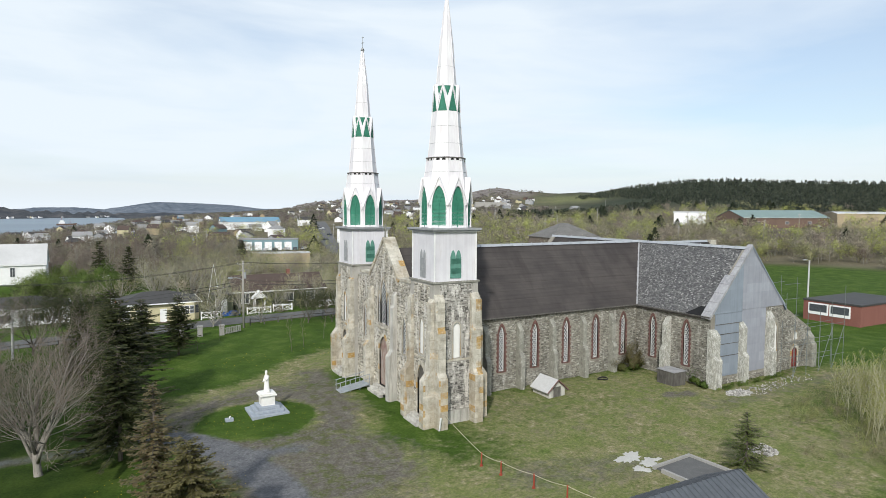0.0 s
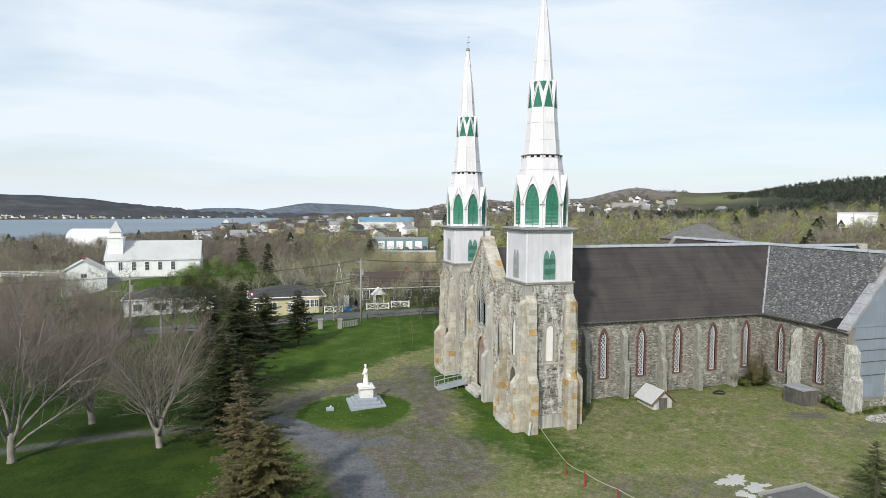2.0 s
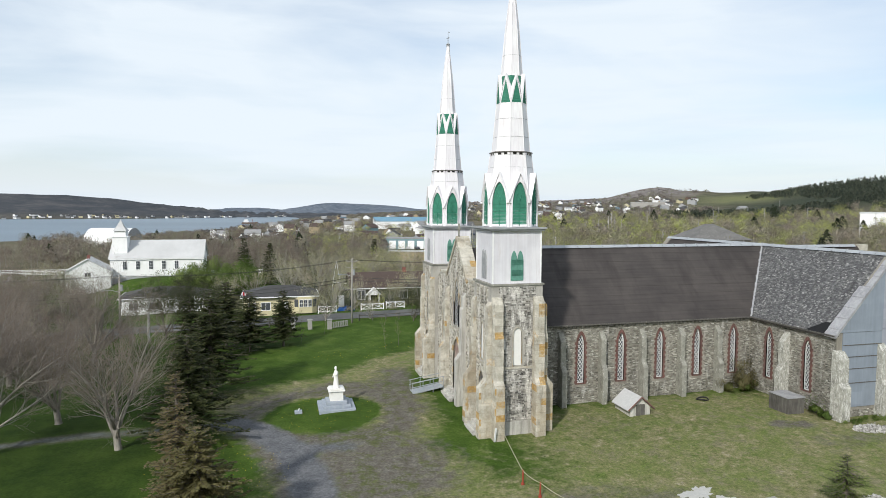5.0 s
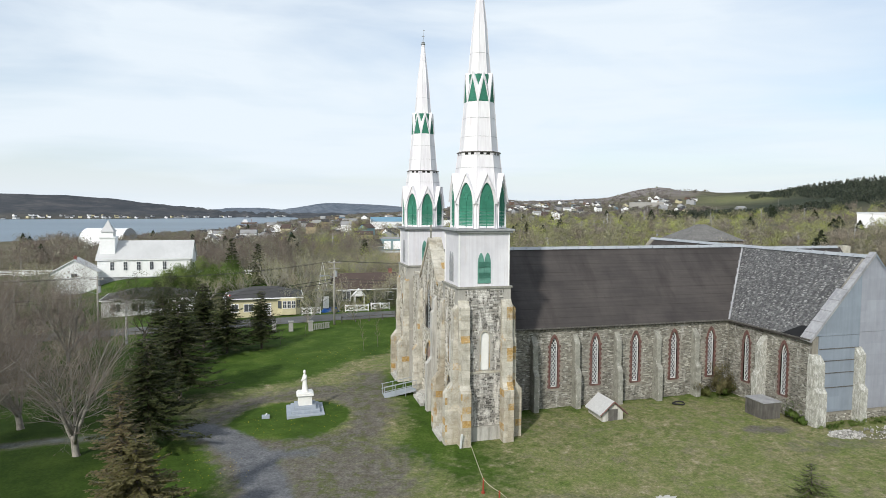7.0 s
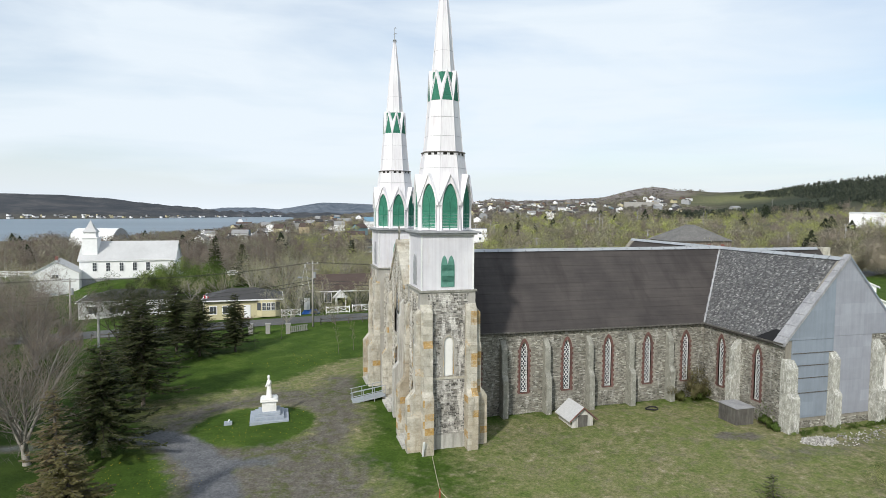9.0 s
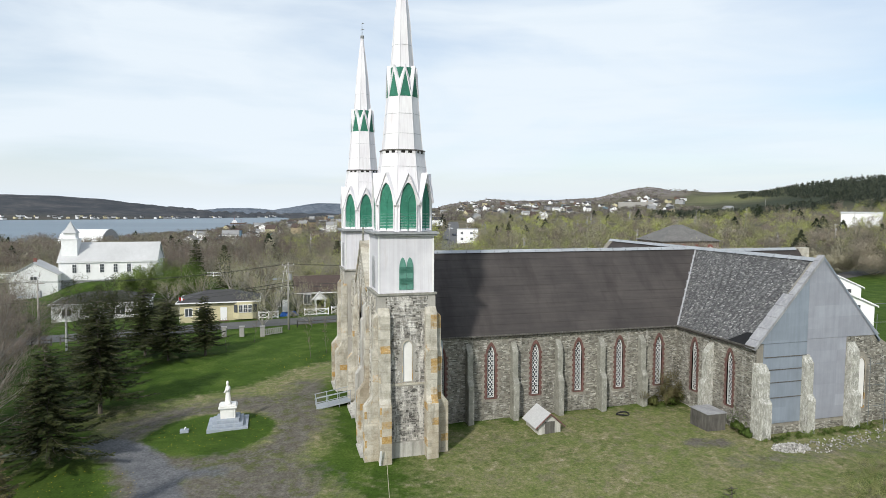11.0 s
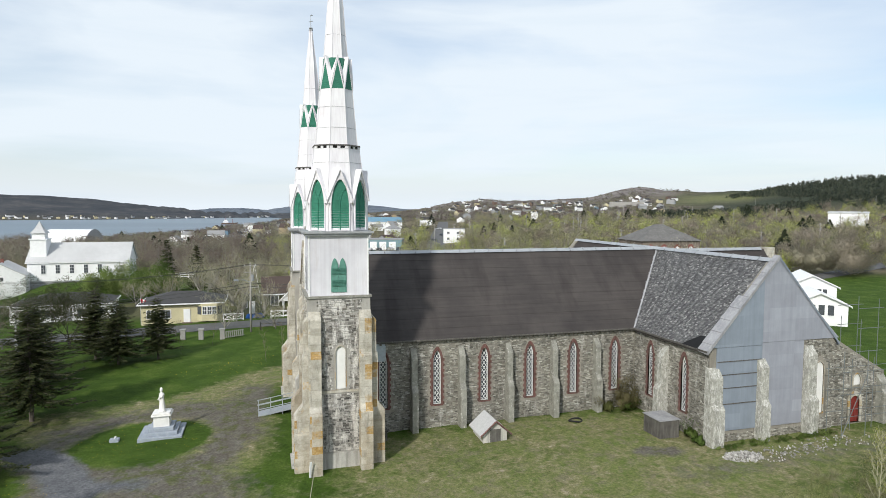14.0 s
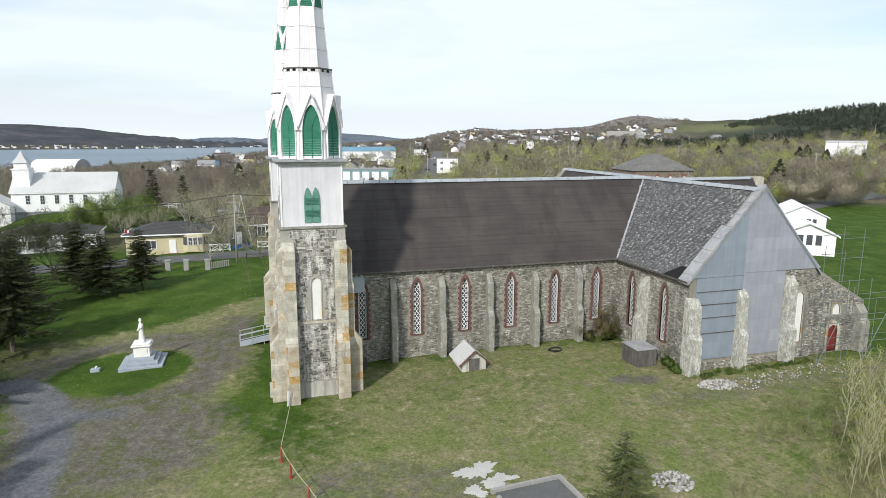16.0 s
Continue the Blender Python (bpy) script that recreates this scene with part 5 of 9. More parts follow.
# grey sheets over the gable
bm = bmesh.new()
verge_l = lambda z: TM - (GA - z) * (TE - TM + 0.15) / (GA - 7.0)
pan = []
bounds = [0.85, 2.9, 4.1, 5.1, 6.1, 7.15]
for za, zb_ in zip(bounds, bounds[1:]):
    pan.append([(TW + 0.55, za), (33.0, za), (33.0, zb_ - 0.03), (TW + 0.55, zb_ - 0.03)])
pan.append([(verge_l(7.15) + 0.05, 7.15), (33.0, 7.15), (33.0, verge_l and GA - (TM - 33.0) * (GA - 7.0) / (TE - TM + 0.15) - 0.1), (verge_l(8.6), 8.6 - 0.1)])
pan.append([(33.02, 0.85), (36.9, 0.85), (36.9, 7.3), (33.02, 7.3)])
top_pts = [(33.02, 7.32), (36.9, 7.32), (40.3, 7.32), (TM + 2.6, GA - 2.6 * (GA - 7.0) / (TE - TM + 0.15)), (TM, GA), (33.02, GA - (TM - 33.02) * (GA - 7.0) / (TE - TM + 0.15))]
pan.append(top_pts)
for k, p in enumerate(pan):
    bm = bmesh.new()
    slab(bm, p, -0.07 - 0.008 * (k % 3), 0.0, mg)
    cpart("cladding_sheet", tidy(bm), "slate_cladding" if k < 6 else "pale_cladding", None, "dull blue-grey cladding sheet")
for z in bounds[1:-1]:
    bm = bmesh.new()
    box(bm, TW + 0.6, 33.0, -0.115, -0.07, z - 0.05, z + 0.01, mg)
    cpart("batten", tidy(bm), "timber")
for c, hw_, top_ in ((TW + 0.30, 0.50, 5.7), (32.95, 0.36, 6.2), (37.4, 0.42, 6.9)):
    buttress(mg, c, hw_, [(2.7, 0.85), (top_ - 0.7, 0.55)], -1.0, mat="limewash")
# verge: weathered sheet strips down the western rake
for k in range(16):
    bm = bmesh.new()
    a0, a1 = k / 16, (k + 1.06) / 16
    w = 0.95 if k < 9 else 0.42
    pa, pb = (TW - 0.32 + (TM - TW + 0.32) * a0, ze - 0.02 + (GA - ze + 0.05) * a0), (TW - 0.32 + (TM - TW + 0.32) * a1, ze - 0.02 + (GA - ze + 0.05) * a1)
    o = 0.10 + 0.03 * (k % 2)
    va = [bm.verts.new(v) for v in ((pa[0], TS - 0.18, pa[1] + o), (pb[0], TS - 0.18, pb[1] + o - 0.03), (pb[0], TS + w, pb[1] + o - 0.03), (pa[0], TS + w, pa[1] + o))]
    vb = [bm.verts.new(v) for v in ((pa[0], TS - 0.18, pa[1] - 0.2), (pb[0], TS - 0.18, pb[1] - 0.2), (pb[0], TS + w, pb[1] - 0.12), (pa[0], TS + w, pa[1] - 0.12))]
    bm.faces.new(va)
    for q in range(4):
        bm.faces.new((va[q], vb[q], vb[(q + 1) % 4], va[(q + 1) % 4]))
    cpart("verge_flashing", tidy(bm), "old_metal", None, "lifted weathered metal verge strip")
# black patch of felt at the foot of the slope
bm = bmesh.new()
pa = lambda k, y: Vector((TW - 0.3 + (TM - TW + 0.3) * k, y, ze + (RIDGE - ze) * k + 0.06))
bm.faces.new([bm.verts.new(v) for v in (pa(-0.01, TS + 2.9), pa(-0.01, TS + 0.7), pa(0.13, TS + 0.75), pa(0.12, TS + 1.6))])
cpart("felt_patch", tidy(bm), "black_felt", t_roof, "black felt patch")
bm = bmesh.new()
for a0, a1 in ((0.0, 1.0),):
    pa, pb = (TE + 0.32, ze - 0.02), (TM, GA + 0.05)
    va = [bm.verts.new(v) for v in ((pa[0], TS - 0.15, pa[1] + 0.1), (pb[0], TS - 0.15, pb[1] + 0.07), (pb[0], TS + 0.4, pb[1] + 0.07), (pa[0], TS + 0.4, pa[1] + 0.1))]
    bm.faces.new(va)
    vb = [bm.verts.new(v.co - Vector((0, 0, 0.22))) for v in va]
    for q in range(4):
        bm.faces.new((va[q], vb[q], vb[(q + 1) % 4], va[(q + 1) % 4]))
cpart("verge_flashing", tidy(bm), "slate_cladding")

# lean-to at the far corner with the red door
def lean_top(u):
    return 7.3 - (u - TE) * 0.56 if u < 45.2 else 4.3
bm = bmesh.new()
l_holes = [(42.45, 0.5, 0.3, 2.0, 2.45)]
l_up = [(42.6, 0.38, 3.3, 3.7, 4.2)]
mlean = south_face(TS + 0.15)
pierced_wall(bm, TE, 45.4, -1.0, 3.0, 0.7, l_holes, mlean)
pierced_wall(bm, TE, 45.4, 3.0, 8, 0.7, l_up, mlean, lean_top)
box(bm, 44.7, 45.4, TS + 0.85, 9, -1, 4.2)
cpart("lean_to_wall", tidy(bm), "nave_mortar")
lancet_window(mlean, *l_up[0], "board", 0.08)
lancet_door(mlean, 42.45, 0.5, 0.3, 2.0, 2.45, "red_door", False, 0.14)
STONE_JOBS.append((mlean, TE + 0.1, 45.35, -0.4, 7.4, l_holes + l_up, "nave_rubble", lean_top, "joined"))
buttress(mlean, 45.0, 0.4, [(2.6, 0.8), (3.4, 0.5)], -1.0, mat="grey_dressed")
bm = bmesh.new()
roof_slab(bm, TS + 0.3, 9, 45.6, 4.2, TE, 7.2, pose(0, 0, 0, 0, 0, 90) @ Matrix.Diagonal((1, -1, 1, 1)))
cpart("lean_to_roof", tidy(bm), "roof_felt")
bm = bmesh.new()
box(bm, 41.0, 44.2, -1.6, 0.0, -1, 0.12, mlean)
cpart("step", tidy(bm), "render")

# chancel behind
bm = bmesh.new()
for y in (NS + 1.0, 2 * MID - NS - 1.8):
    box(bm, TE - 0.5, 46.5, y, y + 0.8, -1, 7.5)
slab(bm, [(-(2 * MID - NS - 1.0), -1), (-(NS + 1.0), -1), (-(NS + 1.0), 7.6), (-MID, 13.1), (-(2 * MID - NS - 1.0), 7.6)], 0, 0.8, west_face(46.5))
cpart("chancel_wall", tidy(bm), "nave_mortar")
bm = bmesh.new()
roof_slab(bm, TM, 47.0, NS + 0.7, 7.3, MID, RIDGE - 0.3)
roof_slab(bm, TM, 47.0, 2 * MID - NS - 0.7, 7.3, MID, RIDGE - 0.3)
cpart("chancel_roof", tidy(bm), "roof_felt")
ridge_cap(((TM + 2.5, MID, RIDGE - 0.22), (46.6, MID, RIDGE - 0.22)), 9)
bm = bmesh.new()
box(bm, 47.0, 48.0, MID - 0.45, MID + 0.45, 10, 13.35)
cpart("chimney", tidy(bm), "dressed", None, "short stone stack at the east gable")


# ---- colours of the town ----
for key_, c_ in (("siding_white", (0.78, 0.78, 0.77)), ("siding_cream", (0.62, 0.56, 0.36)), ("siding_grey", (0.36, 0.37, 0.38)), ("siding_blue", (0.17, 0.27, 0.36)),
                 ("siding_tan", (0.42, 0.34, 0.22)), ("siding_green", (0.085, 0.095, 0.06)), ("siding_teal", (0.20, 0.31, 0.34)), ("siding_brown", (0.17, 0.115, 0.09)),
                 ("siding_brick", (0.24, 0.10, 0.08)), ("roof_grey", (0.30, 0.30, 0.30)), ("roof_dark", (0.062, 0.060, 0.059)), ("roof_brown", (0.085, 0.060, 0.050)),
                 ("roof_blue", (0.16, 0.30, 0.40)), ("roof_teal", (0.20, 0.275, 0.265)), ("roof_pale", (0.55, 0.55, 0.55)), ("concrete", (0.36, 0.35, 0.33)),
                 ("pole_wood", (0.36, 0.34, 0.31)), ("scaffold_tube", (0.17, 0.19, 0.19)), ("aluminium", (0.34, 0.37, 0.40)), ("wire", (0.05, 0.05, 0.05)), ("rope", (0.45, 0.42, 0.30)), ("orange_red", (0.30, 0.055, 0.03)),
                 ("tarp", (0.02, 0.10, 0.35)), ("flag_red", (0.5, 0.02, 0.02)), ("lime_patch", (0.52, 0.51, 0.48)), ("black_rubber", (0.02, 0.02, 0.02)), ("car_dark", (0.05, 0.06, 0.08)),
                 ("car_light", (0.5, 0.5, 0.52))):
    M[key_] = weathered(key_, c_, tuple(v * 0.86 for v in c_), tuple(min(v * 1.08 + 0.015, 0.85) for v in c_), 0.5, 0.7, 0.4, bump=0.08)
M["siding_white"] = plain("siding_white", (0.83, 0.83, 0.83), 0.6, vary=0.07, scale=1.5)
M["rock"] = stone_mat("loose_rock", [(0.22, 0.215, 0.20), (0.40, 0.39, 0.37), (0.58, 0.57, 0.55), (0.30, 0.29, 0.27)], 0.0)
M["shed_roof"] = weathered("ribbed_metal", (0.115, 0.125, 0.14), (0.09, 0.10, 0.115), (0.16, 0.17, 0.185), 1.2, 0.5, metal=0.2, bump=0.05)
KEEP_CLEAR = [(15, 10, 34, 24), (-10, 5, 30, 40)]     # (x, y, half width, half depth): no wild growth here


def clear(x, y, grow=0.0):
    return not any(abs(x - cx) < hx + grow and abs(y - cy) < hy + grow for cx, cy, hx, hy in KEEP_CLEAR)


# ---- road, fence and poles ----
def strip(name, pts, half, lift, material, label, category):
    """A road laid on the ground along a line."""
    bm = bmesh.new()
    line = []
    for (ax, ay), (bx, by) in zip(pts, pts[1:]):
        n = max(2, int(math.hypot(bx - ax, by - ay) / 4))
        line += [(ax + (bx - ax) * k / n, ay + (by - ay) * k / n) for k in range(n)]
    line.append(pts[-1])
    prev = None
    for k, (x, y) in enumerate(line):
        qx, qy = line[min(k + 1, len(line) - 1)]
        px, py = line[max(k - 1, 0)]
        d = Vector((qx - px, qy - py)).normalized()
        z = max(ground_z(x - d.y * s, y + d.x * s) for s in (-half, 0, half)) + lift
        a, b = bm.verts.new((x - d.y * half, y + d.x * half, z)), bm.verts.new((x + d.y * half, y - d.x * half, z))
        if prev:
            bm.faces.new((prev[0], prev[1], b, a))
        prev = (a, b)
    ob = part(name, tidy(bm), material, None, kind="structure")
    return tagged(ob, label, category)


strip("road", [(-140, 52), (-60, 55), (-25, 56.5), (20, 57), (90, 66), (160, 90), (320, 150)], 2.9, 0.06, "asphalt", "grey worn asphalt street", "road")
strip("road", [(62, 190), (86, 278), (106, 345), (129, 416), (160, 520)], 4.5, 0.15, "asphalt", "straight asphalt street climbing out of town", "road")


def utility_pole(x, y, h, arms=1, lamp=False, group="utility poles"):
    z = ground_z(x, y)
    p = thing("utility_pole", x, y, z, "pale weathered wooden utility pole at the roadside", "utility pole", group)
    bm = bmesh.new()
    tube(bm, [Vector((0, 0, -0.4)), Vector((0, 0, h * 0.5)), Vector((0.05, 0, h))], [0.16, 0.14, 0.10], 8)
    part("pole", bm, "pole_wood", p, smooth=True)
    bm = bmesh.new()
    for k in range(arms):
        box(bm, -0.9, 0.9, -0.16, -0.06, h - 0.5 - k * 0.9, h - 0.38 - k * 0.9)
    part("crossarm", tidy(bm), "pole_wood", p)
    for s in (-0.75, 0, 0.75):
        bm = bmesh.new()
        tube(bm, [Vector((s, -0.11, h - 0.4)), Vector((s, -0.11, h - 0.22))], [0.05, 0.04], 6)
        part("insulator", bm, "siding_white", p)
    bm = bmesh.new()
    tube(bm, [Vector((0.3, 0, h * 0.74)), Vector((0.3, 0, h * 0.74 + 0.9))], [0.2, 0.2], 9)
    part("transformer", bm, "siding_grey", p)
    if lamp:
        bm = bmesh.new()
        tube(bm, [Vector((0, 0, h * 0.72)), Vector((-0.9, -0.2, h * 0.76)), Vector((-1.7, -0.4, h * 0.76))], [0.04, 0.04, 0.04], 5)
        box(bm, -2.2, -1.6, -0.55, -0.3, h * 0.75, h * 0.77)
        part("lamp_arm", tidy(bm), "aluminium", p)
    return p


POLES = [(-37.5, 51.0, 9.0), (-4.8, 50.2, 10.0), (32, 53.0, 9.5), (70, 58.0, 9.5)]
for k, (x, y, h) in enumerate(POLES):
    utility_pole(x, y, h, 1 + k % 2, k in (0, 1))
for x, y, h in ((62, 120, 9), (118, 150, 9), (150, 120, 9), (190, 135, 10), (225, 120, 10), (100, 260, 9), (98, 285, 9), (112, 300, 9), (22, 300, 10), (18, 240, 10), (8, 205, 9), (260, 175, 10), (300, 150, 10), (58, 210, 9), (140, 250, 9)):
    utility_pole(x, y, h, 1, False, "distant utility poles")
rng = random.Random(61)
far_pole = None
for k in range(34):
    az, r = rng.uniform(14, 52), rng.uniform(260, 760)
    x, y = VIEW[0] + r * math.sin(radians(az)), VIEW[1] + r * math.cos(radians(az))
    if far_pole is None:
        far_pole = utility_pole(x, y, 11.5, 1, False, "distant utility poles")
    else:
        copy_thing(far_pole, pose(x, y, ground_z(x, y), 0, 0, rng.uniform(0, 180)) @ Matrix.Scale(rng.uniform(0.85, 1.15), 4))


def cable(a, b, sag, r=0.02, n=14):
    bm = bmesh.new()
    a, b = Vector(a), Vector(b)
    pts = [a.lerp(b, k / n) - Vector((0, 0, sag * 4 * (k / n) * (1 - k / n))) for k in range(n + 1)]
    tube(bm, pts, [r] * (n + 1), 4)
    ob = part("overhead_cable", bm, "wire", None)
    return tagged(ob, "thin black overhead cable strung between poles", "cable", "overhead cables")


tops = [(-95, 50, 8.0)] + [(x, y, ground_z(x, y) + h) for x, y, h in POLES]
for a, b in zip(tops, tops[1:]):
    for dy, dz in ((-0.7, -0.2), (0.0, -0.2), (0.7, -0.2)):
        cable((a[0], a[1] + dy, a[2] + dz), (b[0], b[1] + dy, b[2] + dz), 0.8, 0.016)
    for dz in (-2.9, -3.4):
        cable((a[0], a[1], a[2] + dz), (b[0], b[1], b[2] + dz), 0.9, 0.035)


def rail_fence(x0, x1, y, group="roadside fence"):
    """Old post-and-rail fence."""
    z0 = ground_z((x0 + x1) / 2, y)
    f = thing("rail_fence", (x0 + x1) / 2, y, z0, "grey weathered post-and-rail fence along the street", "fence", group)
    n = max(2, round((x1 - x0) / 2.4))
    for k in range(n + 1):
        x = x0 + (x1 - x0) * k / n
        bm = bmesh.new()
        dz = ground_z(x, y) - z0
        box(bm, x - (x0 + x1) / 2 - 0.07, x - (x0 + x1) / 2 + 0.07, -0.07, 0.07, dz - 0.3, dz + 1.05)
        part("post", tidy(bm), "timber", f)
    za, zb = ground_z(x0, y) - z0, ground_z(x1, y) - z0
    for h in (0.42, 0.85):
        bm = bmesh.new()
        tube(bm, [Vector((x0 - (x0 + x1) / 2, -0.1, za + h)), Vector((x1 - (x0 + x1) / 2, -0.1, zb + h))], [0.06, 0.06], 5)
        part("rail", bm, "timber", f)


for a, b in ((-58, -48), (-47.5, -36), (-35, -24), (-23.5, -15), (-3.5, 5), (5.5, 15), (15.5, 26), (26.5, 38)):
    rail_fence(a, b, 51.9 - 0.03 * abs(a + 5))


def gate_pillar(x, y, h):
    z = ground_z(x, y)
    g = thing("gate_pillar", x, y, z, "square grey concrete gate pillar on the lawn edge", "pillar", "gate pillars")
    bm = bmesh.new()
    box(bm, -0.32, 0.32, -0.32, 0.32, -0.3, h)
    bmesh.ops.bevel(tidy(bm), geom=bm.edges[:], offset=0.03, segments=1, affect="EDGES")
    part("shaft", bm, "concrete", g)
    bm = bmesh.new()
    box(bm, -0.38, 0.38, -0.38, 0.38, h, h + 0.12)
    part("cap", tidy(bm), "concrete", g)


for x, y in ((-13.7, 48.2), (-11.3, 47.6), (-8.5, 46.8)):
    gate_pillar(x, y, 1.35)
g = thing("leaning_gate", -6.9, 46.9, ground_z(-6.9, 46.9), "pale grey slatted gate panel leaning beside a pillar", "gate", rz=28)
for k in range(9):
    bm = bmesh.new()
    box(bm, -1.3 + k * 0.3, -1.14 + k * 0.3, -0.03, 0.03, 0.15, 1.05)
    part("slat", tidy(bm), "concrete", g)
for z in (0.2, 0.9):
    bm = bmesh.new()
    box(bm, -1.4, 1.4, 0.03, 0.08, z, z + 0.1)
    part("rail", tidy(bm), "concrete", g)


def cross_fence(x0, x1, y):
    """White garden fence with crossed braces."""
    z = ground_z((x0 + x1) / 2, y)
    f = thing("garden_fence", (x0 + x1) / 2, y, z, "white painted garden fence with crossed braces", "fence", "white garden fences")
    w = (x1 - x0) / 2
    for x in (-w, 0, w):
        bm = bmesh.new()
        box(bm, x - 0.09, x + 0.09, -0.09, 0.09, -0.3, 1.25)
        part("post", tidy(bm), "siding_white", f)
    for za in (0.15, 1.0):
        bm = bmesh.new()
        box(bm, -w, w, -0.05, 0.05, za, za + 0.14)
        part("rail", tidy(bm), "siding_white", f)
    for a, b in ((-w, 0), (0, w)):
        for s in (0, 1):
            bm = bmesh.new()
            p, q = Vector((a, -0.06, 0.2 if s else 1.05)), Vector((b, -0.06, 1.05 if s else 0.2))
            tube(bm, [p, q], [0.05, 0.05], 4)
            part("brace", bm, "siding_white", f)


cross_fence(-9.2, -6.2, 61.3)
cross_fence(-1.9, 2.0, 61.6)
cross_fence(2.6, 5.8, 62.2)
cross_fence(11.0, 14.5, 63.0)


# ---- houses ----
def house(name, x, y, rz, w, d, h, rh, wall, roof, label, category="house", group="", windows=(), hip=False, over=0.35, base=None, door=None, trim=True, chimney=False):
    """A house on its own base: front towards local -y. windows: (side, u, z, width, height); side s, w, e or n."""
    z = ground_z(x, y) if base is None else base
    t = thing(name, x, y, z, label, category, group, rz)
    KEEP_CLEAR.append((x, y, max(w, d) / 2 + 1, max(w, d) / 2 + 1))
    a, b = w / 2, d / 2
    bm = bmesh.new()
    if hip or rh < 0.05:
        box(bm, -a, a, -b, b, -1.6, h)
    else:                                   # ridge along local x, gables at the two ends
        for s in (-1, 1):
            slab(bm, [(-b, -1.6), (b, -1.6), (b, h), (0, h + rh), (-b, h)], s * a - (0.2 if s > 0 else 0), s * a + (0 if s > 0 else 0.2), pose(0, 0, 0, 0, 0, 90) @ Matrix.Diagonal((1, -1, 1, 1)))
        box(bm, -a + 0.2, a - 0.2, -b, -b + 0.2, -1.6, h)
        box(bm, -a + 0.2, a - 0.2, b - 0.2, b, -1.6, h)
    part("wall", tidy(bm), wall, t)
    bm = bmesh.new()
    o = over
    if rh < 0.05:
        box(bm, -a - 0.1, a + 0.1, -b - 0.1, b + 0.1, h, h + 0.25)
    elif hip:
        r = max(a - b, 0.0)
        p = [(-a - o, -b - o, h), (a + o, -b - o, h), (a + o, b + o, h), (-a - o, b + o, h), (-r, 0, h + rh), (r, 0, h + rh)] if a >= b else \
            [(-a - o, -b - o, h), (a + o, -b - o, h), (a + o, b + o, h), (-a - o, b + o, h), (0, -(b - a), h + rh), (0, b - a, h + rh)]
        v = [bm.verts.new(c) for c in p]
        faces = ((0, 1, 5, 4), (1, 2, 5), (2, 3, 4, 5), (3, 0, 4), (3, 2, 1, 0)) if a >= b else ((0, 1, 4), (1, 2, 5, 4), (2, 3, 5), (3, 0, 4, 5), (3, 2, 1, 0))
        for f in faces:
            bm.faces.new([v[k] for k in f])
    else:
        k = rh / b
        for s in (-1, 1):
            q = [(-a - o, s * (b + o), h - o * k), (a + o, s * (b + o), h - o * k), (a + o, 0, h + rh), (-a - o, 0, h + rh)]
            va = [bm.verts.new(Vector(c) + Vector((0, 0, 0.16))) for c in q]
            vb = [bm.verts.new(c) for c in q]
            bm.faces.new(va)
            bm.faces.new(vb)
            for i in range(4):
                bm.faces.new((va[i], vb[i], vb[(i + 1) % 4], va[(i + 1) % 4]))
    part("roof", tidy(bm), roof, t)
    if trim and rh >= 0.05:
        bm = bmesh.new()
        zt = h if hip else h - o * (rh / b)
        for s in (-1, 1):
            box(bm, -a - o - 0.03, a + o + 0.03, s * (b + o) - 0.04, s * (b + o) + 0.04, zt - 0.12, zt + 0.06)
        if hip:
            for s in (-1, 1):
                box(bm, s * (a + o) - 0.04, s * (a + o) + 0.04, -b - o, b + o, zt - 0.12, zt + 0.06)
        part("fascia", tidy(bm), "siding_white", t)
    sides = {"s": pose(0, -b, 0), "n": pose(0, b, 0, 0, 0, 180), "w": pose(-a, 0, 0, 0, 0, -90), "e": pose(a, 0, 0, 0, 0, 90)}
    for side, u, zc, ww, hh in windows:
        m = sides[side]
        bm = bmesh.new()
        box(bm, u - ww / 2 - 0.1, u + ww / 2 + 0.1, -0.06, 0.02, zc - hh / 2 - 0.1, zc - hh / 2, m)
        box(bm, u - ww / 2 - 0.1, u + ww / 2 + 0.1, -0.06, 0.02, zc + hh / 2, zc + hh / 2 + 0.1, m)
        for s in (-1, 1):
            box(bm, u + s * (ww / 2 + 0.05) - 0.05, u + s * (ww / 2 + 0.05) + 0.05, -0.06, 0.02, zc - hh / 2, zc + hh / 2, m)
        if ww > 0.9:
            box(bm, u - 0.03, u + 0.03, -0.05, 0.0, zc - hh / 2, zc + hh / 2, m)
        wn_ = part("window", tidy(bm), "siding_white", t)
        bm = bmesh.new()
        box(bm, u - ww / 2, u + ww / 2, -0.02, 0.01, zc - hh / 2, zc + hh / 2, m)
        part("pane", tidy(bm), "glass", wn_)
    if door:
        side, u, zb_, ww, hh, dm = door
        bm = bmesh.new()
        box(bm, u - ww / 2, u + ww / 2, -0.08, 0.02, zb_, zb_ + hh, sides[side])
        part("door", tidy(bm), dm, t)
    if chimney:
        bm = bmesh.new()
        box(bm, a * 0.3 - 0.3, a * 0.3 + 0.3, -0.3, 0.3, h + rh * 0.4, h + rh + 0.9)
        part("chimney", tidy(bm), "siding_brick", t)
    return t


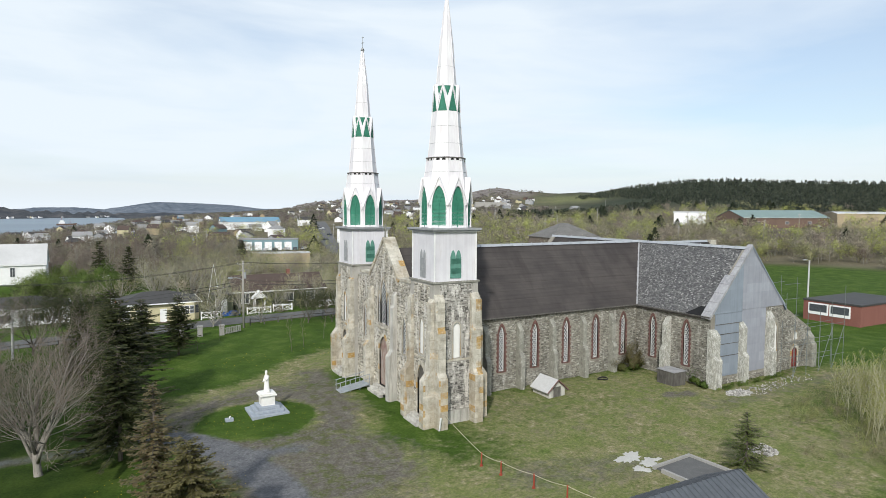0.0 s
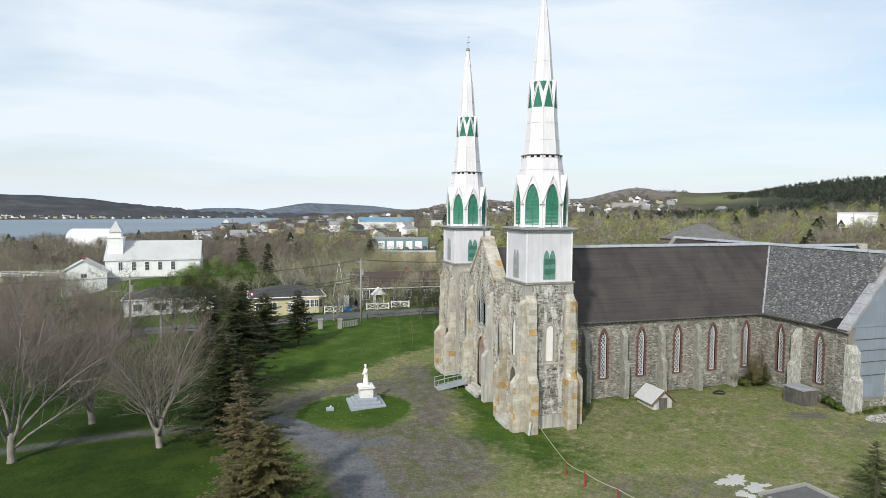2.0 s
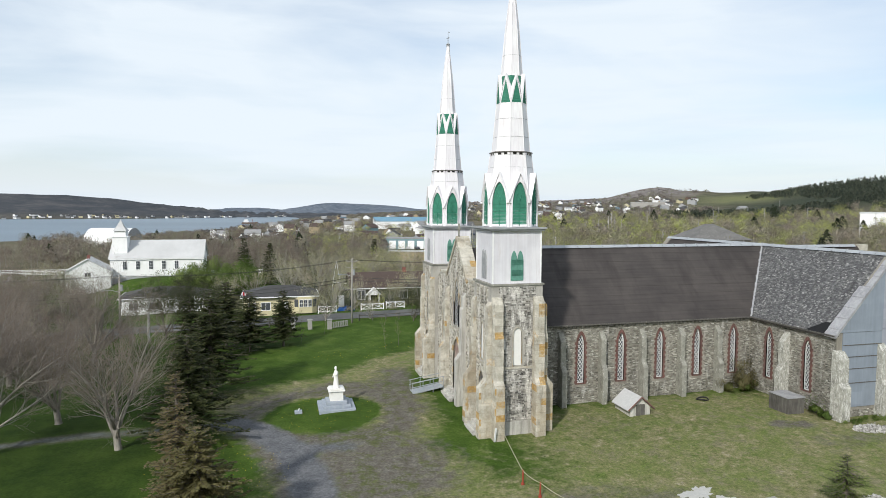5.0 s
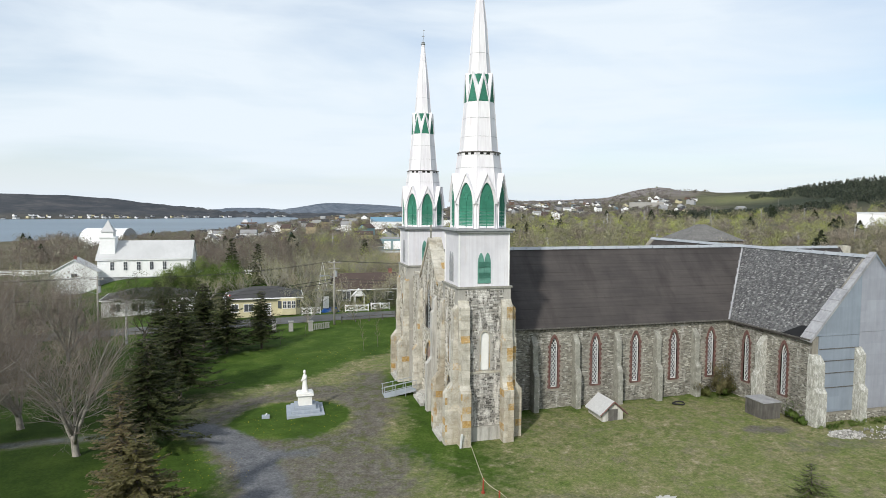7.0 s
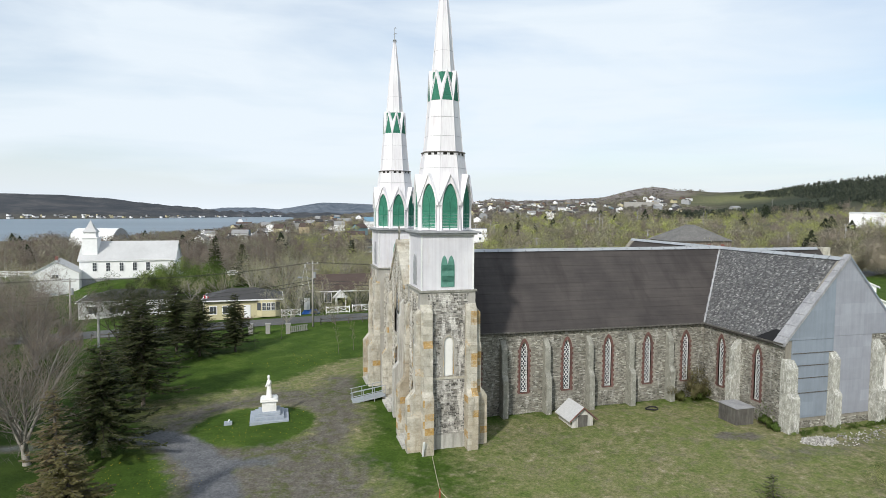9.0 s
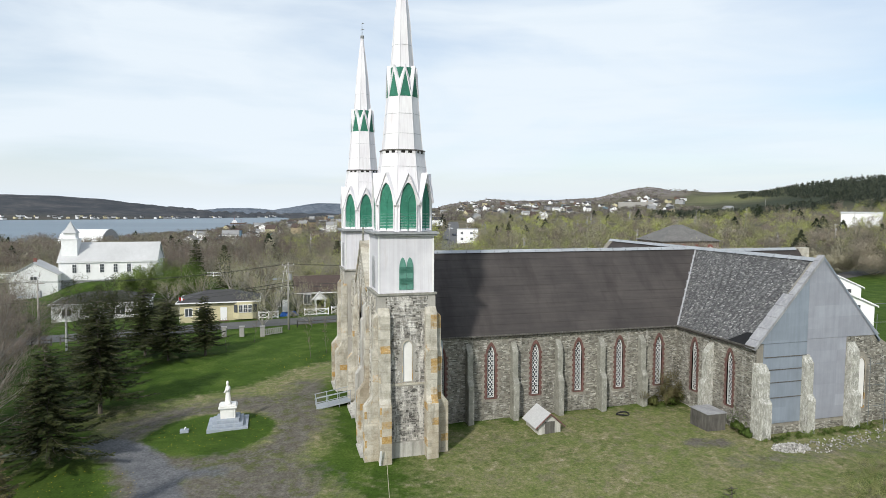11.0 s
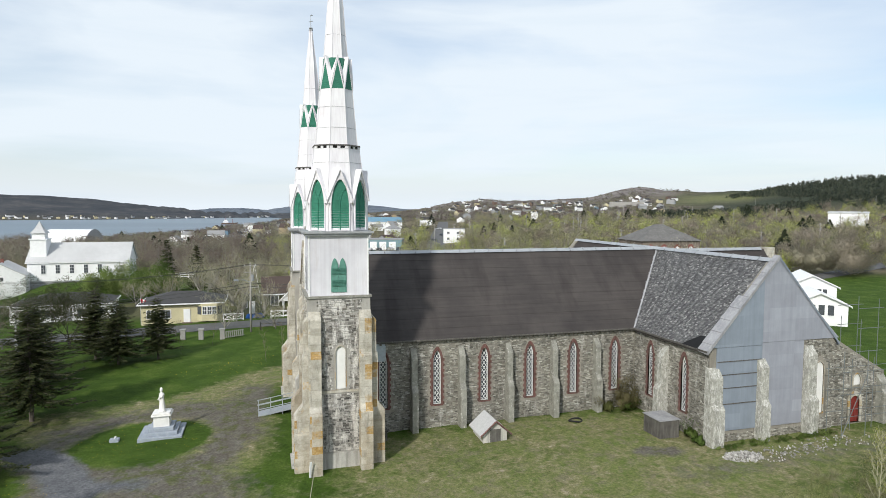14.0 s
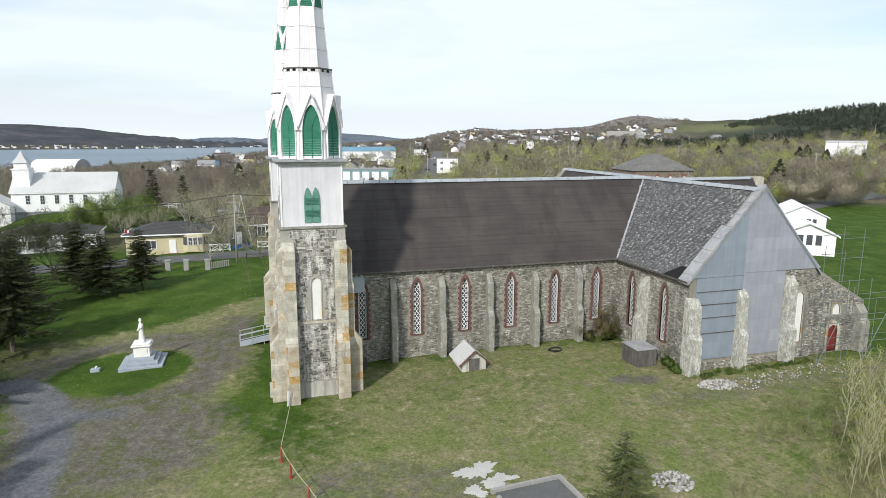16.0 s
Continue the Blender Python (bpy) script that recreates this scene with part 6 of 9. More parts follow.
# yellow bungalow across the street
b_ = house("bungalow", -15.4, 66.2, 0, 11.8, 8.0, 3.3, 1.5, "siding_cream", "roof_dark", "pale yellow bungalow with a dark hipped roof and white trim", hip=True, over=0.55, base=-1.15,
           windows=[("s", -4.6, 1.7, 1.0, 1.2), ("s", -2.4, 1.7, 1.4, 1.2)], door=("s", 0.7, 0.3, 1.0, 2.1, "siding_white"))
bm = bmesh.new()
slab_pts = [(2.2, -4.0), (3.0, -4.75), (5.2, -4.75), (6.0, -4.0)]
lo = [bm.verts.new((x, y, 0.45)) for x, y in slab_pts]
hi = [bm.verts.new((x, y, 3.2)) for x, y in slab_pts]
for k in range(3):
    bm.faces.new((lo[k], lo[k + 1], hi[k + 1], hi[k]))
bm.faces.new(lo[::-1])
bm.faces.new(hi)
bay = part("bay", tidy(bm), "siding_cream", b_)
for k in range(3):
    bm = bmesh.new()
    box(bm, 3.05 + k * 0.72, 3.7 + k * 0.72, -4.82, -4.76, 1.5, 2.8)
    pane_ = part("bay_window", tidy(bm), "siding_white", bay)
    bm = bmesh.new()
    for q in range(2):
        for r in range(2):
            box(bm, 3.12 + k * 0.72 + q * 0.28, 3.36 + k * 0.72 + q * 0.28, -4.84, -4.82, 1.58 + r * 0.6, 2.12 + r * 0.6)
    part("pane", tidy(bm), "glass", pane_)
for ua, ub in ((Vector((2.3, -4.12, 0)), Vector((2.9, -4.68, 0))), (Vector((5.3, -4.68, 0)), Vector((5.9, -4.12, 0)))):
    bm = bmesh.new()
    n_ = Vector((ub.y - ua.y, -(ub.x - ua.x), 0)).normalized() * 0.04
    va = [bm.verts.new(v) for v in (ua + n_ + Vector((0, 0, 1.5)), ub + n_ + Vector((0, 0, 1.5)), ub + n_ + Vector((0, 0, 2.8)), ua + n_ + Vector((0, 0, 2.8)))]
    bm.faces.new(va)
    part("bay_window", bm, "glass", bay)
bm = bmesh.new()
for k in range(3):
    box(bm, 0.0, 1.5, -4.3 - 0.35 * (3 - k), -4.0, -0.4, 0.3 - 0.2 * (2 - k))
part("step", tidy(bm), "siding_brown", b_)
# dark green house with a brown roof
g_ = house("clapboard_house", 5.0, 70.5, 0, 16.0, 8.0, 3.6, 2.2, "siding_green", "roof_brown", "dark green clapboard house with a wide brown roof", base=-0.8, over=0.4,
           windows=[("s", -6.2, 2.2, 1.2, 1.6), ("s", 1.5, 2.1, 1.4, 1.4), ("s", 5.5, 2.1, 1.4, 1.4)], chimney=True)
bm = bmesh.new()
for x in (-4.9, -3.3):
    box(bm, x - 0.1, x + 0.1, -6.0, -5.8, 0, 2.5)
slab(bm, [(-5.3, 2.4), (-2.9, 2.4), (-4.1, 3.6)], -6.1, -5.9)
box(bm, -5.0, -4.6, -4.6, -4.5, 0.2, 2.4)
for s in (-1, 1):
    va = [bm.verts.new(v) for v in ((-4.1 + s * 1.4, -6.2, 2.3), (-4.1, -6.2, 3.7), (-4.1, -4.5, 3.7), (-4.1 + s * 1.4, -4.5, 2.3))]
    bm.faces.new(va)
part("porch", tidy(bm), "siding_white", g_)
k_ = house("white_trimmed_annex", -5.0, 67.2, 0, 3.2, 3.0, 3.0, 0.0, "siding_green", "roof_dark", "small flat-roofed dark green annex with white door frame", "annex", base=-0.7, door=("s", 0.1, 0.2, 1.0, 2.1, "siding_white"), windows=[("s", -1.0, 1.8, 0.5, 1.1)])
# steep little playhouse gable and frame behind
s_ = thing("swing_frame", -4.6, 78, ground_z(-4.6, 78), "tall slim white timber A-frame in a garden", "frame")
for s in (-1, 1):
    bm = bmesh.new()
    tube(bm, [Vector((s * 1.2, 0, 0)), Vector((0, 0, 7.4))], [0.05, 0.04], 5)
    part("leg", bm, "siding_white", s_)
bm = bmesh.new()
tube(bm, [Vector((-0.7, 0, 3.2)), Vector((0.7, 0, 3.2))], [0.06, 0.06], 5)
part("crossbar", bm, "siding_white", s_)
# blue cover on the ground
bm = bmesh.new()
rng = random.Random(5)
vs = {}
for i in range(9):
    for j in range(6):
        e = min(i, 8 - i, j, 5 - j)
        vs[i, j] = bm.verts.new((-1.5 + i * 0.37 + rng.uniform(-0.08, 0.08), -0.8 + j * 0.32 + rng.uniform(-0.08, 0.08), 0.02 + (rng.uniform(0.3, 0.7) if e > 0 else 0)))
for i in range(8):
    for j in range(5):
        bm.faces.new((vs[i, j], vs[i + 1, j], vs[i + 1, j + 1], vs[i, j + 1]))
ob = part("tarpaulin", tidy(bm), "tarp", None)
ob.location = (-4.4, 62.8, ground_z(-4.4, 62.8))
tagged(ob, "crumpled bright blue tarpaulin over a heap", "tarpaulin")
# white-sided house with dark roof
house("white_bungalow", -35.3, 76.5, 4, 14.5, 9.0, 2.9, 1.5, "siding_white", "roof_dark", "white bungalow with a low dark roof behind the trees", hip=True, base=-1.7,
      windows=[("s", -5.0, 1.5, 1.4, 1.2), ("s", -1.5, 1.5, 2.0, 1.2), ("s", 3.0, 1.5, 1.4, 1.2), ("s", 5.6, 1.5, 1.0, 1.2)], door=("s", 1.0, 0.0, 1.0, 2.0, "siding_grey"))
# two-storey white house with its gable towards the street
house("white_house", -58.6, 117.0, -80, 9.6, 9.2, 5.6, 2.7, "siding_white", "roof_pale", "tall plain white house with a grey roof", base=-3.4,
      windows=[("e", 0.0, 4.9, 1.2, 0.8), ("s", -2.0, 1.4, 1.0, 1.2), ("s", 1.5, 1.2, 0.9, 1.4)], chimney=True, over=0.25)
# white wooden church
wc = house("wooden_church", -44.2, 123.5, 0, 21.0, 9.4, 4.8, 4.0, "siding_white", "roof_pale", "white wooden church with a pale roof and small steeple", "church", base=-0.1, over=0.3)
for k in range(5):
    u = -7.2 + k * 2.9
    bm = bmesh.new()
    slab(bm, pointed(u, 0.55, 1.95, 3.6, 4.35), -4.78, -4.70)
    w_ = part("window", tidy(bm), "siding_white", wc)
    bm = bmesh.new()
    for s in (-1, 1):
        for r in range(3):
            box(bm, u + s * 0.22 - 0.19, u + s * 0.22 + 0.19, -4.82, -4.78, 2.08 + r * 0.66, 2.68 + r * 0.66)
    part("pane", tidy(bm), "glass", w_)
bm = bmesh.new()
box(bm, -10.9, 10.6, -4.75, -4.70, -1.6, 0.35)
part("foundation", tidy(bm), "siding_grey", wc)
bm = bmesh.new()
box(bm, -10.1, -6.8, -3.6, -0.3, 3.5, 9.9)
tw_ = part("steeple", tidy(bm), "siding_white", wc)
bm = bmesh.new()
box(bm, -10.3, -6.6, -3.8, -0.1, 9.8, 10.0)
part("moulding", tidy(bm), "siding_white", tw_)
bm = bmesh.new()
box(bm, -9.75, -7.15, -3.25, -0.65, 10.0, 11.3)
part("lantern", tidy(bm), "siding_white", tw_)
bm = bmesh.new()
ring0, ring1 = [[bm.verts.new((-8.45 + sx * a_, -1.95 + sy * a_, z_)) for sx, sy in ((-1, -1), (1, -1), (1, 1), (-1, 1))] for a_, z_ in ((1.6, 11.25), (0.85, 12.3))]
apex_ = bm.verts.new((-8.45, -1.95, 14.1))
for k in range(4):
    bm.faces.new((ring0[k], ring0[(k + 1) % 4], ring1[(k + 1) % 4], ring1[k]))
    bm.faces.new((ring1[k], ring1[(k + 1) % 4], apex_))
bm.faces.new(ring0[::-1])
part("steeple_roof", tidy(bm), "roof_pale", tw_)
# arched arena by the shore
ar = thing("arched_hall", -117, 392, ground_z(-117, 392), "large white arched sheet-metal hall near the shore", "hall", rz=-12)
KEEP_CLEAR.append((-114, 392, 22, 22))
bm = bmesh.new()
prof = [(13 * math.cos(math.pi * k / 16), 12.0 * math.sin(math.pi * k / 16)) for k in range(17)]
slab(bm, [(u * 0.95, z) for u, z in prof], -13, 13, pose(0, 0, 0, 0, 0, 90))
part("shell", tidy(bm), "siding_white", ar)
bm = bmesh.new()
slab(bm, [(u * 0.97, z * 1.01) for u, z in prof], 12.9, 13.3, pose(0, 0, 0, 0, 0, -90))
part("end_wall", tidy(bm), "siding_grey", ar)

# garage with white doors, tan wall, long blue-roofed hall
gr = house("service_garage", 50.5, 262, -17, 27, 14, 5.2, 0.0, "siding_teal", "roof_grey", "flat-roofed blue-grey service garage with white roller doors", "garage", group="town sheds")
for k in range(5):
    bm = bmesh.new()
    box(bm, -11.2 + k * 4.6, -7.9 + k * 4.6, -7.12, -7.0, 0.2, 4.2)
    d_ = part("roller_door", tidy(bm), "siding_white", gr)
house("retaining_shed", 29, 158, -14, 18, 6, 4.6, 0.0, "siding_tan", "roof_pale", "long low tan-walled shed with a flat roof", "shed", group="town sheds")
house("long_hall", 86, 476, -5, 46, 20, 6.0, 3.5, "siding_white", "roof_blue", "long hall with a light blue metal roof", "hall", group="town sheds")
house("white_block", 93, 268, -18, 11, 9, 7.0, 0.0, "siding_white", "roof_grey", "plain white two-storey block beside the street", "building", group="town houses", windows=[("s", -3, 2.0, 1.2, 1.2), ("s", 2, 2.0, 1.2, 1.2), ("s", -3, 5.0, 1.2, 1.2), ("s", 2, 5.0, 1.2, 1.2)])
# stone building with a hipped roof
M["roof_slate"] = weathered("roof_slate", (0.165, 0.16, 0.152), (0.115, 0.11, 0.106), (0.25, 0.245, 0.235), 1.2, streak=0.6)
M["convent_stone"] = weathered("convent_stone", (0.235, 0.195, 0.16), (0.15, 0.12, 0.10), (0.33, 0.28, 0.24), 4.0)
sb = house("stone_convent", 95, 96, -6, 15.5, 13, 9.0, 4.0, "convent_stone", "roof_slate", "brick and stone two-storey building with a grey hipped roof", "building", base=0.3, hip=True, over=0.4, trim=False)
for k in range(4):
    bm = bmesh.new()
    slab(bm, pointed(-5.6 + k * 3.6, 0.95, 5.2, 7.0, 8.3), -6.62, -6.5)
    w_ = part("window", tidy(bm), "siding_brick", sb, "red brick arched surround")
    bm = bmesh.new()
    slab(bm, pointed(-5.6 + k * 3.6, 0.55, 5.4, 6.9, 7.7), -6.68, -6.62)
    part("pane", tidy(bm), "siding_white", w_)
# halls on the rise beyond the field
house("white_warehouse", 313, 230, -50, 19, 18, 7.5, 0.6, "siding_white", "roof_pale", "long white warehouse on the rise", "warehouse", group="town sheds")
house("school_hall", 332.6, 186.4, -15, 60, 24, 5.6, 4.2, "siding_brown", "roof_teal", "long brown hall with a gabled pale teal metal roof", "hall", group="town sheds", windows=[("w", -6, 3, 1.5, 1.2), ("w", -2.5, 3, 1.5, 1.2), ("s", -20, 2.6, 2.5, 1.3), ("s", 0, 2.6, 2.5, 1.3), ("s", 16, 2.6, 2.5, 1.3)])
house("gym_block", 374, 152, -48, 40, 24, 8.0, 1.0, "siding_tan", "roof_pale", "broad tan block with a pale roof", "building", group="town sheds")
house("hill_plant", 470, 700, -30, 44, 26, 6.0, 0.0, "concrete", "roof_pale", "large pale flat-roofed plant on the hillside", "building", group="town sheds")
house("blue_cottage", 27, 232, 10, 9, 8, 3.4, 2.6, "siding_blue", "roof_dark", "blue cottage with a dark gable roof", group="town houses", windows=[("s", -2, 1.8, 1.2, 1.2), ("s", 2, 1.8, 1.2, 1.2)])
# white pair of gabled volumes behind the church
house("white_annex_house", 78.0, 32.5, 234, 9.0, 7.2, 3.0, 1.6, "siding_white", "siding_white", "white gabled clapboard house beyond the church", group="white houses", windows=[("e", -1.0, 2.2, 0.8, 1.5), ("e", 0.2, 2.2, 0.8, 1.5), ("e", 1.4, 2.2, 0.8, 1.5)], over=0.4)
house("white_annex_house", 86.5, 42.0, 234, 10, 7.0, 4.4, 1.7, "siding_white", "siding_white", "white two-storey gabled house beyond the church", group="white houses", windows=[("e", 1.0, 3.4, 0.6, 1.1), ("e", 1.8, 3.4, 0.6, 1.1)], over=0.4)
# red flat-roofed hut with two broad windows
rb = house("red_hut", 80.3, 8.2, 0, 14.5, 8.4, 3.0, 0.0, "siding_brick", "roof_dark", "red-walled flat-roofed hut with broad white-framed windows", "hut", base=0.35)
for u in (-1.9, 1.3):
    bm = bmesh.new()
    m_ = pose(-7.25, 0, 0, 0, 0, -90)
    box(bm, u - 1.5, u + 1.5, -0.1, 0.02, 1.0, 2.75, m_)
    f_ = part("window", tidy(bm), "siding_white", rb)
    bm = bmesh.new()
    box(bm, u - 1.3, u + 1.3, -0.13, -0.1, 1.45, 2.55, m_)
    part("pane", tidy(bm), "glass", f_)


def lamp_post(x, y, h):
    z = ground_z(x, y)
    p = thing("street_lamp", x, y, z, "tall pale street lamp with a short arm", "street lamp", "street lamps")
    bm = bmesh.new()
    tube(bm, [Vector((0, 0, -0.3)), Vector((0.1, 0, h))], [0.17, 0.13], 7)
    part("pole", bm, "roof_pale", p)
    bm = bmesh.new()
    tube(bm, [Vector((0.1, 0, h - 0.1)), Vector((-0.7, 0, h + 0.15)), Vector((-1.3, 0, h + 0.15))], [0.06, 0.06, 0.06], 5)
    box(bm, -1.9, -1.2, -0.15, 0.15, h + 0.08, h + 0.2)
    part("lamp_head", tidy(bm), "roof_pale", p)


lamp_post(94, 24, 7.6)
lamp_post(-33.0, 46.5, 6.0)


def town_house(rng, x, y, rz, style):
    w, d = rng.uniform(7, 11), rng.uniform(6, 8)
    two = rng.random() < 0.45
    h = rng.uniform(5.0, 5.8) if two else rng.uniform(2.7, 3.3)
    wall = rng.choice(["siding_white"] * 6 + ["siding_cream", "siding_grey", "siding_grey", "siding_grey", "siding_tan", "siding_brown"] + (["siding_blue", "siding_teal"] if rng.random() < 0.3 else []))
    roof = rng.choice(["roof_dark", "roof_grey", "roof_dark", "roof_brown"])
    tone = {"siding_white": "white", "siding_cream": "cream", "siding_grey": "grey", "siding_blue": "blue", "siding_tan": "tan", "siding_teal": "blue-grey", "siding_brown": "brown"}[wall]
    win = [("s", u, z, 1.1, 1.2) for u in (-w * 0.28, w * 0.22) for z in ((1.6, 4.2) if two else (1.6,))] if style else []
    return house("town_house", x, y, rz, w, d, h, rng.uniform(1.6, 2.8), wall, roof, f"{tone} {'two-storey' if two else 'low'} wooden town house among bushes", group="town houses", windows=win, trim=False, over=0.25, hip=rng.random() < 0.15)


rng = random.Random(21)
count = 0
while count < 100:
    az, r = rng.uniform(-7, 60), 240 * (4.6 ** rng.random())
    if (az < 2 and r > 800) or (az > 17 and rng.random() < 0.6):
        continue
    if az > 36 and (r > 720 or az > 42 or rng.random() < 0.5):
        continue
    if (az > 22 and r < 620) or (17 < az <= 22 and r < 560) or (az <= 17 and r < 340):
        continue
    x, y = VIEW[0] + r * math.sin(radians(az)), VIEW[1] + r * math.cos(radians(az))
    if not clear(x, y, 9) or float(height(x, y)) < SEA + 3 or (8 < az < 26 and abs(x - (62 + (y - 190) * 0.30)) < 14):
        continue
    town_house(rng, x, y, rng.choice([-20, -10, 0, 15, 70, 80, 30]) + rng.uniform(-5, 5), r < 420)
    count += 1
count = 0
while count < 84:
    az, r = rng.uniform(17, 37), rng.uniform(760, 1500)
    x, y = VIEW[0] + r * math.sin(radians(az)), VIEW[1] + r * math.cos(radians(az))
    if not clear(x, y, 10) or (az > 29.5 and r > 1250):
        continue
    town_house(rng, x, y, rng.uniform(-30, 60), False)
    count += 1
# far shore: a row of small white houses by the water
count = 0
while count < 84:
    az = rng.uniform(-22, 1)
    r = np.interp(az, [-20, -10, -4, 0.5], [2050, 2070, 2230, 2330]) + rng.uniform(6, 70) ** 1.0
    x, y = VIEW[0] + r * math.sin(radians(az)), VIEW[1] + r * math.cos(radians(az))
    if float(height(x, y)) < SEA + 0.3:
        continue
    house("shore_house", x, y, rng.uniform(0, 90), rng.uniform(7, 11), 7, rng.uniform(3, 4.5), 2, rng.choice(["siding_white", "siding_white", "siding_grey", "siding_cream"]), "roof_dark",
          "small pale house on the far shore", "house", "far shore houses", trim=False, base=float(height(x, y)))
    count += 1


# ---- things round the church ----
# statue on a stepped plinth
zs_ = ground_z(-10.85, 10.4)
ped = thing("statue_plinth", -10.85, 10.4, zs_, "white panelled pedestal on blue-grey painted steps", "pedestal")
for k, (hw, za, zb) in enumerate(((1.6, -0.25, 0.22), (1.22, 0.22, 0.46), (0.92, 0.46, 0.72))):
    bm = bmesh.new()
    box(bm, -hw, hw, -hw, hw, za, zb)
    bmesh.ops.bevel(tidy(bm), geom=bm.edges[:], offset=0.025, segments=1, affect="EDGES")
    part("step", bm, "plinth", ped)
bm = bmesh.new()
box(bm, -0.58, 0.58, -0.58, 0.58, 0.72, 1.55)
dado = part("dado", tidy(bm), "marble", ped)
for m_ in (pose(0, 0, 0), pose(0, 0, 0, 0, 0, -90)):
    bm = bmesh.new()
    box(bm, -0.42, 0.42, -0.61, -0.58, 0.86, 1.42, m_)
    part("panel", tidy(bm), "marble", dado)
bm = bmesh.new()
box(bm, -0.74, 0.74, -0.74, 0.74, 1.55, 1.68)
box(bm, -0.66, 0.66, -0.66, 0.66, 1.68, 1.80)
bmesh.ops.bevel(tidy(bm), geom=bm.edges[:], offset=0.03, segments=2, affect="EDGES")
part("cap", bm, "marble", ped)
# robed figure, one plain carved shape
bm = bmesh.new()
prof = [(0.34, 0.0), (0.36, 0.08), (0.29, 0.12), (0.27, 0.35), (0.22, 0.8), (0.20, 1.1), (0.235, 1.3), (0.20, 1.46), (0.09, 1.54), (0.09, 1.60), (0.125, 1.68), (0.13, 1.78), (0.11, 1.87), (0.05, 1.93)]
rings = []
for r, z in prof:
    n = 16
    rings.append([bm.verts.new((r * (1 + 0.07 * math.sin(5 * 2 * math.pi * k / n) * (0.2 < z < 1.3)) * math.cos(2 * math.pi * k / n), 0.82 * r * math.sin(2 * math.pi * k / n) - 0.03 * (z > 1.5), z)) for k in range(n)])
for a, b in zip(rings, rings[1:]):
    for k in range(16):
        bm.faces.new((a[k], a[(k + 1) % 16], b[(k + 1) % 16], b[k]))
bm.faces.new(rings[-1])
bm.faces.new(rings[0][::-1])
for s, pts in ((1, ((0.15, 0, 1.38), (0.19, -0.08, 1.15), (0.12, -0.2, 1.06), (0.04, -0.22, 1.2))), (-1, ((-0.15, 0, 1.38), (-0.21, -0.05, 1.12), (-0.18, -0.24, 0.92)))):
    tube(bm, [Vector(p) for p in pts], [0.10, 0.09, 0.06, 0.05][:len(pts)], 7)
st_ = part("statue", tidy(bm), "marble", None, smooth=True)
st_.matrix_world = pose(-10.85, 10.4, zs_ + 1.8, 0, 0, -60)
tagged(st_, "white marble robed statue standing on its pedestal", "statue")
# small lamp block on the grass circle
lb = thing("spot_lamp", -14.2, 9.7, ground_z(-14.2, 9.7), "small concrete block with a white spot lamp on the lawn", "lamp")
bm = bmesh.new()
box(bm, -0.32, 0.32, -0.25, 0.25, -0.1, 0.22)
part("block", tidy(bm), "plinth", lb)
bm = bmesh.new()
tube(bm, [Vector((0, 0, 0.2)), Vector((0.03, 0, 0.33)), Vector((0.12, 0.03, 0.38))], [0.02, 0.05, 0.06], 8)
part("lamp_head", bm, "white_clean", lb)

# aluminium access ramp with handrails in front of the middle door
rp = thing("access_ramp", -1.9, 12.4, ground_z(-1.9, 12.4), "grey aluminium access ramp with handrails by the entrance steps", "ramp", rz=0)
bm = bmesh.new()
L0, L1 = (-1.5, 0.0), (1.3, 0.5)
for y0, y1, za, zb in ((-0.65, 0.65, 0.05, 0.55),):
    v = [bm.verts.new(c) for c in ((-1.6, y0, za), (1.4, y0, zb), (1.4, y1, zb), (-1.6, y1, za))]
    w_ = [bm.verts.new(c.co - Vector((0, 0, 0.12))) for c in v]
    bm.faces.new(v)
    bm.faces.new(w_[::-1])
    for k in range(4):
        bm.faces.new((v[k], w_[k], w_[(k + 1) % 4], v[(k + 1) % 4]))
part("deck", tidy(bm), "aluminium", rp)
for y in (-0.62, 0.62):
    for hgt in (0.5, 0.95):
        bm = bmesh.new()
        tube(bm, [Vector((-1.7, y, 0.05 + hgt)), Vector((1.45, y, 0.55 + hgt))], [0.035, 0.035], 6)
        part("handrail", bm, "aluminium", rp)
    for k in range(4):
        x = -1.6 + k
        bm = bmesh.new()
        tube(bm, [Vector((x, y, -0.1)), Vector((x, y, 0.05 + 0.5 * (x + 1.6) / 3 + 0.95))], [0.03, 0.03], 6)
        part("post", bm, "aluminium", rp)

# rope barrier on red posts
pts = [(-0.85, -9.2), (-0.45, -11.0), (0.3, -13.6), (1.0, -16.0)]
for k, (x, y) in enumerate(pts):
    z = ground_z(x, y)
    p = thing("barrier_post", x, y, z, "short orange-red post carrying a barrier rope", "post", "barrier posts")
    bm = bmesh.new()
    tube(bm, [Vector((0, 0, -0.2)), Vector((0.02, 0, 0.95))], [0.06, 0.05], 7)
    part("stake", bm, "orange_red", p)
    bm = bmesh.new()
    tube(bm, [Vector((0, 0, 0.0)), Vector((0, 0, 0.12))], [0.12, 0.10], 8)
    part("foot", bm, "orange_red", p)
line = [(0.25, -1.95, 0.9)] + [(x, y, ground_z(x, y) + 0.9) for x, y in pts] + [(2.2, -19.0, 0.3)]
bm = bmesh.new()
rope = []
for a, b in zip(line, line[1:]):
    a, b = Vector(a), Vector(b)
    rope += [a.lerp(b, k / 6) - Vector((0, 0, 0.09 * 4 * (k / 6) * (1 - k / 6))) for k in range(6)]
rope.append(Vector(line[-1]))
tube(bm, rope, [0.02] * len(rope), 5)
ob = part("barrier_rope", bm, "rope", None)
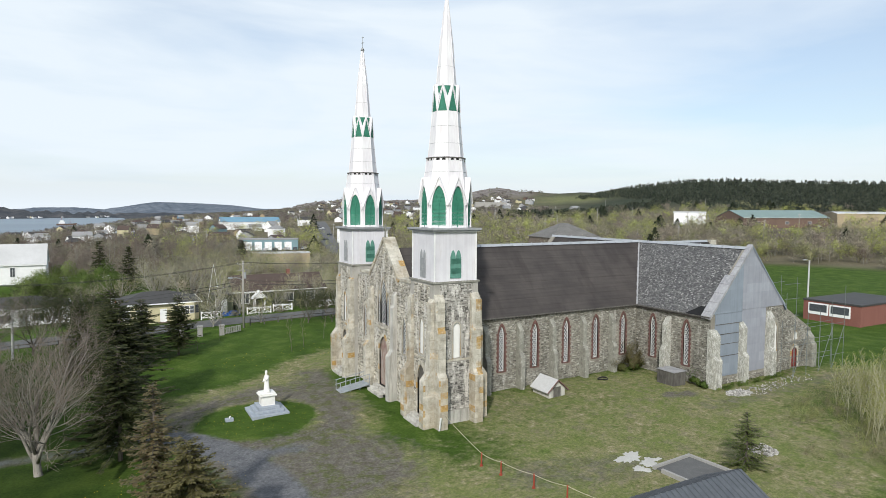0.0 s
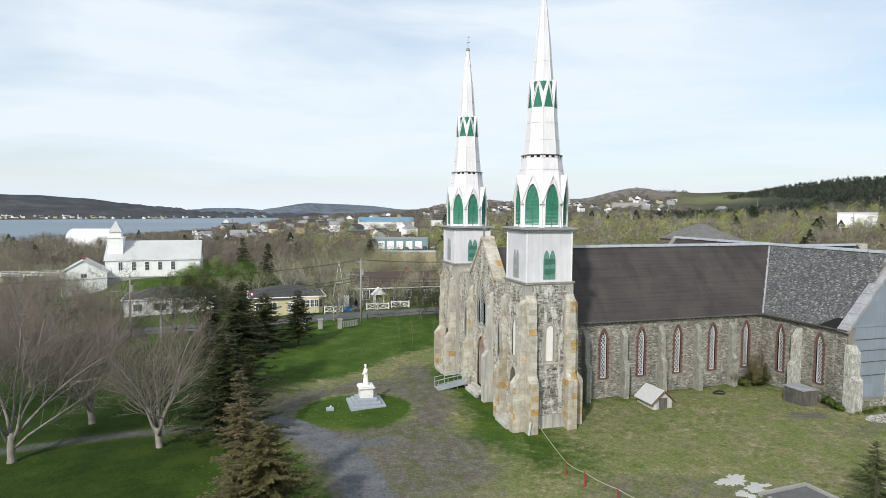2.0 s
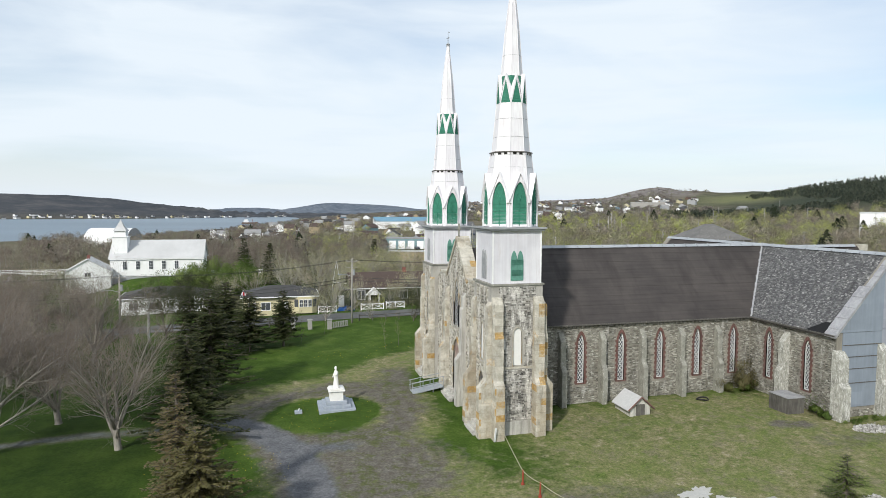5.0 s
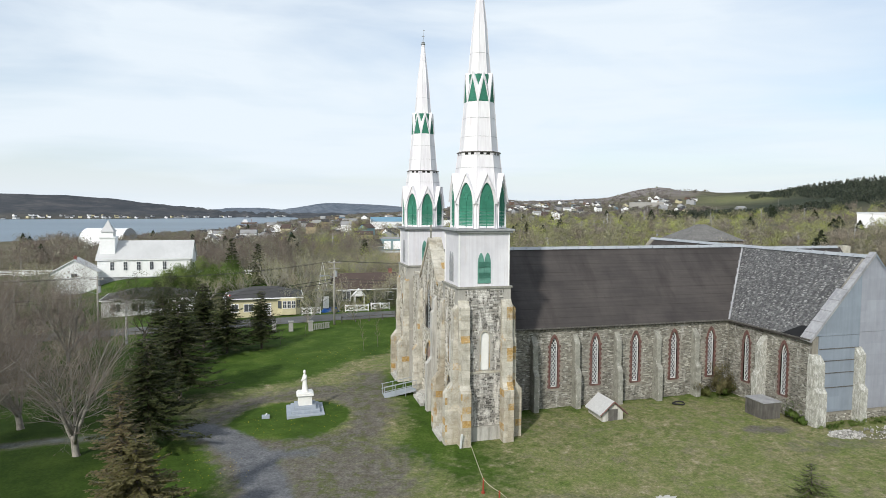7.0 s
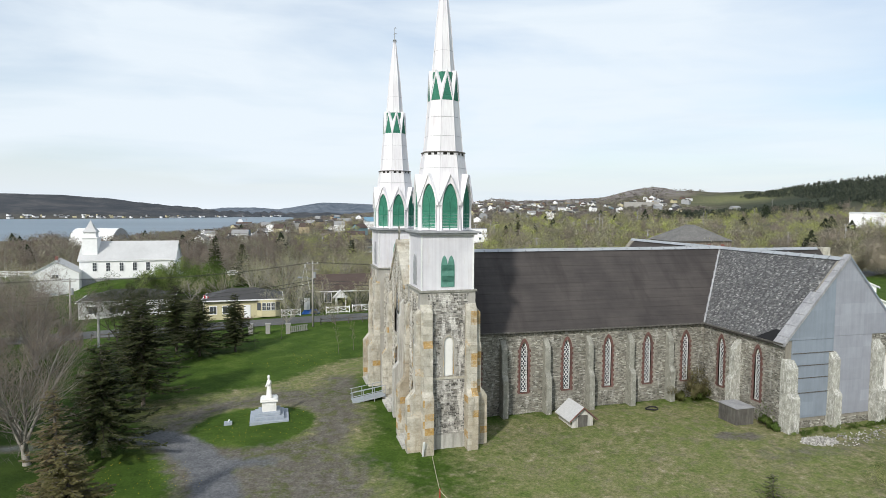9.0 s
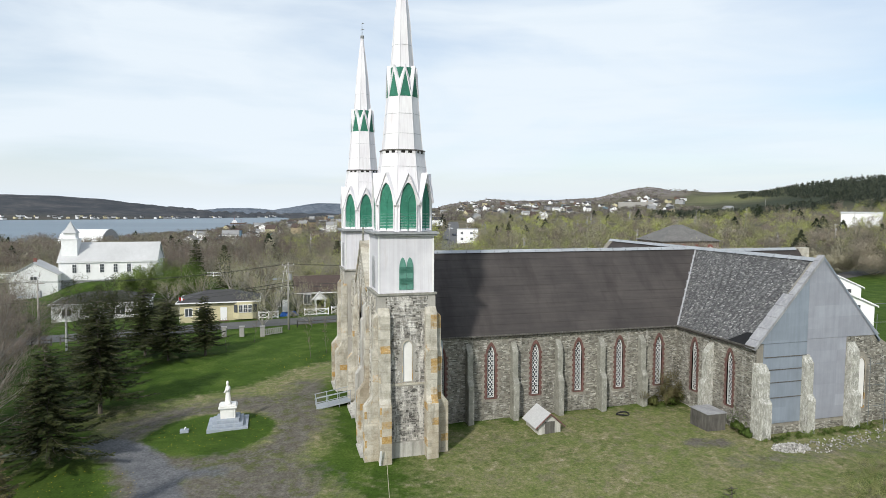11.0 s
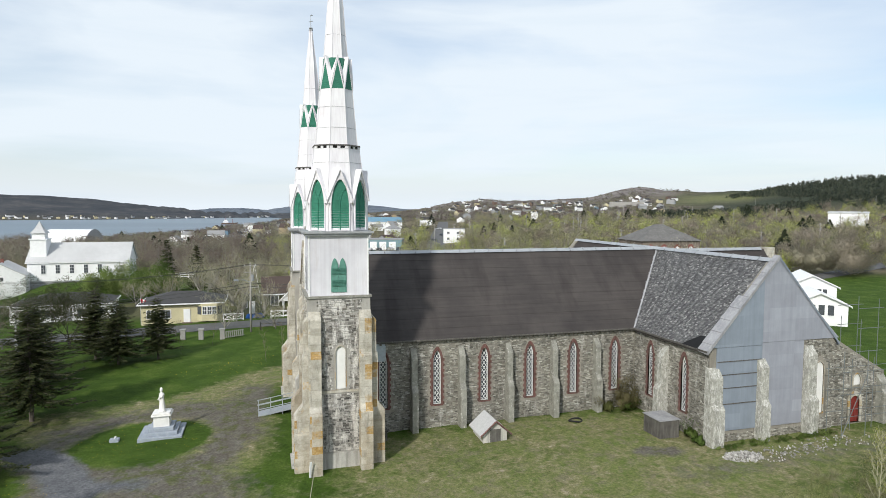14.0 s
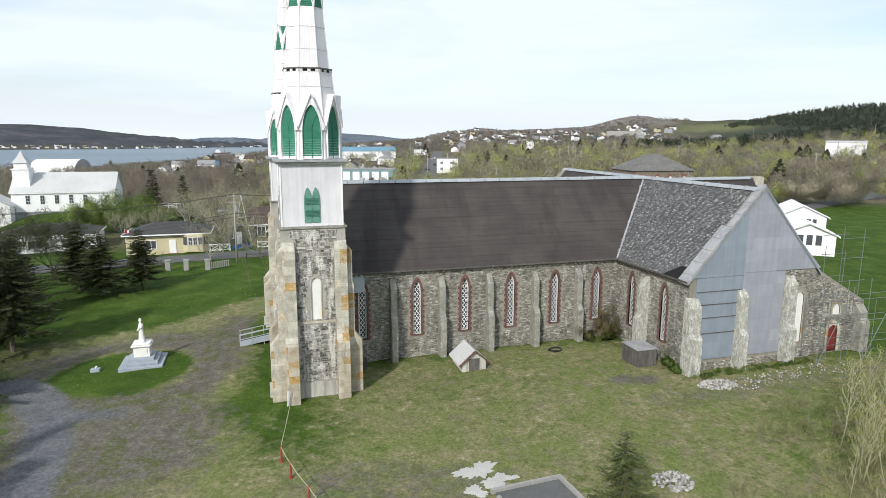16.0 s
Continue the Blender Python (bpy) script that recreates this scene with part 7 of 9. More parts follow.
tagged(ob, "slack yellowish rope strung from the tower to posts", "rope")
bm = bmesh.new()
box(bm, -0.07, 0.07, -0.025, 0.025, -0.3, 0.8)
ob = part("white_board", tidy(bm), "siding_white", None)
ob.matrix_world = pose(-0.15, -2.0, -0.1, 8, 0, 20)
tagged(ob, "narrow white board leaning on the tower's foot", "board")

# cellar hut against the nave
hz = ground_z(14.0, 1.8)
ht = thing("cellar_hut", 13.7, 1.55, hz, "tiny rendered cellar entrance with a pale sheet roof", "hut")
bm = bmesh.new()
w, d = 0.95, 1.2
box(bm, -w, w, -d, d, -0.3, 0.75)
slab(bm, [(-w, 0.75), (w, 0.75), (0, 1.55)], -d, d)
part("wall", tidy(bm), "render", ht)
for s in (-1, 1):
    bm = bmesh.new()
    q = [(s * 1.25, -1.4, 0.55), (0, -1.4, 1.66), (0, 1.3, 1.66), (s * 1.25, 1.3, 0.55)]
    va, vb = [bm.verts.new(v) for v in q], [bm.verts.new(Vector(v) - Vector((0, 0, 0.08))) for v in q]
    bm.faces.new(va)
    bm.faces.new(vb[::-1])
    for k in range(4):
        bm.faces.new((va[k], vb[k], vb[(k + 1) % 4], va[(k + 1) % 4]))
    part("roof_slope", tidy(bm), "roof_pale", ht)
bm = bmesh.new()
for s in (-1, 1):
    tube(bm, [Vector((s * 1.25, -1.42, 0.52)), Vector((0, -1.42, 1.6))], [0.07, 0.07], 4)
part("barge_board", bm, "red_brick", ht)
bm = bmesh.new()
box(bm, -0.42, 0.42, -d - 0.04, -d + 0.05, -0.2, 0.95)
part("door", tidy(bm), "timber", ht)

# weathered timber bin by the transept
cr = thing("timber_bin", 26.6, -1.85, ground_z(26.7, -2.0), "big weathered grey plank bin with a boarded lid", "bin")
for m_, n, w in ((pose(0, -1.2, 0), 7, 1.95), (pose(0, 1.2, 0), 7, 1.95), (pose(-0.97, 0, 0, 0, 0, 90), 8, 2.4), (pose(0.97, 0, 0, 0, 0, 90), 8, 2.4)):
    for k in range(n):
        bm = bmesh.new()
        u = -w / 2 + w * k / n
        box(bm, u + 0.01, u + w / n - 0.01, -0.03, 0.03, -0.15, 1.45, m_)
        part("plank", tidy(bm), "timber", cr)
for k in range(5):
    bm = bmesh.new()
    box(bm, -1.08, 1.08, -1.3 + k * 0.52, -0.8 + k * 0.52, 1.45, 1.51)
    part("lid_board", tidy(bm), "old_metal", cr)
cr.scale = (0.86, 0.86, 0.95)
# planks on trestles in the tower's corner
tb = thing("plank_table", 5.4, 3.3, ground_z(5.4, 3.3), "rough plank table in the corner behind the tower", "table")
bm = bmesh.new()
box(bm, -0.6, 0.6, -0.4, 0.4, 0.7, 0.78)
part("top", tidy(bm), "timber", tb)
for x in (-0.5, 0.5):
    for y in (-0.3, 0.3):
        bm = bmesh.new()
        box(bm, x - 0.05, x + 0.05, y - 0.05, y + 0.05, -0.1, 0.7)
        part("leg", tidy(bm), "timber", tb)
# old tyre-like hose ring on the grass
bm = bmesh.new()
ring = [Vector((0.55 * math.cos(a), 0.42 * math.sin(a), 0.06 + 0.05 * math.sin(2 * a))) for a in [2 * math.pi * k / 18 for k in range(18)]]
tube(bm, ring, [0.07] * 18, 6)
ob = part("rubber_hose", bm, "black_rubber", None)
ob.location = (21.6, 2.6, ground_z(21.6, 2.6))
tagged(ob, "coil of black rubber hose lying on the grass", "hose")

# scaffolding at the far corner
sc_ = thing("scaffolding", 43.0, -6.2, ground_z(43, -6.2), "light tubular scaffolding standing at the stone corner", "scaffolding")
for x in (-4.5, -2.2, 0.0, 2.4, 4.6):
    for y in (-0.9, 0.4):
        bm = bmesh.new()
        hgt = 6.6 if x < 1 else (9.0 if x > 3 else 5.2)
        tube(bm, [Vector((x, y, -0.1)), Vector((x, y, hgt if y < 0 else hgt * 0.85))], [0.026, 0.026], 5)
        part("standard", bm, "scaffold_tube", sc_)
for z in (1.6, 3.3, 5.0):
    for y in (-0.9, 0.4):
        bm = bmesh.new()
        tube(bm, [Vector((-4.7, y, z)), Vector((4.8, y, z))], [0.024, 0.024], 5)
        part("ledger", bm, "scaffold_tube", sc_)
for a, b in ((-4.5, -2.2), (0.0, 2.4), (2.4, 4.6)):
    bm = bmesh.new()
    tube(bm, [Vector((a, -0.95, 0.2)), Vector((b, -0.95, 4.8))], [0.03, 0.03], 5)
    part("brace", bm, "scaffold_tube", sc_)
sc2 = thing("scaffold_tower", 49.5, 1.0, ground_z(49.5, 1.0), "slim scaffold tower behind the far corner", "scaffolding")
for x in (-1.0, 1.0):
    for y in (-1.0, 1.0):
        bm = bmesh.new()
        tube(bm, [Vector((x, y, -0.1)), Vector((x, y, 9.0 if x > 0 else 7.2))], [0.03, 0.03], 5)
        part("standard", bm, "scaffold_tube", sc2)
for z in (2.2, 4.3, 6.4, 8.2):
    for y in (-1.0, 1.0):
        bm = bmesh.new()
        tube(bm, [Vector((-1.4, y, z)), Vector((1.6, y, z))], [0.03, 0.03], 5)
        part("ledger", bm, "scaffold_tube", sc2)


def rubble_heap(x, y, rx, ry, n, seed, size=(0.08, 0.3), label="heap of loose pale broken stone on the grass", rise=0.5):
    rng = random.Random(seed)
    bm = bmesh.new()
    for k in range(n):
        a, r = rng.uniform(0, 6.283), rng.random() ** 0.6
        px, py = rx * r * math.cos(a), ry * r * math.sin(a)
        s = rng.uniform(*size)
        z = ground_z(x + px, y + py) - ground_z(x, y) + rise * (1 - r) * rng.random()
        m_ = Matrix.Translation((px, py, z)) @ Euler((rng.uniform(0, 3), rng.uniform(0, 3), rng.uniform(0, 3))).to_matrix().to_4x4() @ Matrix.Diagonal((s, s * rng.uniform(0.6, 1), s * rng.uniform(0.5, 0.8), 1))
        g2 = bmesh.ops.create_icosphere(bm, subdivisions=1, radius=1.0) if n < 60 else None
        if g2:
            for v in g2["verts"]:
                v.co = m_ @ (v.co * rng.uniform(0.75, 1.1))
        else:
            c = [Vector(q) for q in ((1, 0, 0), (-1, 0, 0), (0, 1, 0), (0, -1, 0), (0, 0, 1), (0, 0, -1))]
            vs = [bm.verts.new(m_ @ (q * rng.uniform(0.7, 1.15))) for q in c]
            for f in ((0, 2, 4), (2, 1, 4), (1, 3, 4), (3, 0, 4), (2, 0, 5), (1, 2, 5), (3, 1, 5), (0, 3, 5)):
                bm.faces.new([vs[q] for q in f])
    ob = part("rubble_heap", bm, "rock", None)
    ob.location = (x, y, ground_z(x, y))
    return tagged(ob, label, "rubble", "rubble heaps", "stuff")


rubble_heap(29.2, -7.6, 1.5, 0.9, 420, 1, (0.05, 0.17), rise=0.4)
rubble_heap(32.0, -7.8, 4.0, 1.2, 150, 2, (0.03, 0.14), "scatter of pale broken stone along the wall", 0.25)
rubble_heap(37.5, -7.4, 4.2, 1.2, 100, 3, (0.03, 0.14), "scatter of pale broken stone along the wall", 0.25)
rubble_heap(18.3, -17.3, 1.1, 0.9, 320, 4, (0.05, 0.17), rise=0.6)

# concrete kerb frame with a dark floor, and a spill of lime beside it
kb = thing("slab_base", 11.2, -17.1, ground_z(11.2, -17.1), "old concrete footing frame with a dark gravel floor", "footing", rz=4)
bm = bmesh.new()
box(bm, -1.8, 1.8, -2.2, 1.7, -0.1, 0.06)
part("floor", tidy(bm), "asphalt", kb)
for x0, x1, y0, y1 in ((-2.0, 2.0, 1.7, 1.9), (1.8, 2.0, -2.2, 1.7), (-2.0, -1.8, -2.2, 1.2)):
    bm = bmesh.new()
    box(bm, x0, x1, y0, y1, -0.1, 0.22)
    part("kerb", tidy(bm), "concrete", kb)
def patch(x, y, r, seed, mat, name, label, lift=0.03):
    rng = random.Random(seed)
    bm = bmesh.new()
    n = 64
    ph = [rng.uniform(0, 6.28) for _ in range(3)]
    rim = []
    mid = bm.verts.new((0, 0, ground_z(x, y) + lift + 0.05))
    for k in range(n):
        a = 2 * math.pi * k / n
        q = r * (1 + 0.28 * math.sin(2 * a + ph[0]) + 0.2 * math.sin(3 * a + ph[1]) + 0.12 * math.sin(7 * a + ph[2]) + 0.10 * math.sin(17 * a + ph[0]) + rng.uniform(-0.12, 0.12))
        px, py = q * math.cos(a), 0.8 * q * math.sin(a)
        rim.append(bm.verts.new((px, py, ground_z(x + px, y + py) + lift * 0.3)))
    for k in range(n):
        bm.faces.new((mid, rim[k], rim[(k + 1) % n]))
    ob = part(name, bm, mat, None, smooth=True)
    ob.location = (x, y, 0)
    return tagged(ob, label, "patch", kind="stuff")
for x, y, r, k in ((9.1, -13.2, 0.95, 1), (9.7, -14.5, 0.75, 2), (8.4, -15.0, 0.55, 5), (10.6, -14.3, 0.35, 7)):
    patch(x, y, r, k, "lime_patch", "lime_spill", "spill of white lime on the turf")

# grey metal-roofed shed near the camera's start
sh_ = thing("metal_shed", 1.5, -22.6, ground_z(1.5, -22.6), "long low shed with a ribbed grey metal roof", "shed")
KEEP_CLEAR.append((1.5, -22.6, 8, 4))
zg = ground_z(1.5, -22.6)
bm = bmesh.new()
box(bm, -6.5, 6.2, -2.0, 2.0, -0.3, 1.9)
for x in (-6.5, 6.0):
    slab(bm, [(-2.0, 1.9), (2.0, 1.9), (0, 2.95)], x, x + 0.2, pose(0, 0, 0, 0, 0, 90) @ Matrix.Diagonal((1, -1, 1, 1)))
part("wall", tidy(bm), "timber", sh_)
for s in (-1, 1):
    bm = bmesh.new()
    q = [(-6.9, s * 2.4, 1.75), (6.6, s * 2.4, 1.75), (6.6, 0, 3.05), (-6.9, 0, 3.05)]
    va, vb = [bm.verts.new(v) for v in q], [bm.verts.new(Vector(v) - Vector((0, 0, 0.08))) for v in q]
    bm.faces.new(va)
    bm.faces.new(vb[::-1])
    for k in range(4):
        bm.faces.new((va[k], vb[k], vb[(k + 1) % 4], va[(k + 1) % 4]))
    slope_ = part("roof_slope", tidy(bm), "shed_roof", sh_)
    for k in range(34):
        x = -6.8 + k * 0.4
        bm = bmesh.new()
        tube(bm, [Vector((x, s * 2.4, 1.77)), Vector((x, 0, 3.07))], [0.035, 0.035], 4)
        part("rib", bm, "shed_roof", slope_)
bm = bmesh.new()
tube(bm, [Vector((6.65, -2.45, 1.72)), Vector((5.2, -2.45, 1.72))], [0.08, 0.08], 6)
part("gutter", bm, "siding_white", sh_)


# cars far down the street
def car(x, y, rz, mat, label):
    c = thing("car", x, y, ground_z(x, y) + 0.1, label, "car", "parked cars", rz)
    bm = bmesh.new()
    slab(bm, [(-2.1, 0.35), (2.1, 0.35), (2.15, 0.8), (1.2, 0.95), (0.7, 1.45), (-1.2, 1.45), (-1.8, 0.95), (-2.15, 0.85)], -0.85, 0.85)
    bmesh.ops.bevel(tidy(bm), geom=bm.edges[:], offset=0.08, segments=2, affect="EDGES")
    part("body", bm, mat, c)
    bm = bmesh.new()
    slab(bm, [(1.05, 1.0), (0.66, 1.38), (-1.15, 1.38), (-1.6, 1.0)], -0.87, 0.87)
    part("glazing", tidy(bm), "glass", c)
    for u in (-1.35, 1.35):
        for s in (-1, 1):
            bm = bmesh.new()
            tube(bm, [Vector((u, s * 0.7, 0.33)), Vector((u, s * 0.9, 0.33))], [0.33, 0.33], 12)
            part("wheel", bm, "black_rubber", c)


for k, (x, y) in enumerate(((46, 252), (50, 250.5), (55, 249), (59, 248), (63, 247), (88, 290), (94, 282), (104, 330), (122, 400))):
    car(x, y, 70 + 25 * (k % 3), "car_dark" if k % 2 else "car_light", "dark parked car by the garage" if k % 2 else "light grey car in the street")
car(345, 165, 20, "car_light", "light grey car in the street")
car(352, 160, 30, "car_light", "light grey car in the street")

# white rail fences and small headstones beyond the white house
M["headstone"] = weathered("headstone", (0.46, 0.45, 0.44), (0.34, 0.33, 0.32), (0.58, 0.57, 0.56), 2.0)
for xa_, xb_, y_ in ((-92, -72, 157), (-84, -70, 152), (-34, -20, 132)):
    z_ = ground_z((xa_ + xb_) / 2, y_)
    f_ = thing("white_rail_fence", (xa_ + xb_) / 2, y_, z_, "long white-painted rail fence round a burial ground", "fence", "white rail fences")
    w_ = (xb_ - xa_) / 2
    for k in range(8):
        bm = bmesh.new()
        x_ = -w_ + 2 * w_ * k / 7
        box(bm, x_ - 0.1, x_ + 0.1, -0.1, 0.1, -0.4, 1.5)
        part("post", tidy(bm), "siding_white", f_)
    for zz in (0.5, 0.95, 1.4):
        bm = bmesh.new()
        box(bm, -w_, w_, -0.06, 0.06, zz - 0.09, zz + 0.09)
        part("rail", tidy(bm), "siding_white", f_)
rng = random.Random(19)
for k in range(16):
    x_, y_ = rng.uniform(-86, -68), rng.uniform(126, 147)
    st_ = thing("headstone", x_, y_, ground_z(x_, y_), "small pale upright headstone in the grass", "headstone", "headstones", rng.uniform(-12, 12))
    bm = bmesh.new()
    slab(bm, pointed(0, 0.38, -0.2, 0.7, 1.05), -0.09, 0.09)
    part("slab", tidy(bm), "headstone", st_)
    bm = bmesh.new()
    box(bm, -0.5, 0.5, -0.2, 0.2, -0.2, 0.14)
    part("base", tidy(bm), "headstone", st_)

# red-hulled ship in the harbour
sp_ = thing("ship", -74, 1390, SEA, "small red-hulled ship with pale upperworks in the harbour", "ship", rz=12)
bm = bmesh.new()
slab(bm, [(-17, -1.0), (14, -1.0), (18, 4.2), (11, 3.2), (-17, 3.2)], -3.6, 3.6)
part("hull", tidy(bm), "siding_brown", sp_)
bm = bmesh.new()
box(bm, -13, -3, -2.8, 2.8, 3.2, 7.2)
box(bm, -11, -5, -2.4, 2.4, 7.2, 9.8)
part("superstructure", tidy(bm), "siding_white", sp_)
bm = bmesh.new()
tube(bm, [Vector((-8, 0, 9.8)), Vector((-8, 0, 15.5))], [0.35, 0.2], 6)
part("mast", bm, "orange_red", sp_)
bm = bmesh.new()
tube(bm, [Vector((6, 0, 3.2)), Vector((6, 0, 11.0))], [0.35, 0.25], 6)
part("derrick", bm, "orange_red", sp_)

# flag on a pole
fl = thing("flag_pole", -21.5, 63, ground_z(-21.5, 63), "short pole with a red and white flag in a garden", "flag")
fl.scale = (0.7, 0.7, 0.7)
bm = bmesh.new()
tube(bm, [Vector((0, 0, -0.2)), Vector((0, 0, 6.0))], [0.05, 0.04], 6)
part("pole", bm, "siding_white", fl)
for k, mat_ in enumerate(("flag_red", "siding_white", "flag_red")):
    bm = bmesh.new()
    va = [bm.verts.new((0.05 + (k + q) * 0.38, 0.08 * math.sin((k + q) * 1.4), 5.9 - 0.16 * (k + q) - dz)) for q, dz in ((0, 0), (1, 0), (1, 0.75), (0, 0.75))]
    bm.faces.new(va)
    part("flag_panel", bm, mat_, fl)


# ---- trees ----
def limb(wood_bm, twig_bm, ends, p, d, length, radius, level, rng, counts):
    """A bending limb that carries side limbs all along it, down to the twigs."""
    n = (5, 5, 4, 2, 1)[level]
    pts, q, way = [p.copy()], p.copy(), d.copy()
    for k in range(n):
        way = (way + Vector((rng.uniform(-1, 1), rng.uniform(-1, 1), rng.uniform(-0.4, 0.7))) * (0.05, 0.22, 0.26, 0.25, 0.1)[level]).normalized()
        q = q + way * (length / n)
        pts.append(q.copy())
    r1 = radius * (0.8, 0.22, 0.3, 0.5, 0.6)[level]
    rad = [radius + (r1 - radius) * k / n for k in range(n + 1)]
    if level == 0:
        rad[0] *= 1.5
    tube(wood_bm if level < 3 else twig_bm, pts, rad, (9, 6, 4, 3, 3)[level])
    if level >= 3:
        ends.append((pts[-1], way))
    if level == 4:
        return
    count = counts[level]
    base = rng.uniform(0, 6.28)
    for k in range(count):
        f = (0.45 + 0.55 * k / count) if level == 0 else 0.22 + 0.78 * (k + rng.random()) / count
        i = min(int(f * n), n - 1)
        at = pts[i].lerp(pts[i + 1], f * n - i)
        axis = (pts[i + 1] - pts[i]).normalized()
        s = axis.cross(Vector((0.2, 0.1, 1) if abs(axis.z) < 0.95 else (1, 0, 0))).normalized()
        t = axis.cross(s)
        a = base + 2.4 * k + rng.uniform(-0.4, 0.4)
        tilt = rng.uniform(0.5, 0.95) if level else rng.uniform(0.15, 0.85)
        nd = axis * math.cos(tilt) + (s * math.cos(a) + t * math.sin(a)) * math.sin(tilt)
        nd = (nd + Vector((0, 0, (0.0, 0.22, 0.25, 0.3)[level]))).normalized()
        size = (rng.uniform(2.7, 3.8), rng.uniform(0.38, 0.62) * (1.15 - 0.6 * f), rng.uniform(0.36, 0.6), rng.uniform(0.4, 0.7))[level]
        thick = (rng.uniform(0.40, 0.60), 0.42, 0.42, 0.7)[level]
        limb(wood_bm, twig_bm, ends, at, nd, length * size, max(rad[i] * thick, 0.008), level + 1, rng, counts)


def leaf_cards(bm, centres, rng, size, spread, n):
    """Small loose leaves or buds round twig ends."""
    for p, d in centres:
        for k in range(n):
            c = p + Vector((rng.gauss(0, spread), rng.gauss(0, spread), rng.gauss(0, spread)))
            u = Vector((rng.uniform(-1, 1), rng.uniform(-1, 1), rng.uniform(-1, 1))).normalized()
            v = u.orthogonal().normalized()
            s = size * rng.uniform(0.6, 1.4)
            bm.faces.new([bm.verts.new(c + w) for w in (u * s, v * s * 0.5, -u * s, -v * s * 0.5)])


def broad_tree(x, y, h, seed, label="leafless spreading tree with a grey trunk on the lawn", group="bare trees", name="bare_tree", wood="grey_bark", twig="twig", leaf="bud", leaves=1, size=0.035, stem=0.18, spread=0.10, counts=(9, 11, 7, 4)):
    """A broad-leaved tree: short trunk, rising limbs, fine branchwork and buds or leaves."""
    rng = random.Random(seed)
    t = thing(name, x, y, ground_z(x, y), label, "tree", group)
    wood_bm, twig_bm, ends = bmesh.new(), bmesh.new(), []
    limb(wood_bm, twig_bm, ends, Vector((0, 0, -0.3)), Vector((rng.uniform(-0.08, 0.08), rng.uniform(-0.08, 0.08), 1)).normalized(), h * stem + 0.3, h * 0.029, 0, rng, counts)
    part("trunk", wood_bm, wood, t, smooth=True)
    part("branchwork", twig_bm, twig, t)
    bm = bmesh.new()
    leaf_cards(bm, ends, rng, size, spread, leaves)
    part("crown", bm, leaf, t)
    return t


def slim_tree(x, y, h, seed, label, group, name, wood="pale_twig", leaf="young_leaf", lean=0.1, limbs=9, leaves=3, size=0.04):
    """A young tree: one thin stem with a few short rising side twigs."""
    rng = random.Random(seed)
    t = thing(name, x, y, ground_z(x, y), label, "tree", group)
    bm, tw, ends = bmesh.new(), bmesh.new(), []
    way = Vector((rng.uniform(-lean, lean), rng.uniform(-lean, lean), 1)).normalized()
    pts = [Vector((0, 0, -0.2))]
    for k in range(6):
        way = (way + Vector((rng.uniform(-1, 1), rng.uniform(-1, 1), 0.4)) * 0.07).normalized()
        pts.append(pts[-1] + way * (h + 0.2) / 6)
    r0 = 0.010 + 0.0035 * h
    tube(bm, pts, [r0 * (1 - 0.14 * k) for k in range(7)], 5)
    for k in range(limbs):
        f = 0.25 + 0.7 * (k + rng.random()) / limbs
        i = min(int(f * 6), 5)
        p = pts[i].lerp(pts[i + 1], f * 6 - i)
        a, L = k * 2.4 + rng.uniform(-0.4, 0.4), h * rng.uniform(0.14, 0.3) * (1.15 - 0.7 * f)
        d = Vector((math.cos(a) * 0.55, math.sin(a) * 0.55, 0.8)).normalized()
        q = p + d * L * 0.5 + Vector((0, 0, 0.05 * L))
        e = q + (d + Vector((0, 0, 0.3))).normalized() * L * 0.5
        tube(tw, [p, q, e], [r0 * 0.4, r0 * 0.3, 0.006], 3)
        ends += [(q, d), (e, d)]
        for j in range(3):
            g = p.lerp(e, 0.35 + 0.25 * j)
            w = (d + Vector((rng.uniform(-0.6, 0.6), rng.uniform(-0.6, 0.6), 0.2))).normalized() * L * 0.35
            tube(tw, [g, g + w], [0.009, 0.006], 3)
            ends.append((g + w, d))
    part("trunk", bm, wood, t, smooth=True)
    part("branchwork", tw, wood, t)
    bm = bmesh.new()
    leaf_cards(bm, ends, rng, size, 0.09, leaves)
    part("crown", bm, leaf, t)
    return t


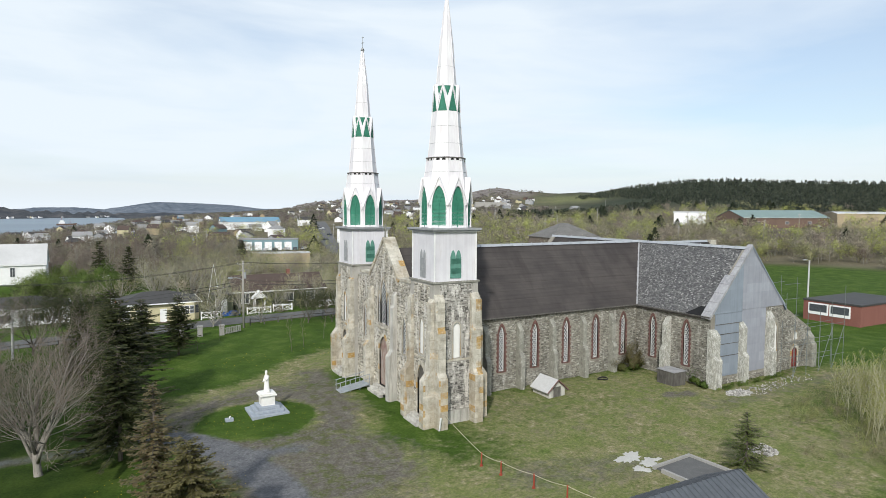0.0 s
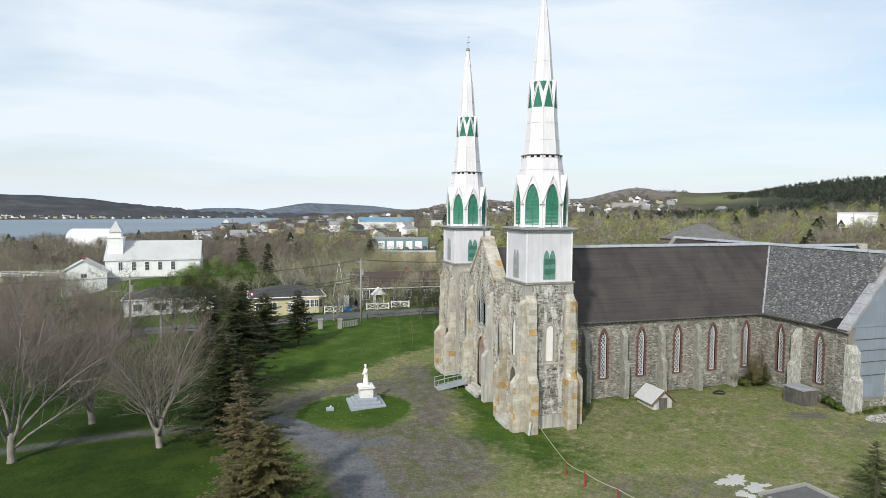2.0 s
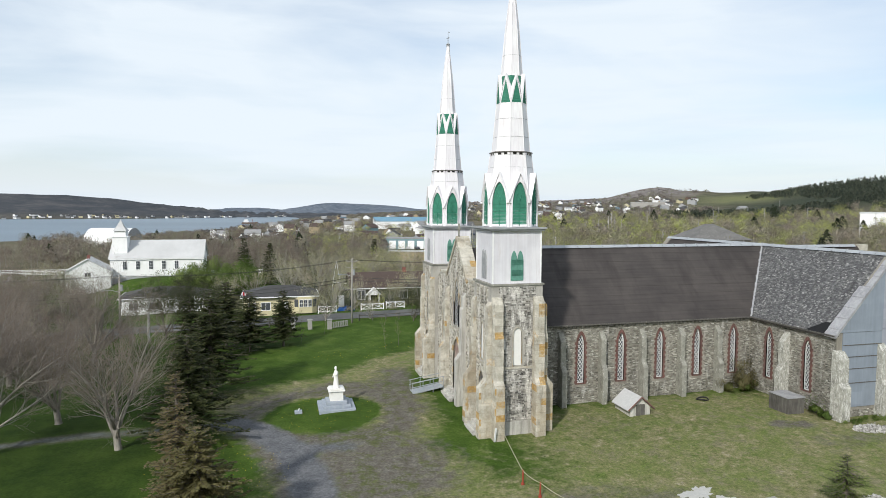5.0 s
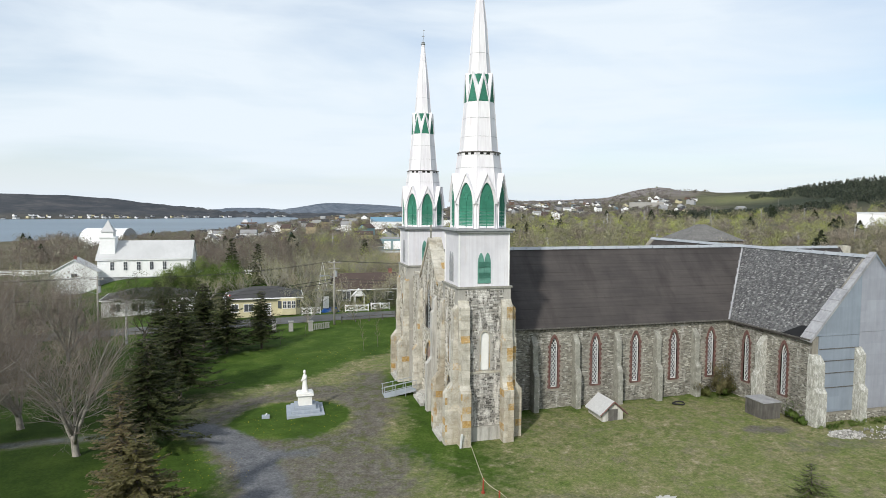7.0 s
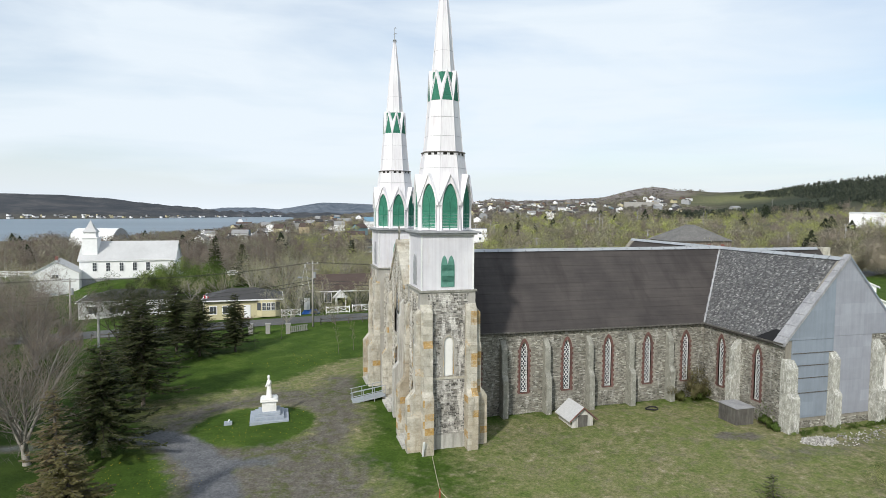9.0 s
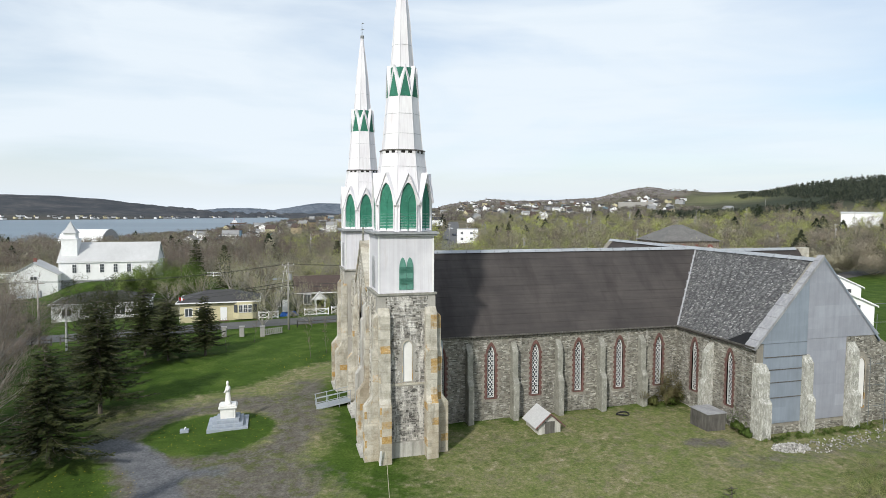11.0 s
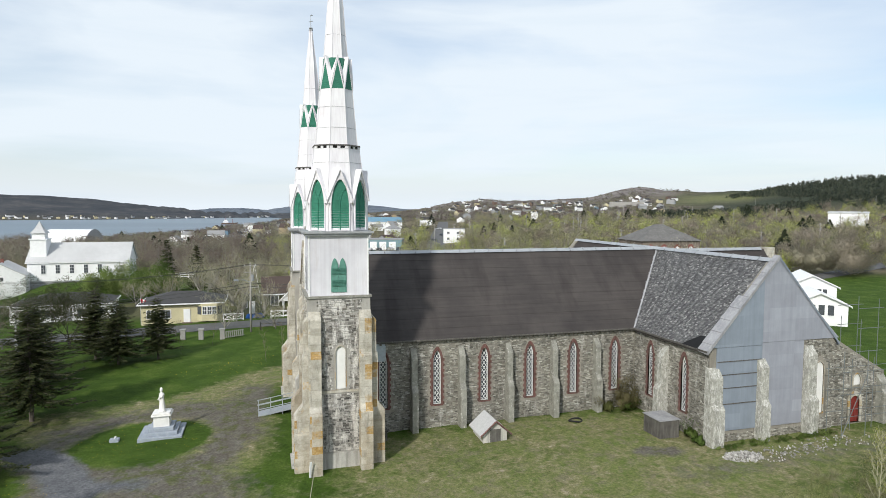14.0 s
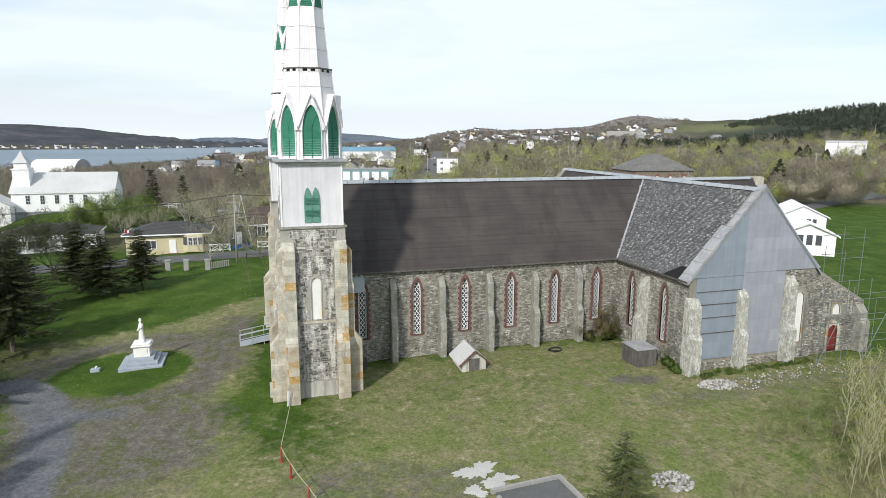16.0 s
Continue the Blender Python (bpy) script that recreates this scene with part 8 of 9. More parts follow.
def spruce(x, y, h, r, seed, mat="needle", label="dark green spruce on the lawn", group="spruces", thin=1.0, low=0.09, fine=1.0):
    """Trunk with uneven tiers of level boughs, each a flat fan of fine sprays."""
    rng = random.Random(seed)
    t = thing("spruce", x, y, ground_z(x, y), label, "tree", group)
    bm = bmesh.new()
    tube(bm, [Vector((0, 0, -0.3)), Vector((0.05, 0, h * 0.5)), Vector((0, 0, h * 0.97))], [h * 0.02, h * 0.014, 0.02], 7)
    part("trunk", bm, "bark", t)
    verts, faces = [], []
    bough = bmesh.new()
    z = h * low
    while z < h * 0.985:
        k = 1 - z / h
        reach = r * min(1.0, 0.12 + 1.15 * k ** 0.85) * rng.uniform(0.72, 1.1) * (0.72 + 0.28 * min(1, (z / h) / 0.16))
        n = rng.choice((7, 8, 9)) if k > 0.25 else 5
        a0 = rng.uniform(0, 6.28)
        for q in range(n):
            if rng.random() < 0.14 + 0.3 * (1 - thin):
                continue
            a = a0 + 2 * math.pi * q / n + rng.uniform(-0.3, 0.3)
            L = reach * rng.uniform(0.62, 1.14)
            out_ = Vector((math.cos(a), math.sin(a), 0))
            side = Vector((-out_.y, out_.x, 0))
            sag = rng.uniform(0.05, 0.26) * (0.3 + k)
            base_ = Vector((0, 0, z + rng.uniform(-0.12, 0.12)))
            midp = base_ + out_ * L * 0.55 + Vector((0, 0, -sag * L * 0.7))
            tip = base_ + out_ * L + Vector((0, 0, -sag * L + rng.uniform(0.02, 0.16) * L))
            tube(bough, [base_, midp, tip], [0.03, 0.02, 0.008], 3)
            m = max(4, int(L / 0.115 * thin * fine))
            for j in range(m):
                f = 0.1 + 0.9 * (j + rng.random()) / m
                c = base_.lerp(midp, f / 0.55) if f < 0.55 else midp.lerp(tip, (f - 0.55) / 0.45)
                w = (0.22 + 0.42 * (1 - f)) * min(1.0, L / 1.8 + 0.2) / fine ** 0.4
                for s in (-1, 1):
                    d = (out_ * rng.uniform(0.45, 1.0) + side * s * rng.uniform(0.5, 1.1) + Vector((0, 0, rng.uniform(-0.32, 0.12)))).normalized()
                    e = d.cross(Vector((rng.uniform(-0.6, 0.6), rng.uniform(-0.6, 0.6), 1))).normalized() * rng.uniform(0.06, 0.12) / fine ** 0.6
                    u = c + Vector((0, 0, rng.uniform(-0.05, 0.05)))
                    tp = u + d * w * rng.uniform(0.7, 1.3)
                    md = u.lerp(tp, 0.45)
                    i = len(verts)
                    verts += [tuple(u), tuple(md - e), tuple(tp), tuple(md + e)]
                    faces.append((i, i + 1, i + 2, i + 3))
        z += rng.uniform(0.20, 0.40) * (0.55 + 0.55 * k) * (h / 9) ** 0.5
    part("branchwork", bough, "bark", t)
    me = bpy.data.meshes.new("crown")
    me.from_pydata(verts, [], faces)
    me.materials.append(M[mat])
    ob = new("crown", me)
    ob.parent = t
    return t


# broad leafless trees on the western lawn
B = [broad_tree(-27.6, 5.5, 9.6, 4, counts=(9, 11, 7, 5)), broad_tree(-34.0, 13.4, 9.8, 7, counts=(10, 11, 8, 5)), broad_tree(-37.6, 6.0, 10.2, 12, stem=0.22, counts=(9, 11, 8, 5))]
rng = random.Random(8)
for k, (x, y) in enumerate(((-46.0, 15.0), (-43.0, 28.0), (-37.0, 36.0), (-53.0, 34.0), (-58.0, 22.0), (-49.0, 44.0))):
    copy_thing(B[k % 3], pose(x, y, ground_z(x, y), 0, 0, rng.uniform(0, 360)) @ Matrix.Scale(rng.uniform(0.8, 1.0), 4))
# young trees on the lawn
for k, (x, y) in enumerate(((-12.8, 38.7), (-2.8, 31.4), (-0.8, 32.9), (3.0, 36.5), (-9.5, 43.0))):
    slim_tree(x, y, 4.4, 30 + k, "thin young tree standing on the lawn", "young trees", "young_tree", "twig", "bud", 0.03)
P = [broad_tree(-31.0, 47.5, 5.0, 50 + k, "small wind-bent pine by the fence", "small pines", "small_pine", "bark", "bark", "needle", 8, 0.075, 0.3, 0.2, (8, 7, 5, 3)) for k in range(1)]
for k, (x, y, s) in enumerate(((-27.6, 48.6, 0.95), (4.5, 48.5, 0.62), (8.0, 47.5, 0.5))):
    copy_thing(P[0], pose(x, y, ground_z(x, y), 0, 0, 70 * k) @ Matrix.Scale(s, 4))
G = [broad_tree(-6.5, 63.5, 8.0, 70, "bare garden tree with pale branches by the street", "street trees", "garden_tree", "pale_bark", "pale_twig", "young_leaf", 1, 0.05, counts=(8, 7, 4, 3)),
     broad_tree(6.0, 66.0, 6.0, 71, "bare garden tree with pale branches by the street", "street trees", "garden_tree", "pale_bark", "pale_twig", "young_leaf", 1, 0.05, counts=(8, 7, 4, 3))]
for k, (x, y, s) in enumerate(((12.5, 67.0, 0.8), (-1.5, 53.4, 0.65), (-8.6, 53.6, 0.5), (20, 60, 0.8), (-14, 82, 1.2), (28, 62, 0.8), (-8.5, 78, 1.25), (-3, 84, 1.2), (3, 86, 1.1), (-20, 84, 1.1), (12, 84, 1.2), (-26, 84, 0.9), (22, 78, 1.1), (-61, 108, 1.1), (-66, 112, 1.0), (-34.5, 117.5, 0.6), (-3, 62.6, 0.75), (3.4, 63.8, 0.8), (9, 64.5, 0.85), (15, 66, 0.9), (-10.8, 63, 0.6), (17, 62, 0.8), (-7.2, 60.6, 0.6))):
    copy_thing(G[k % 2], pose(x, y, ground_z(x, y), 0, 0, 47 * k) @ Matrix.Scale(s, 4))

# spruces and young pine
M["bush_leaf"] = leaf_mat("pine_needles", [(0.086, 0.115, 0.037), (0.127, 0.161, 0.052), (0.167, 0.196, 0.069)])
for k, (x, y, h, r) in enumerate(((-22.6, 5.3, 8.6, 4.3), (-22.1, 17.0, 10.2, 5.0), (-19.3, 36.2, 7.6, 4.0), (-15.2, 37.3, 7.5, 2.9), (-22.4, 39.5, 8.6, 3.8), (-25.4, 29.0, 8.8, 3.8))):
    spruce(x, y, h, r, 200 + k, group="lawn spruces", low=0.17)
spruce(-21.3, -8.9, 9.2, 2.3, 240, "needle_brown", "tall thinning spruce with browned needles near the drive", "lawn spruces", 0.7, 0.06, 1.6)
spruce(-20.0, -11.6, 6.8, 3.9, 241, "needle_olive", "bushy young spruce with olive-brown needles", "lawn spruces", 1.0, 0.04, 1.9)
spruce(14.7, -18.4, 3.9, 1.9, 242, "bush_leaf", "small loose young conifer on the rough grass", "lawn spruces", 0.4, 0.03, 4.0)
for k, (x, y, h, r) in enumerate(((-23.2, 104, 11.5, 3.2), (-17.6, 108, 10.0, 3.0), (10.5, 128, 10, 3.4), (95, 215, 11, 3.2), (-12, 92, 6, 2.4))):
    spruce(x, y, h, r, 260 + k, "needle", "tall dark spruce between the gardens", "garden spruces", 0.8, 0.06, 0.45)

# pale saplings with first leaves on the rough ground
S = [slim_tree(27.0 + 2.2 * k, -20.5 + 1.6 * k, 4.4 - 0.4 * k, 90 + k, "slender pale sapling with first yellow-green leaves", "pale saplings", "sapling", lean=0.3, limbs=15, leaves=3, size=0.04) for k in range(4)]
rng = random.Random(77)
for k, (x, y) in enumerate(((21.5, -21.2), (23.8, -18.9), (26.6, -17.6), (29.0, -19.4), (31.5, -17.2), (33.5, -15.4), (36.0, -17.6), (37.5, -14.0), (27.5, -23.5), (32.5, -22.0), (40.0, -15.5), (41.5, -12.6), (35.0, -20.5), (43.5, -14.5), (30.8, -16.2), (39, -20), (28.2, -16.5), (34.6, -18.3), (25.0, -21.5), (38.6, -17.0)) + tuple((21 + (k * 7.37) % 25, -25.5 + (k * 4.71) % 11.5) for k in range(46)) + tuple((29 + (k * 5.31) % 19, -20.5 + (k * 3.17) % 9.5) for k in range(44))):
    if x - y < (46.5 if y > -20 else 43.0):
        continue
    copy_thing(S[k % 4], pose(x, y, ground_z(x, y), 0, 0, rng.uniform(0, 360)) @ Matrix.Scale(rng.uniform(0.7, 1.3), 4))


# ---- scrub, hedges and woods: what nobody could count ----
def crown_mat(name, tones, rough=0.8):
    """Twigs and young leaves: each crown has its own hue, each blade its own lightness."""
    m = Mat(name, rough, 0, 0.1)
    t = m.n.new("ShaderNodeAttribute")
    t.attribute_name = "tone"
    c = m.ramp(t.outputs["Fac"], [(k / len(tones), t_) for k, t_ in enumerate(tones)], "CONSTANT")
    c = m.mix(0.8, c, m.ramp(m.noise(0.9, 4, 0.65), [(0.32, (0.68, 0.68, 0.68)), (0.66, (1.22, 1.22, 1.22))]), "MULTIPLY")
    c = m.mix(0.7, c, m.ramp(m.island(), [(0.0, (0.78, 0.78, 0.78)), (1.0, (1.18, 1.18, 1.18))]), "MULTIPLY")
    thin = m.n.new("ShaderNodeBsdfTranslucent")
    both = m.n.new("ShaderNodeMixShader")
    both.inputs[0].default_value = 0.35
    m.l.new(c, thin.inputs["Color"])
    m.l.new(m.b.outputs["BSDF"], both.inputs[1])
    m.l.new(thin.outputs["BSDF"], both.inputs[2])
    m.l.new(both.outputs["Shader"], m.n["Material Output"].inputs["Surface"])
    return m.color(c).m


M["bush_brown"] = crown_mat("bare_crowns", [(0.235, 0.193, 0.162), (0.297, 0.260, 0.211), (0.330, 0.305, 0.237), (0.255, 0.204, 0.174), (0.308, 0.293, 0.196)])
M["bush_olive"] = crown_mat("budding_crowns", [(0.385, 0.338, 0.263), (0.419, 0.405, 0.223), (0.446, 0.459, 0.176), (0.338, 0.338, 0.176), (0.499, 0.533, 0.169), (0.419, 0.385, 0.284), (0.358, 0.300, 0.246)])
M["bush_green"] = crown_mat("green_crowns", [(0.111, 0.169, 0.044), (0.156, 0.227, 0.058), (0.195, 0.254, 0.078)])
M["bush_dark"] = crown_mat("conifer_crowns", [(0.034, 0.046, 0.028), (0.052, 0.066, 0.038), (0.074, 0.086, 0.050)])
# hill conifers: needle colour lightened to stand in for distance haze
M["far_dark"] = crown_mat("hazed_conifers", [(0.089, 0.108, 0.084), (0.115, 0.135, 0.100), (0.142, 0.157, 0.116)])
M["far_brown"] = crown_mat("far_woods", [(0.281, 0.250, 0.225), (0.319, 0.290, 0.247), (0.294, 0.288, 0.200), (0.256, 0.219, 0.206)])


def cloud(name, spots, material, label, blades, width, length, seed, shape="round", category="bushes"):
    """Many bushes as one mesh of small blades. spots: (x, y, z, radius, height)."""
    rs = np.random.RandomState(seed)
    spots = np.array(spots, float)
    n = len(spots)
    who = np.repeat(np.arange(n), blades)
    rep, tone = spots[who], rs.rand(n)[who]
    k = len(rep)
    d = rs.normal(size=(k, 3))
    d /= np.linalg.norm(d, axis=1)[:, None]
    if shape == "round":
        # every crown is ten lobes of uneven size
        lobe = rs.normal(size=(n, 10, 3)) * 0.42
        lobe[:, :, 2] = np.clip(lobe[:, :, 2], -0.45, 0.65)
        big_ = 0.24 + 0.34 * rs.rand(n, 10)
        pick = rs.randint(0, 10, k)
        off, br = lobe[who, pick], big_[who, pick]
        rad = br * (0.15 + 1.0 * rs.rand(k) ** 0.55)
        p = off + d * rad[:, None]
        c = np.stack([rep[:, 0] + p[:, 0] * rep[:, 3], rep[:, 1] + p[:, 1] * rep[:, 3], rep[:, 2] + rep[:, 4] * np.clip(0.52 + 0.46 * p[:, 2], 0.02, 1.2)], 1)
        way = d * 0.6 + rs.normal(size=(k, 3)) * 0.4 + np.array([0, 0, 0.6])
        swell = d * 0.8 + p * 0.9 + np.array([0, 0, 0.25])
    else:
        f = rs.rand(k)
        a = rs.rand(k) * 6.283
        rr = rep[:, 3] * (1 - f) ** 0.8 * (0.55 + 0.45 * rs.rand(k))
        c = np.stack([rep[:, 0] + rr * np.cos(a), rep[:, 1] + rr * np.sin(a), rep[:, 2] + rep[:, 4] * (0.06 + 0.94 * f)], 1)
        way = np.stack([np.cos(a), np.sin(a), -0.3 + 0 * a], 1) + rs.normal(size=(k, 3)) * 0.3
        swell = np.stack([np.cos(a), np.sin(a), 0.5 + 0 * a], 1)
    way /= np.linalg.norm(way, axis=1)[:, None]
    side = np.cross(way, rs.normal(size=(k, 3)))
    side /= np.linalg.norm(side, axis=1)[:, None]
    grown = (0.7 + 0.6 * rs.rand(k))[:, None]
    L, W = way * length * grown * 0.5, side * width * grown * 0.5
    # blades face outwards from their crown, and are shaded as one soft mass
    swell /= np.linalg.norm(swell, axis=1)[:, None]
    W = W * np.where((np.cross(W, L) * swell).sum(1) < 0, -1.0, 1.0)[:, None]
    v = np.stack([c - L - W, c - L + W, c + L], 1).reshape(-1, 3)
    normals, tones = np.repeat(swell, 3, axis=0), np.repeat(tone, 3)
    loops, starts = np.arange(len(v)), np.arange(0, len(v), 3)
    me = bpy.data.meshes.new(name)
    me.vertices.add(len(v))
    me.vertices.foreach_set("co", v.ravel().astype(np.float32))
    me.loops.add(len(loops))
    me.loops.foreach_set("vertex_index", loops.astype(np.int32))
    me.polygons.add(len(starts))
    me.polygons.foreach_set("loop_start", starts.astype(np.int32))
    me.update(calc_edges=True)
    me.polygons.foreach_set("use_smooth", np.ones(len(starts), dtype=bool))
    me.normals_split_custom_set_from_vertices(normals)
    me.attributes.new("tone", "FLOAT", "POINT").data.foreach_set("value", tones.astype(np.float32))
    me.materials.append(M[material])
    ob = new(name, me)
    return tagged(ob, label, category, kind="stuff")


def stems(spots, seed, each=2):
    """Pale thin trunks under the crowns of the nearer woods."""
    rng = random.Random(seed)
    v, f = [], []
    for x, y, z, s, h in spots:
        for k in range(each):
            bx, by, r, top = x + rng.gauss(0, 0.35) * s, y + rng.gauss(0, 0.35) * s, rng.uniform(0.05, 0.10), h * rng.uniform(0.7, 1.0)
            tx, ty, i = bx + rng.gauss(0, 0.12) * s, by + rng.gauss(0, 0.12) * s, len(v)
            for q in range(3):
                a = 2.094 * q
                v += [(bx + r * math.cos(a), by + r * math.sin(a), z - 0.3), (tx + 0.3 * r * math.cos(a), ty + 0.3 * r * math.sin(a), z + top)]
            f += [(i, i + 2, i + 3, i + 1), (i + 2, i + 4, i + 5, i + 3), (i + 4, i, i + 1, i + 5)]
    me = bpy.data.meshes.new("tree_stems")
    me.from_pydata(v, [], f)
    me.materials.append(M["pale_bark"])
    return tagged(new("tree_stems", me), "thin pale tree trunks in the woods", "tree trunks", kind="stuff")


def scatter(n, seed, az, r, accept=None, size=(1.2, 2.6), tall=(0.9, 1.3), grow_=2.0):
    """Bush places over a sector of the land, nearer ones denser."""
    rng = random.Random(seed)
    got, tries = [], 0
    while len(got) < n and tries < n * 12:
        tries += 1
        a, q = rng.uniform(*az), r[0] * (r[1] / r[0]) ** rng.random()
        x, y = VIEW[0] + q * math.sin(radians(a)), VIEW[1] + q * math.cos(radians(a))
        if not clear(x, y, grow_) or (accept and not accept(x, y, a, q)):
            continue
        z = float(height(x, y))
        if z < SEA + 0.6:
            continue
        s = rng.uniform(*size)
        got.append((x, y, z - 0.2, s, 2 * s * rng.uniform(*tall)))
    return got


def off_road(x, y):
    line = 56.5 if x < 20 else (57 + (x - 20) * 0.13 if x < 90 else 66 + (x - 90) * 0.36)
    return abs(y - line) > 5.5 and not (150 < y < 530 and abs(x - (62 + (y - 190) * 0.30)) < 9)


def field(x, y):
    u, v = (x - 105) * 0.94 + (y - 35) * 0.34, -(x - 105) * 0.34 + (y - 35) * 0.94
    return math.hypot(u / 66, v / 50) < 1


def behind(x, y, a, q):
    if 8 < a < 14.2 and 150 < q < 312:
        return False
    return off_road(x, y) and not field(x, y) and y > 62 and not (-48 < x < -10 and y < 84) and not (-95 < x < -14 and 80 < y < 122) and not (-92 < x < -64 and 120 < y < 160)


def bearing_of(s):
    return math.degrees(math.atan2(s[0] - VIEW[0], s[1] - VIEW[1]))


near = scatter(400, 1, (-24, 30), (112, 270), behind, (2.6, 4.6), (0.95, 1.25))
west_, east_ = [s for s in near if bearing_of(s) < 12 - 14 * ((s[0] * 7.3) % 1)], [s for s in near if bearing_of(s) >= 12 - 14 * ((s[0] * 7.3) % 1)]
cloud("bare_bushes", west_, "bush_brown", "dense bare brown trees between the houses", 1250, 0.06, 0.46, 1)
cloud("budding_bushes", east_, "bush_olive", "budding yellow-green trees between the houses", 1250, 0.09, 0.34, 2)
stems(near, 21)
left = scatter(110, 3, (-34, -9), (92, 150), lambda x, y, a, q: off_road(x, y) and y > 62 and x < -42 and not (x > -82 and 78 < y < 124), (0.8, 1.5))
cloud("bare_bushes", left, "bush_brown", "dense bare brown bushes beside the street", 800, 0.04, 0.45, 3)
thicket = [(-64 + 1.45 * k + 0.7 * math.sin(k * 2.1), 44 + 3.5 * math.sin(k * 1.3) + (k % 3), -1.9, 2.0 + 0.5 * math.sin(k), 4.4 + 0.9 * math.sin(k * 1.7)) for k in range(20)]
cloud("bare_bushes", thicket, "bush_brown", "hazy reddish-brown thicket of bare shrubs by the fence", 2200, 0.03, 0.5, 19)
hedge = [(-34.5 + 1.6 * k + (k % 3) * 0.3, 88 + (k * 5) % 8, -1.6, 3.1, 6.8 + (k % 4) * 0.6) for k in range(9)]
cloud("evergreen_hedge", hedge, "bush_green", "thick green hedge behind the bungalows", 7000, 0.09, 0.24, 4, category="hedge")
east = scatter(250, 5, (22, 66), (150, 330), lambda x, y, a, q: off_road(x, y) and not field(x, y) and y > 40, (2.8, 5.0), (0.95, 1.2))
cloud("budding_bushes", east[:170], "bush_olive", "tall yellow-green budding trees beyond the church", 1100, 0.15, 0.44, 5)
cloud("bare_bushes", east[170:], "bush_brown", "tall bare brown trees beyond the church", 1100, 0.10, 0.55, 6)
stems(east, 22)
big = [(137, 78, 0.2, 6.5, 11.0), (133, 84, 0.2, 5.4, 9.0), (143, 80, 0.2, 5.0, 8.5)]
cloud("willow_bush", big, "bush_olive", "huge rounded budding willow at the edge of the field", 16000, 0.08, 0.45, 7, category="bush")
row = [(172 + 3.2 * k, 96 - 0.55 * k + (k * 5) % 4, 1.4, 2.6, 4.2) for k in range(34)]
cloud("field_hedge", row, "bush_brown", "long dark bare hedge along the field", 700, 0.08, 0.6, 8, category="hedge")
mid = scatter(1100, 9, (-20, 66), (230, 620), lambda x, y, a, q: off_road(x, y) and not (a > 40 and q < 300 and field(x, y)) and not (8 < a < 14.2 and q < 312), (3.2, 5.6), (0.85, 1.1), grow_=3.0)
mid_w, mid_e = [s for s in mid[:1050] if bearing_of(s) < 15 - 18 * ((s[0] * 3.7) % 1)], [s for s in mid[:1050] if bearing_of(s) >= 15 - 18 * ((s[0] * 3.7) % 1)]
cloud("bare_bushes", mid_w, "bush_brown", "bare brown woods across the town", 360, 0.24, 0.62, 9, category="woods")
cloud("budding_bushes", mid_e, "bush_olive", "olive budding woods across the town", 360, 0.30, 0.56, 10, category="woods")
stems([s for s in mid if math.hypot(s[0], s[1] + 45) < 420], 23)
cloud("conifers", mid[1050:], "bush_dark", "scattered dark conifers across the town", 280, 0.5, 1.2, 11, "cone", "woods")
far = scatter(2300, 12, (-12, 66), (620, 1700), lambda x, y, a, q: not (35 < a < 47 and 860 < q < 1500) and not a > 38, (3.0, 6.0), (0.45, 0.7), 6.0)
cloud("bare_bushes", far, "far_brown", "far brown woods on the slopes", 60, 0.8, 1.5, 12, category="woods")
wood = scatter(5600, 14, (37, 74), (560, 1240), lambda x, y, a, q: q > 1240 - 58 * (a - 40) + 30 * math.sin(a * 3) and q > 520 + 60 * math.sin(a * 1.3), (1.9, 3.1), (0.9, 1.3), 4.0)
belt = scatter(500, 15, (34, 48), (560, 720), lambda x, y, a, q: abs(q - 640 - 6 * (a - 40)) < 45, (1.9, 3.0), (1.0, 1.3), 4.0)
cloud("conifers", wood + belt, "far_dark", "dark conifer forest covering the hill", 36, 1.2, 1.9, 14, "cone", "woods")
fine_scrub = []
rng = random.Random(55)
while len(fine_scrub) < 110:
    x, y = rng.uniform(20, 47), rng.uniform(-26, -11.5)
    if y < -9 - 0.9 * (x - 20) + 14 and y > -11.5 - 0.35 * max(0, 34 - x):
        continue
    if x < 26 and y > -19:
        continue
    s = rng.uniform(0.5, 1.1)
    fine_scrub.append((x, y, ground_z(x, y) - 0.1, s, s * rng.uniform(1.6, 2.6)))
M["scrub_pale"] = crown_mat("pale_scrub", [(0.34, 0.345, 0.15), (0.41, 0.42, 0.19), (0.36, 0.32, 0.20)])
cloud("rough_scrub", fine_scrub, "scrub_pale", "fine pale twiggy scrub on rough ground", 170, 0.012, 0.6, 27)
M["bush_bramble"] = crown_mat("brambles", [(0.15, 0.13, 0.07), (0.19, 0.17, 0.085), (0.13, 0.14, 0.05)])
weeds = [(28.6 + 0.55 * k, -5.75 - 0.35 * ((k * 3) % 4) / 3, ground_z(28.6 + 0.55 * k, -6) - 0.1, 0.35, 0.35 + 0.12 * (k % 3)) for k in range(20)] + [(27.9, -3.4, -0.1, 0.85, 2.0), (27.9, -4.2, -0.1, 0.7, 1.5)]
cloud("rough_scrub", weeds, "bush_green", "green weeds along the foot of the wall", 240, 0.03, 0.16, 29)
garden = [(-4 + 1.9 * k, 61.5 + (k * 3) % 4, -1.2, 0.9 + 0.3 * (k % 3), 2.0 + 0.5 * (k % 4)) for k in range(13)]
cloud("garden_shrubs", garden, "bush_olive", "budding garden shrubs before the houses", 900, 0.03, 0.35, 28)
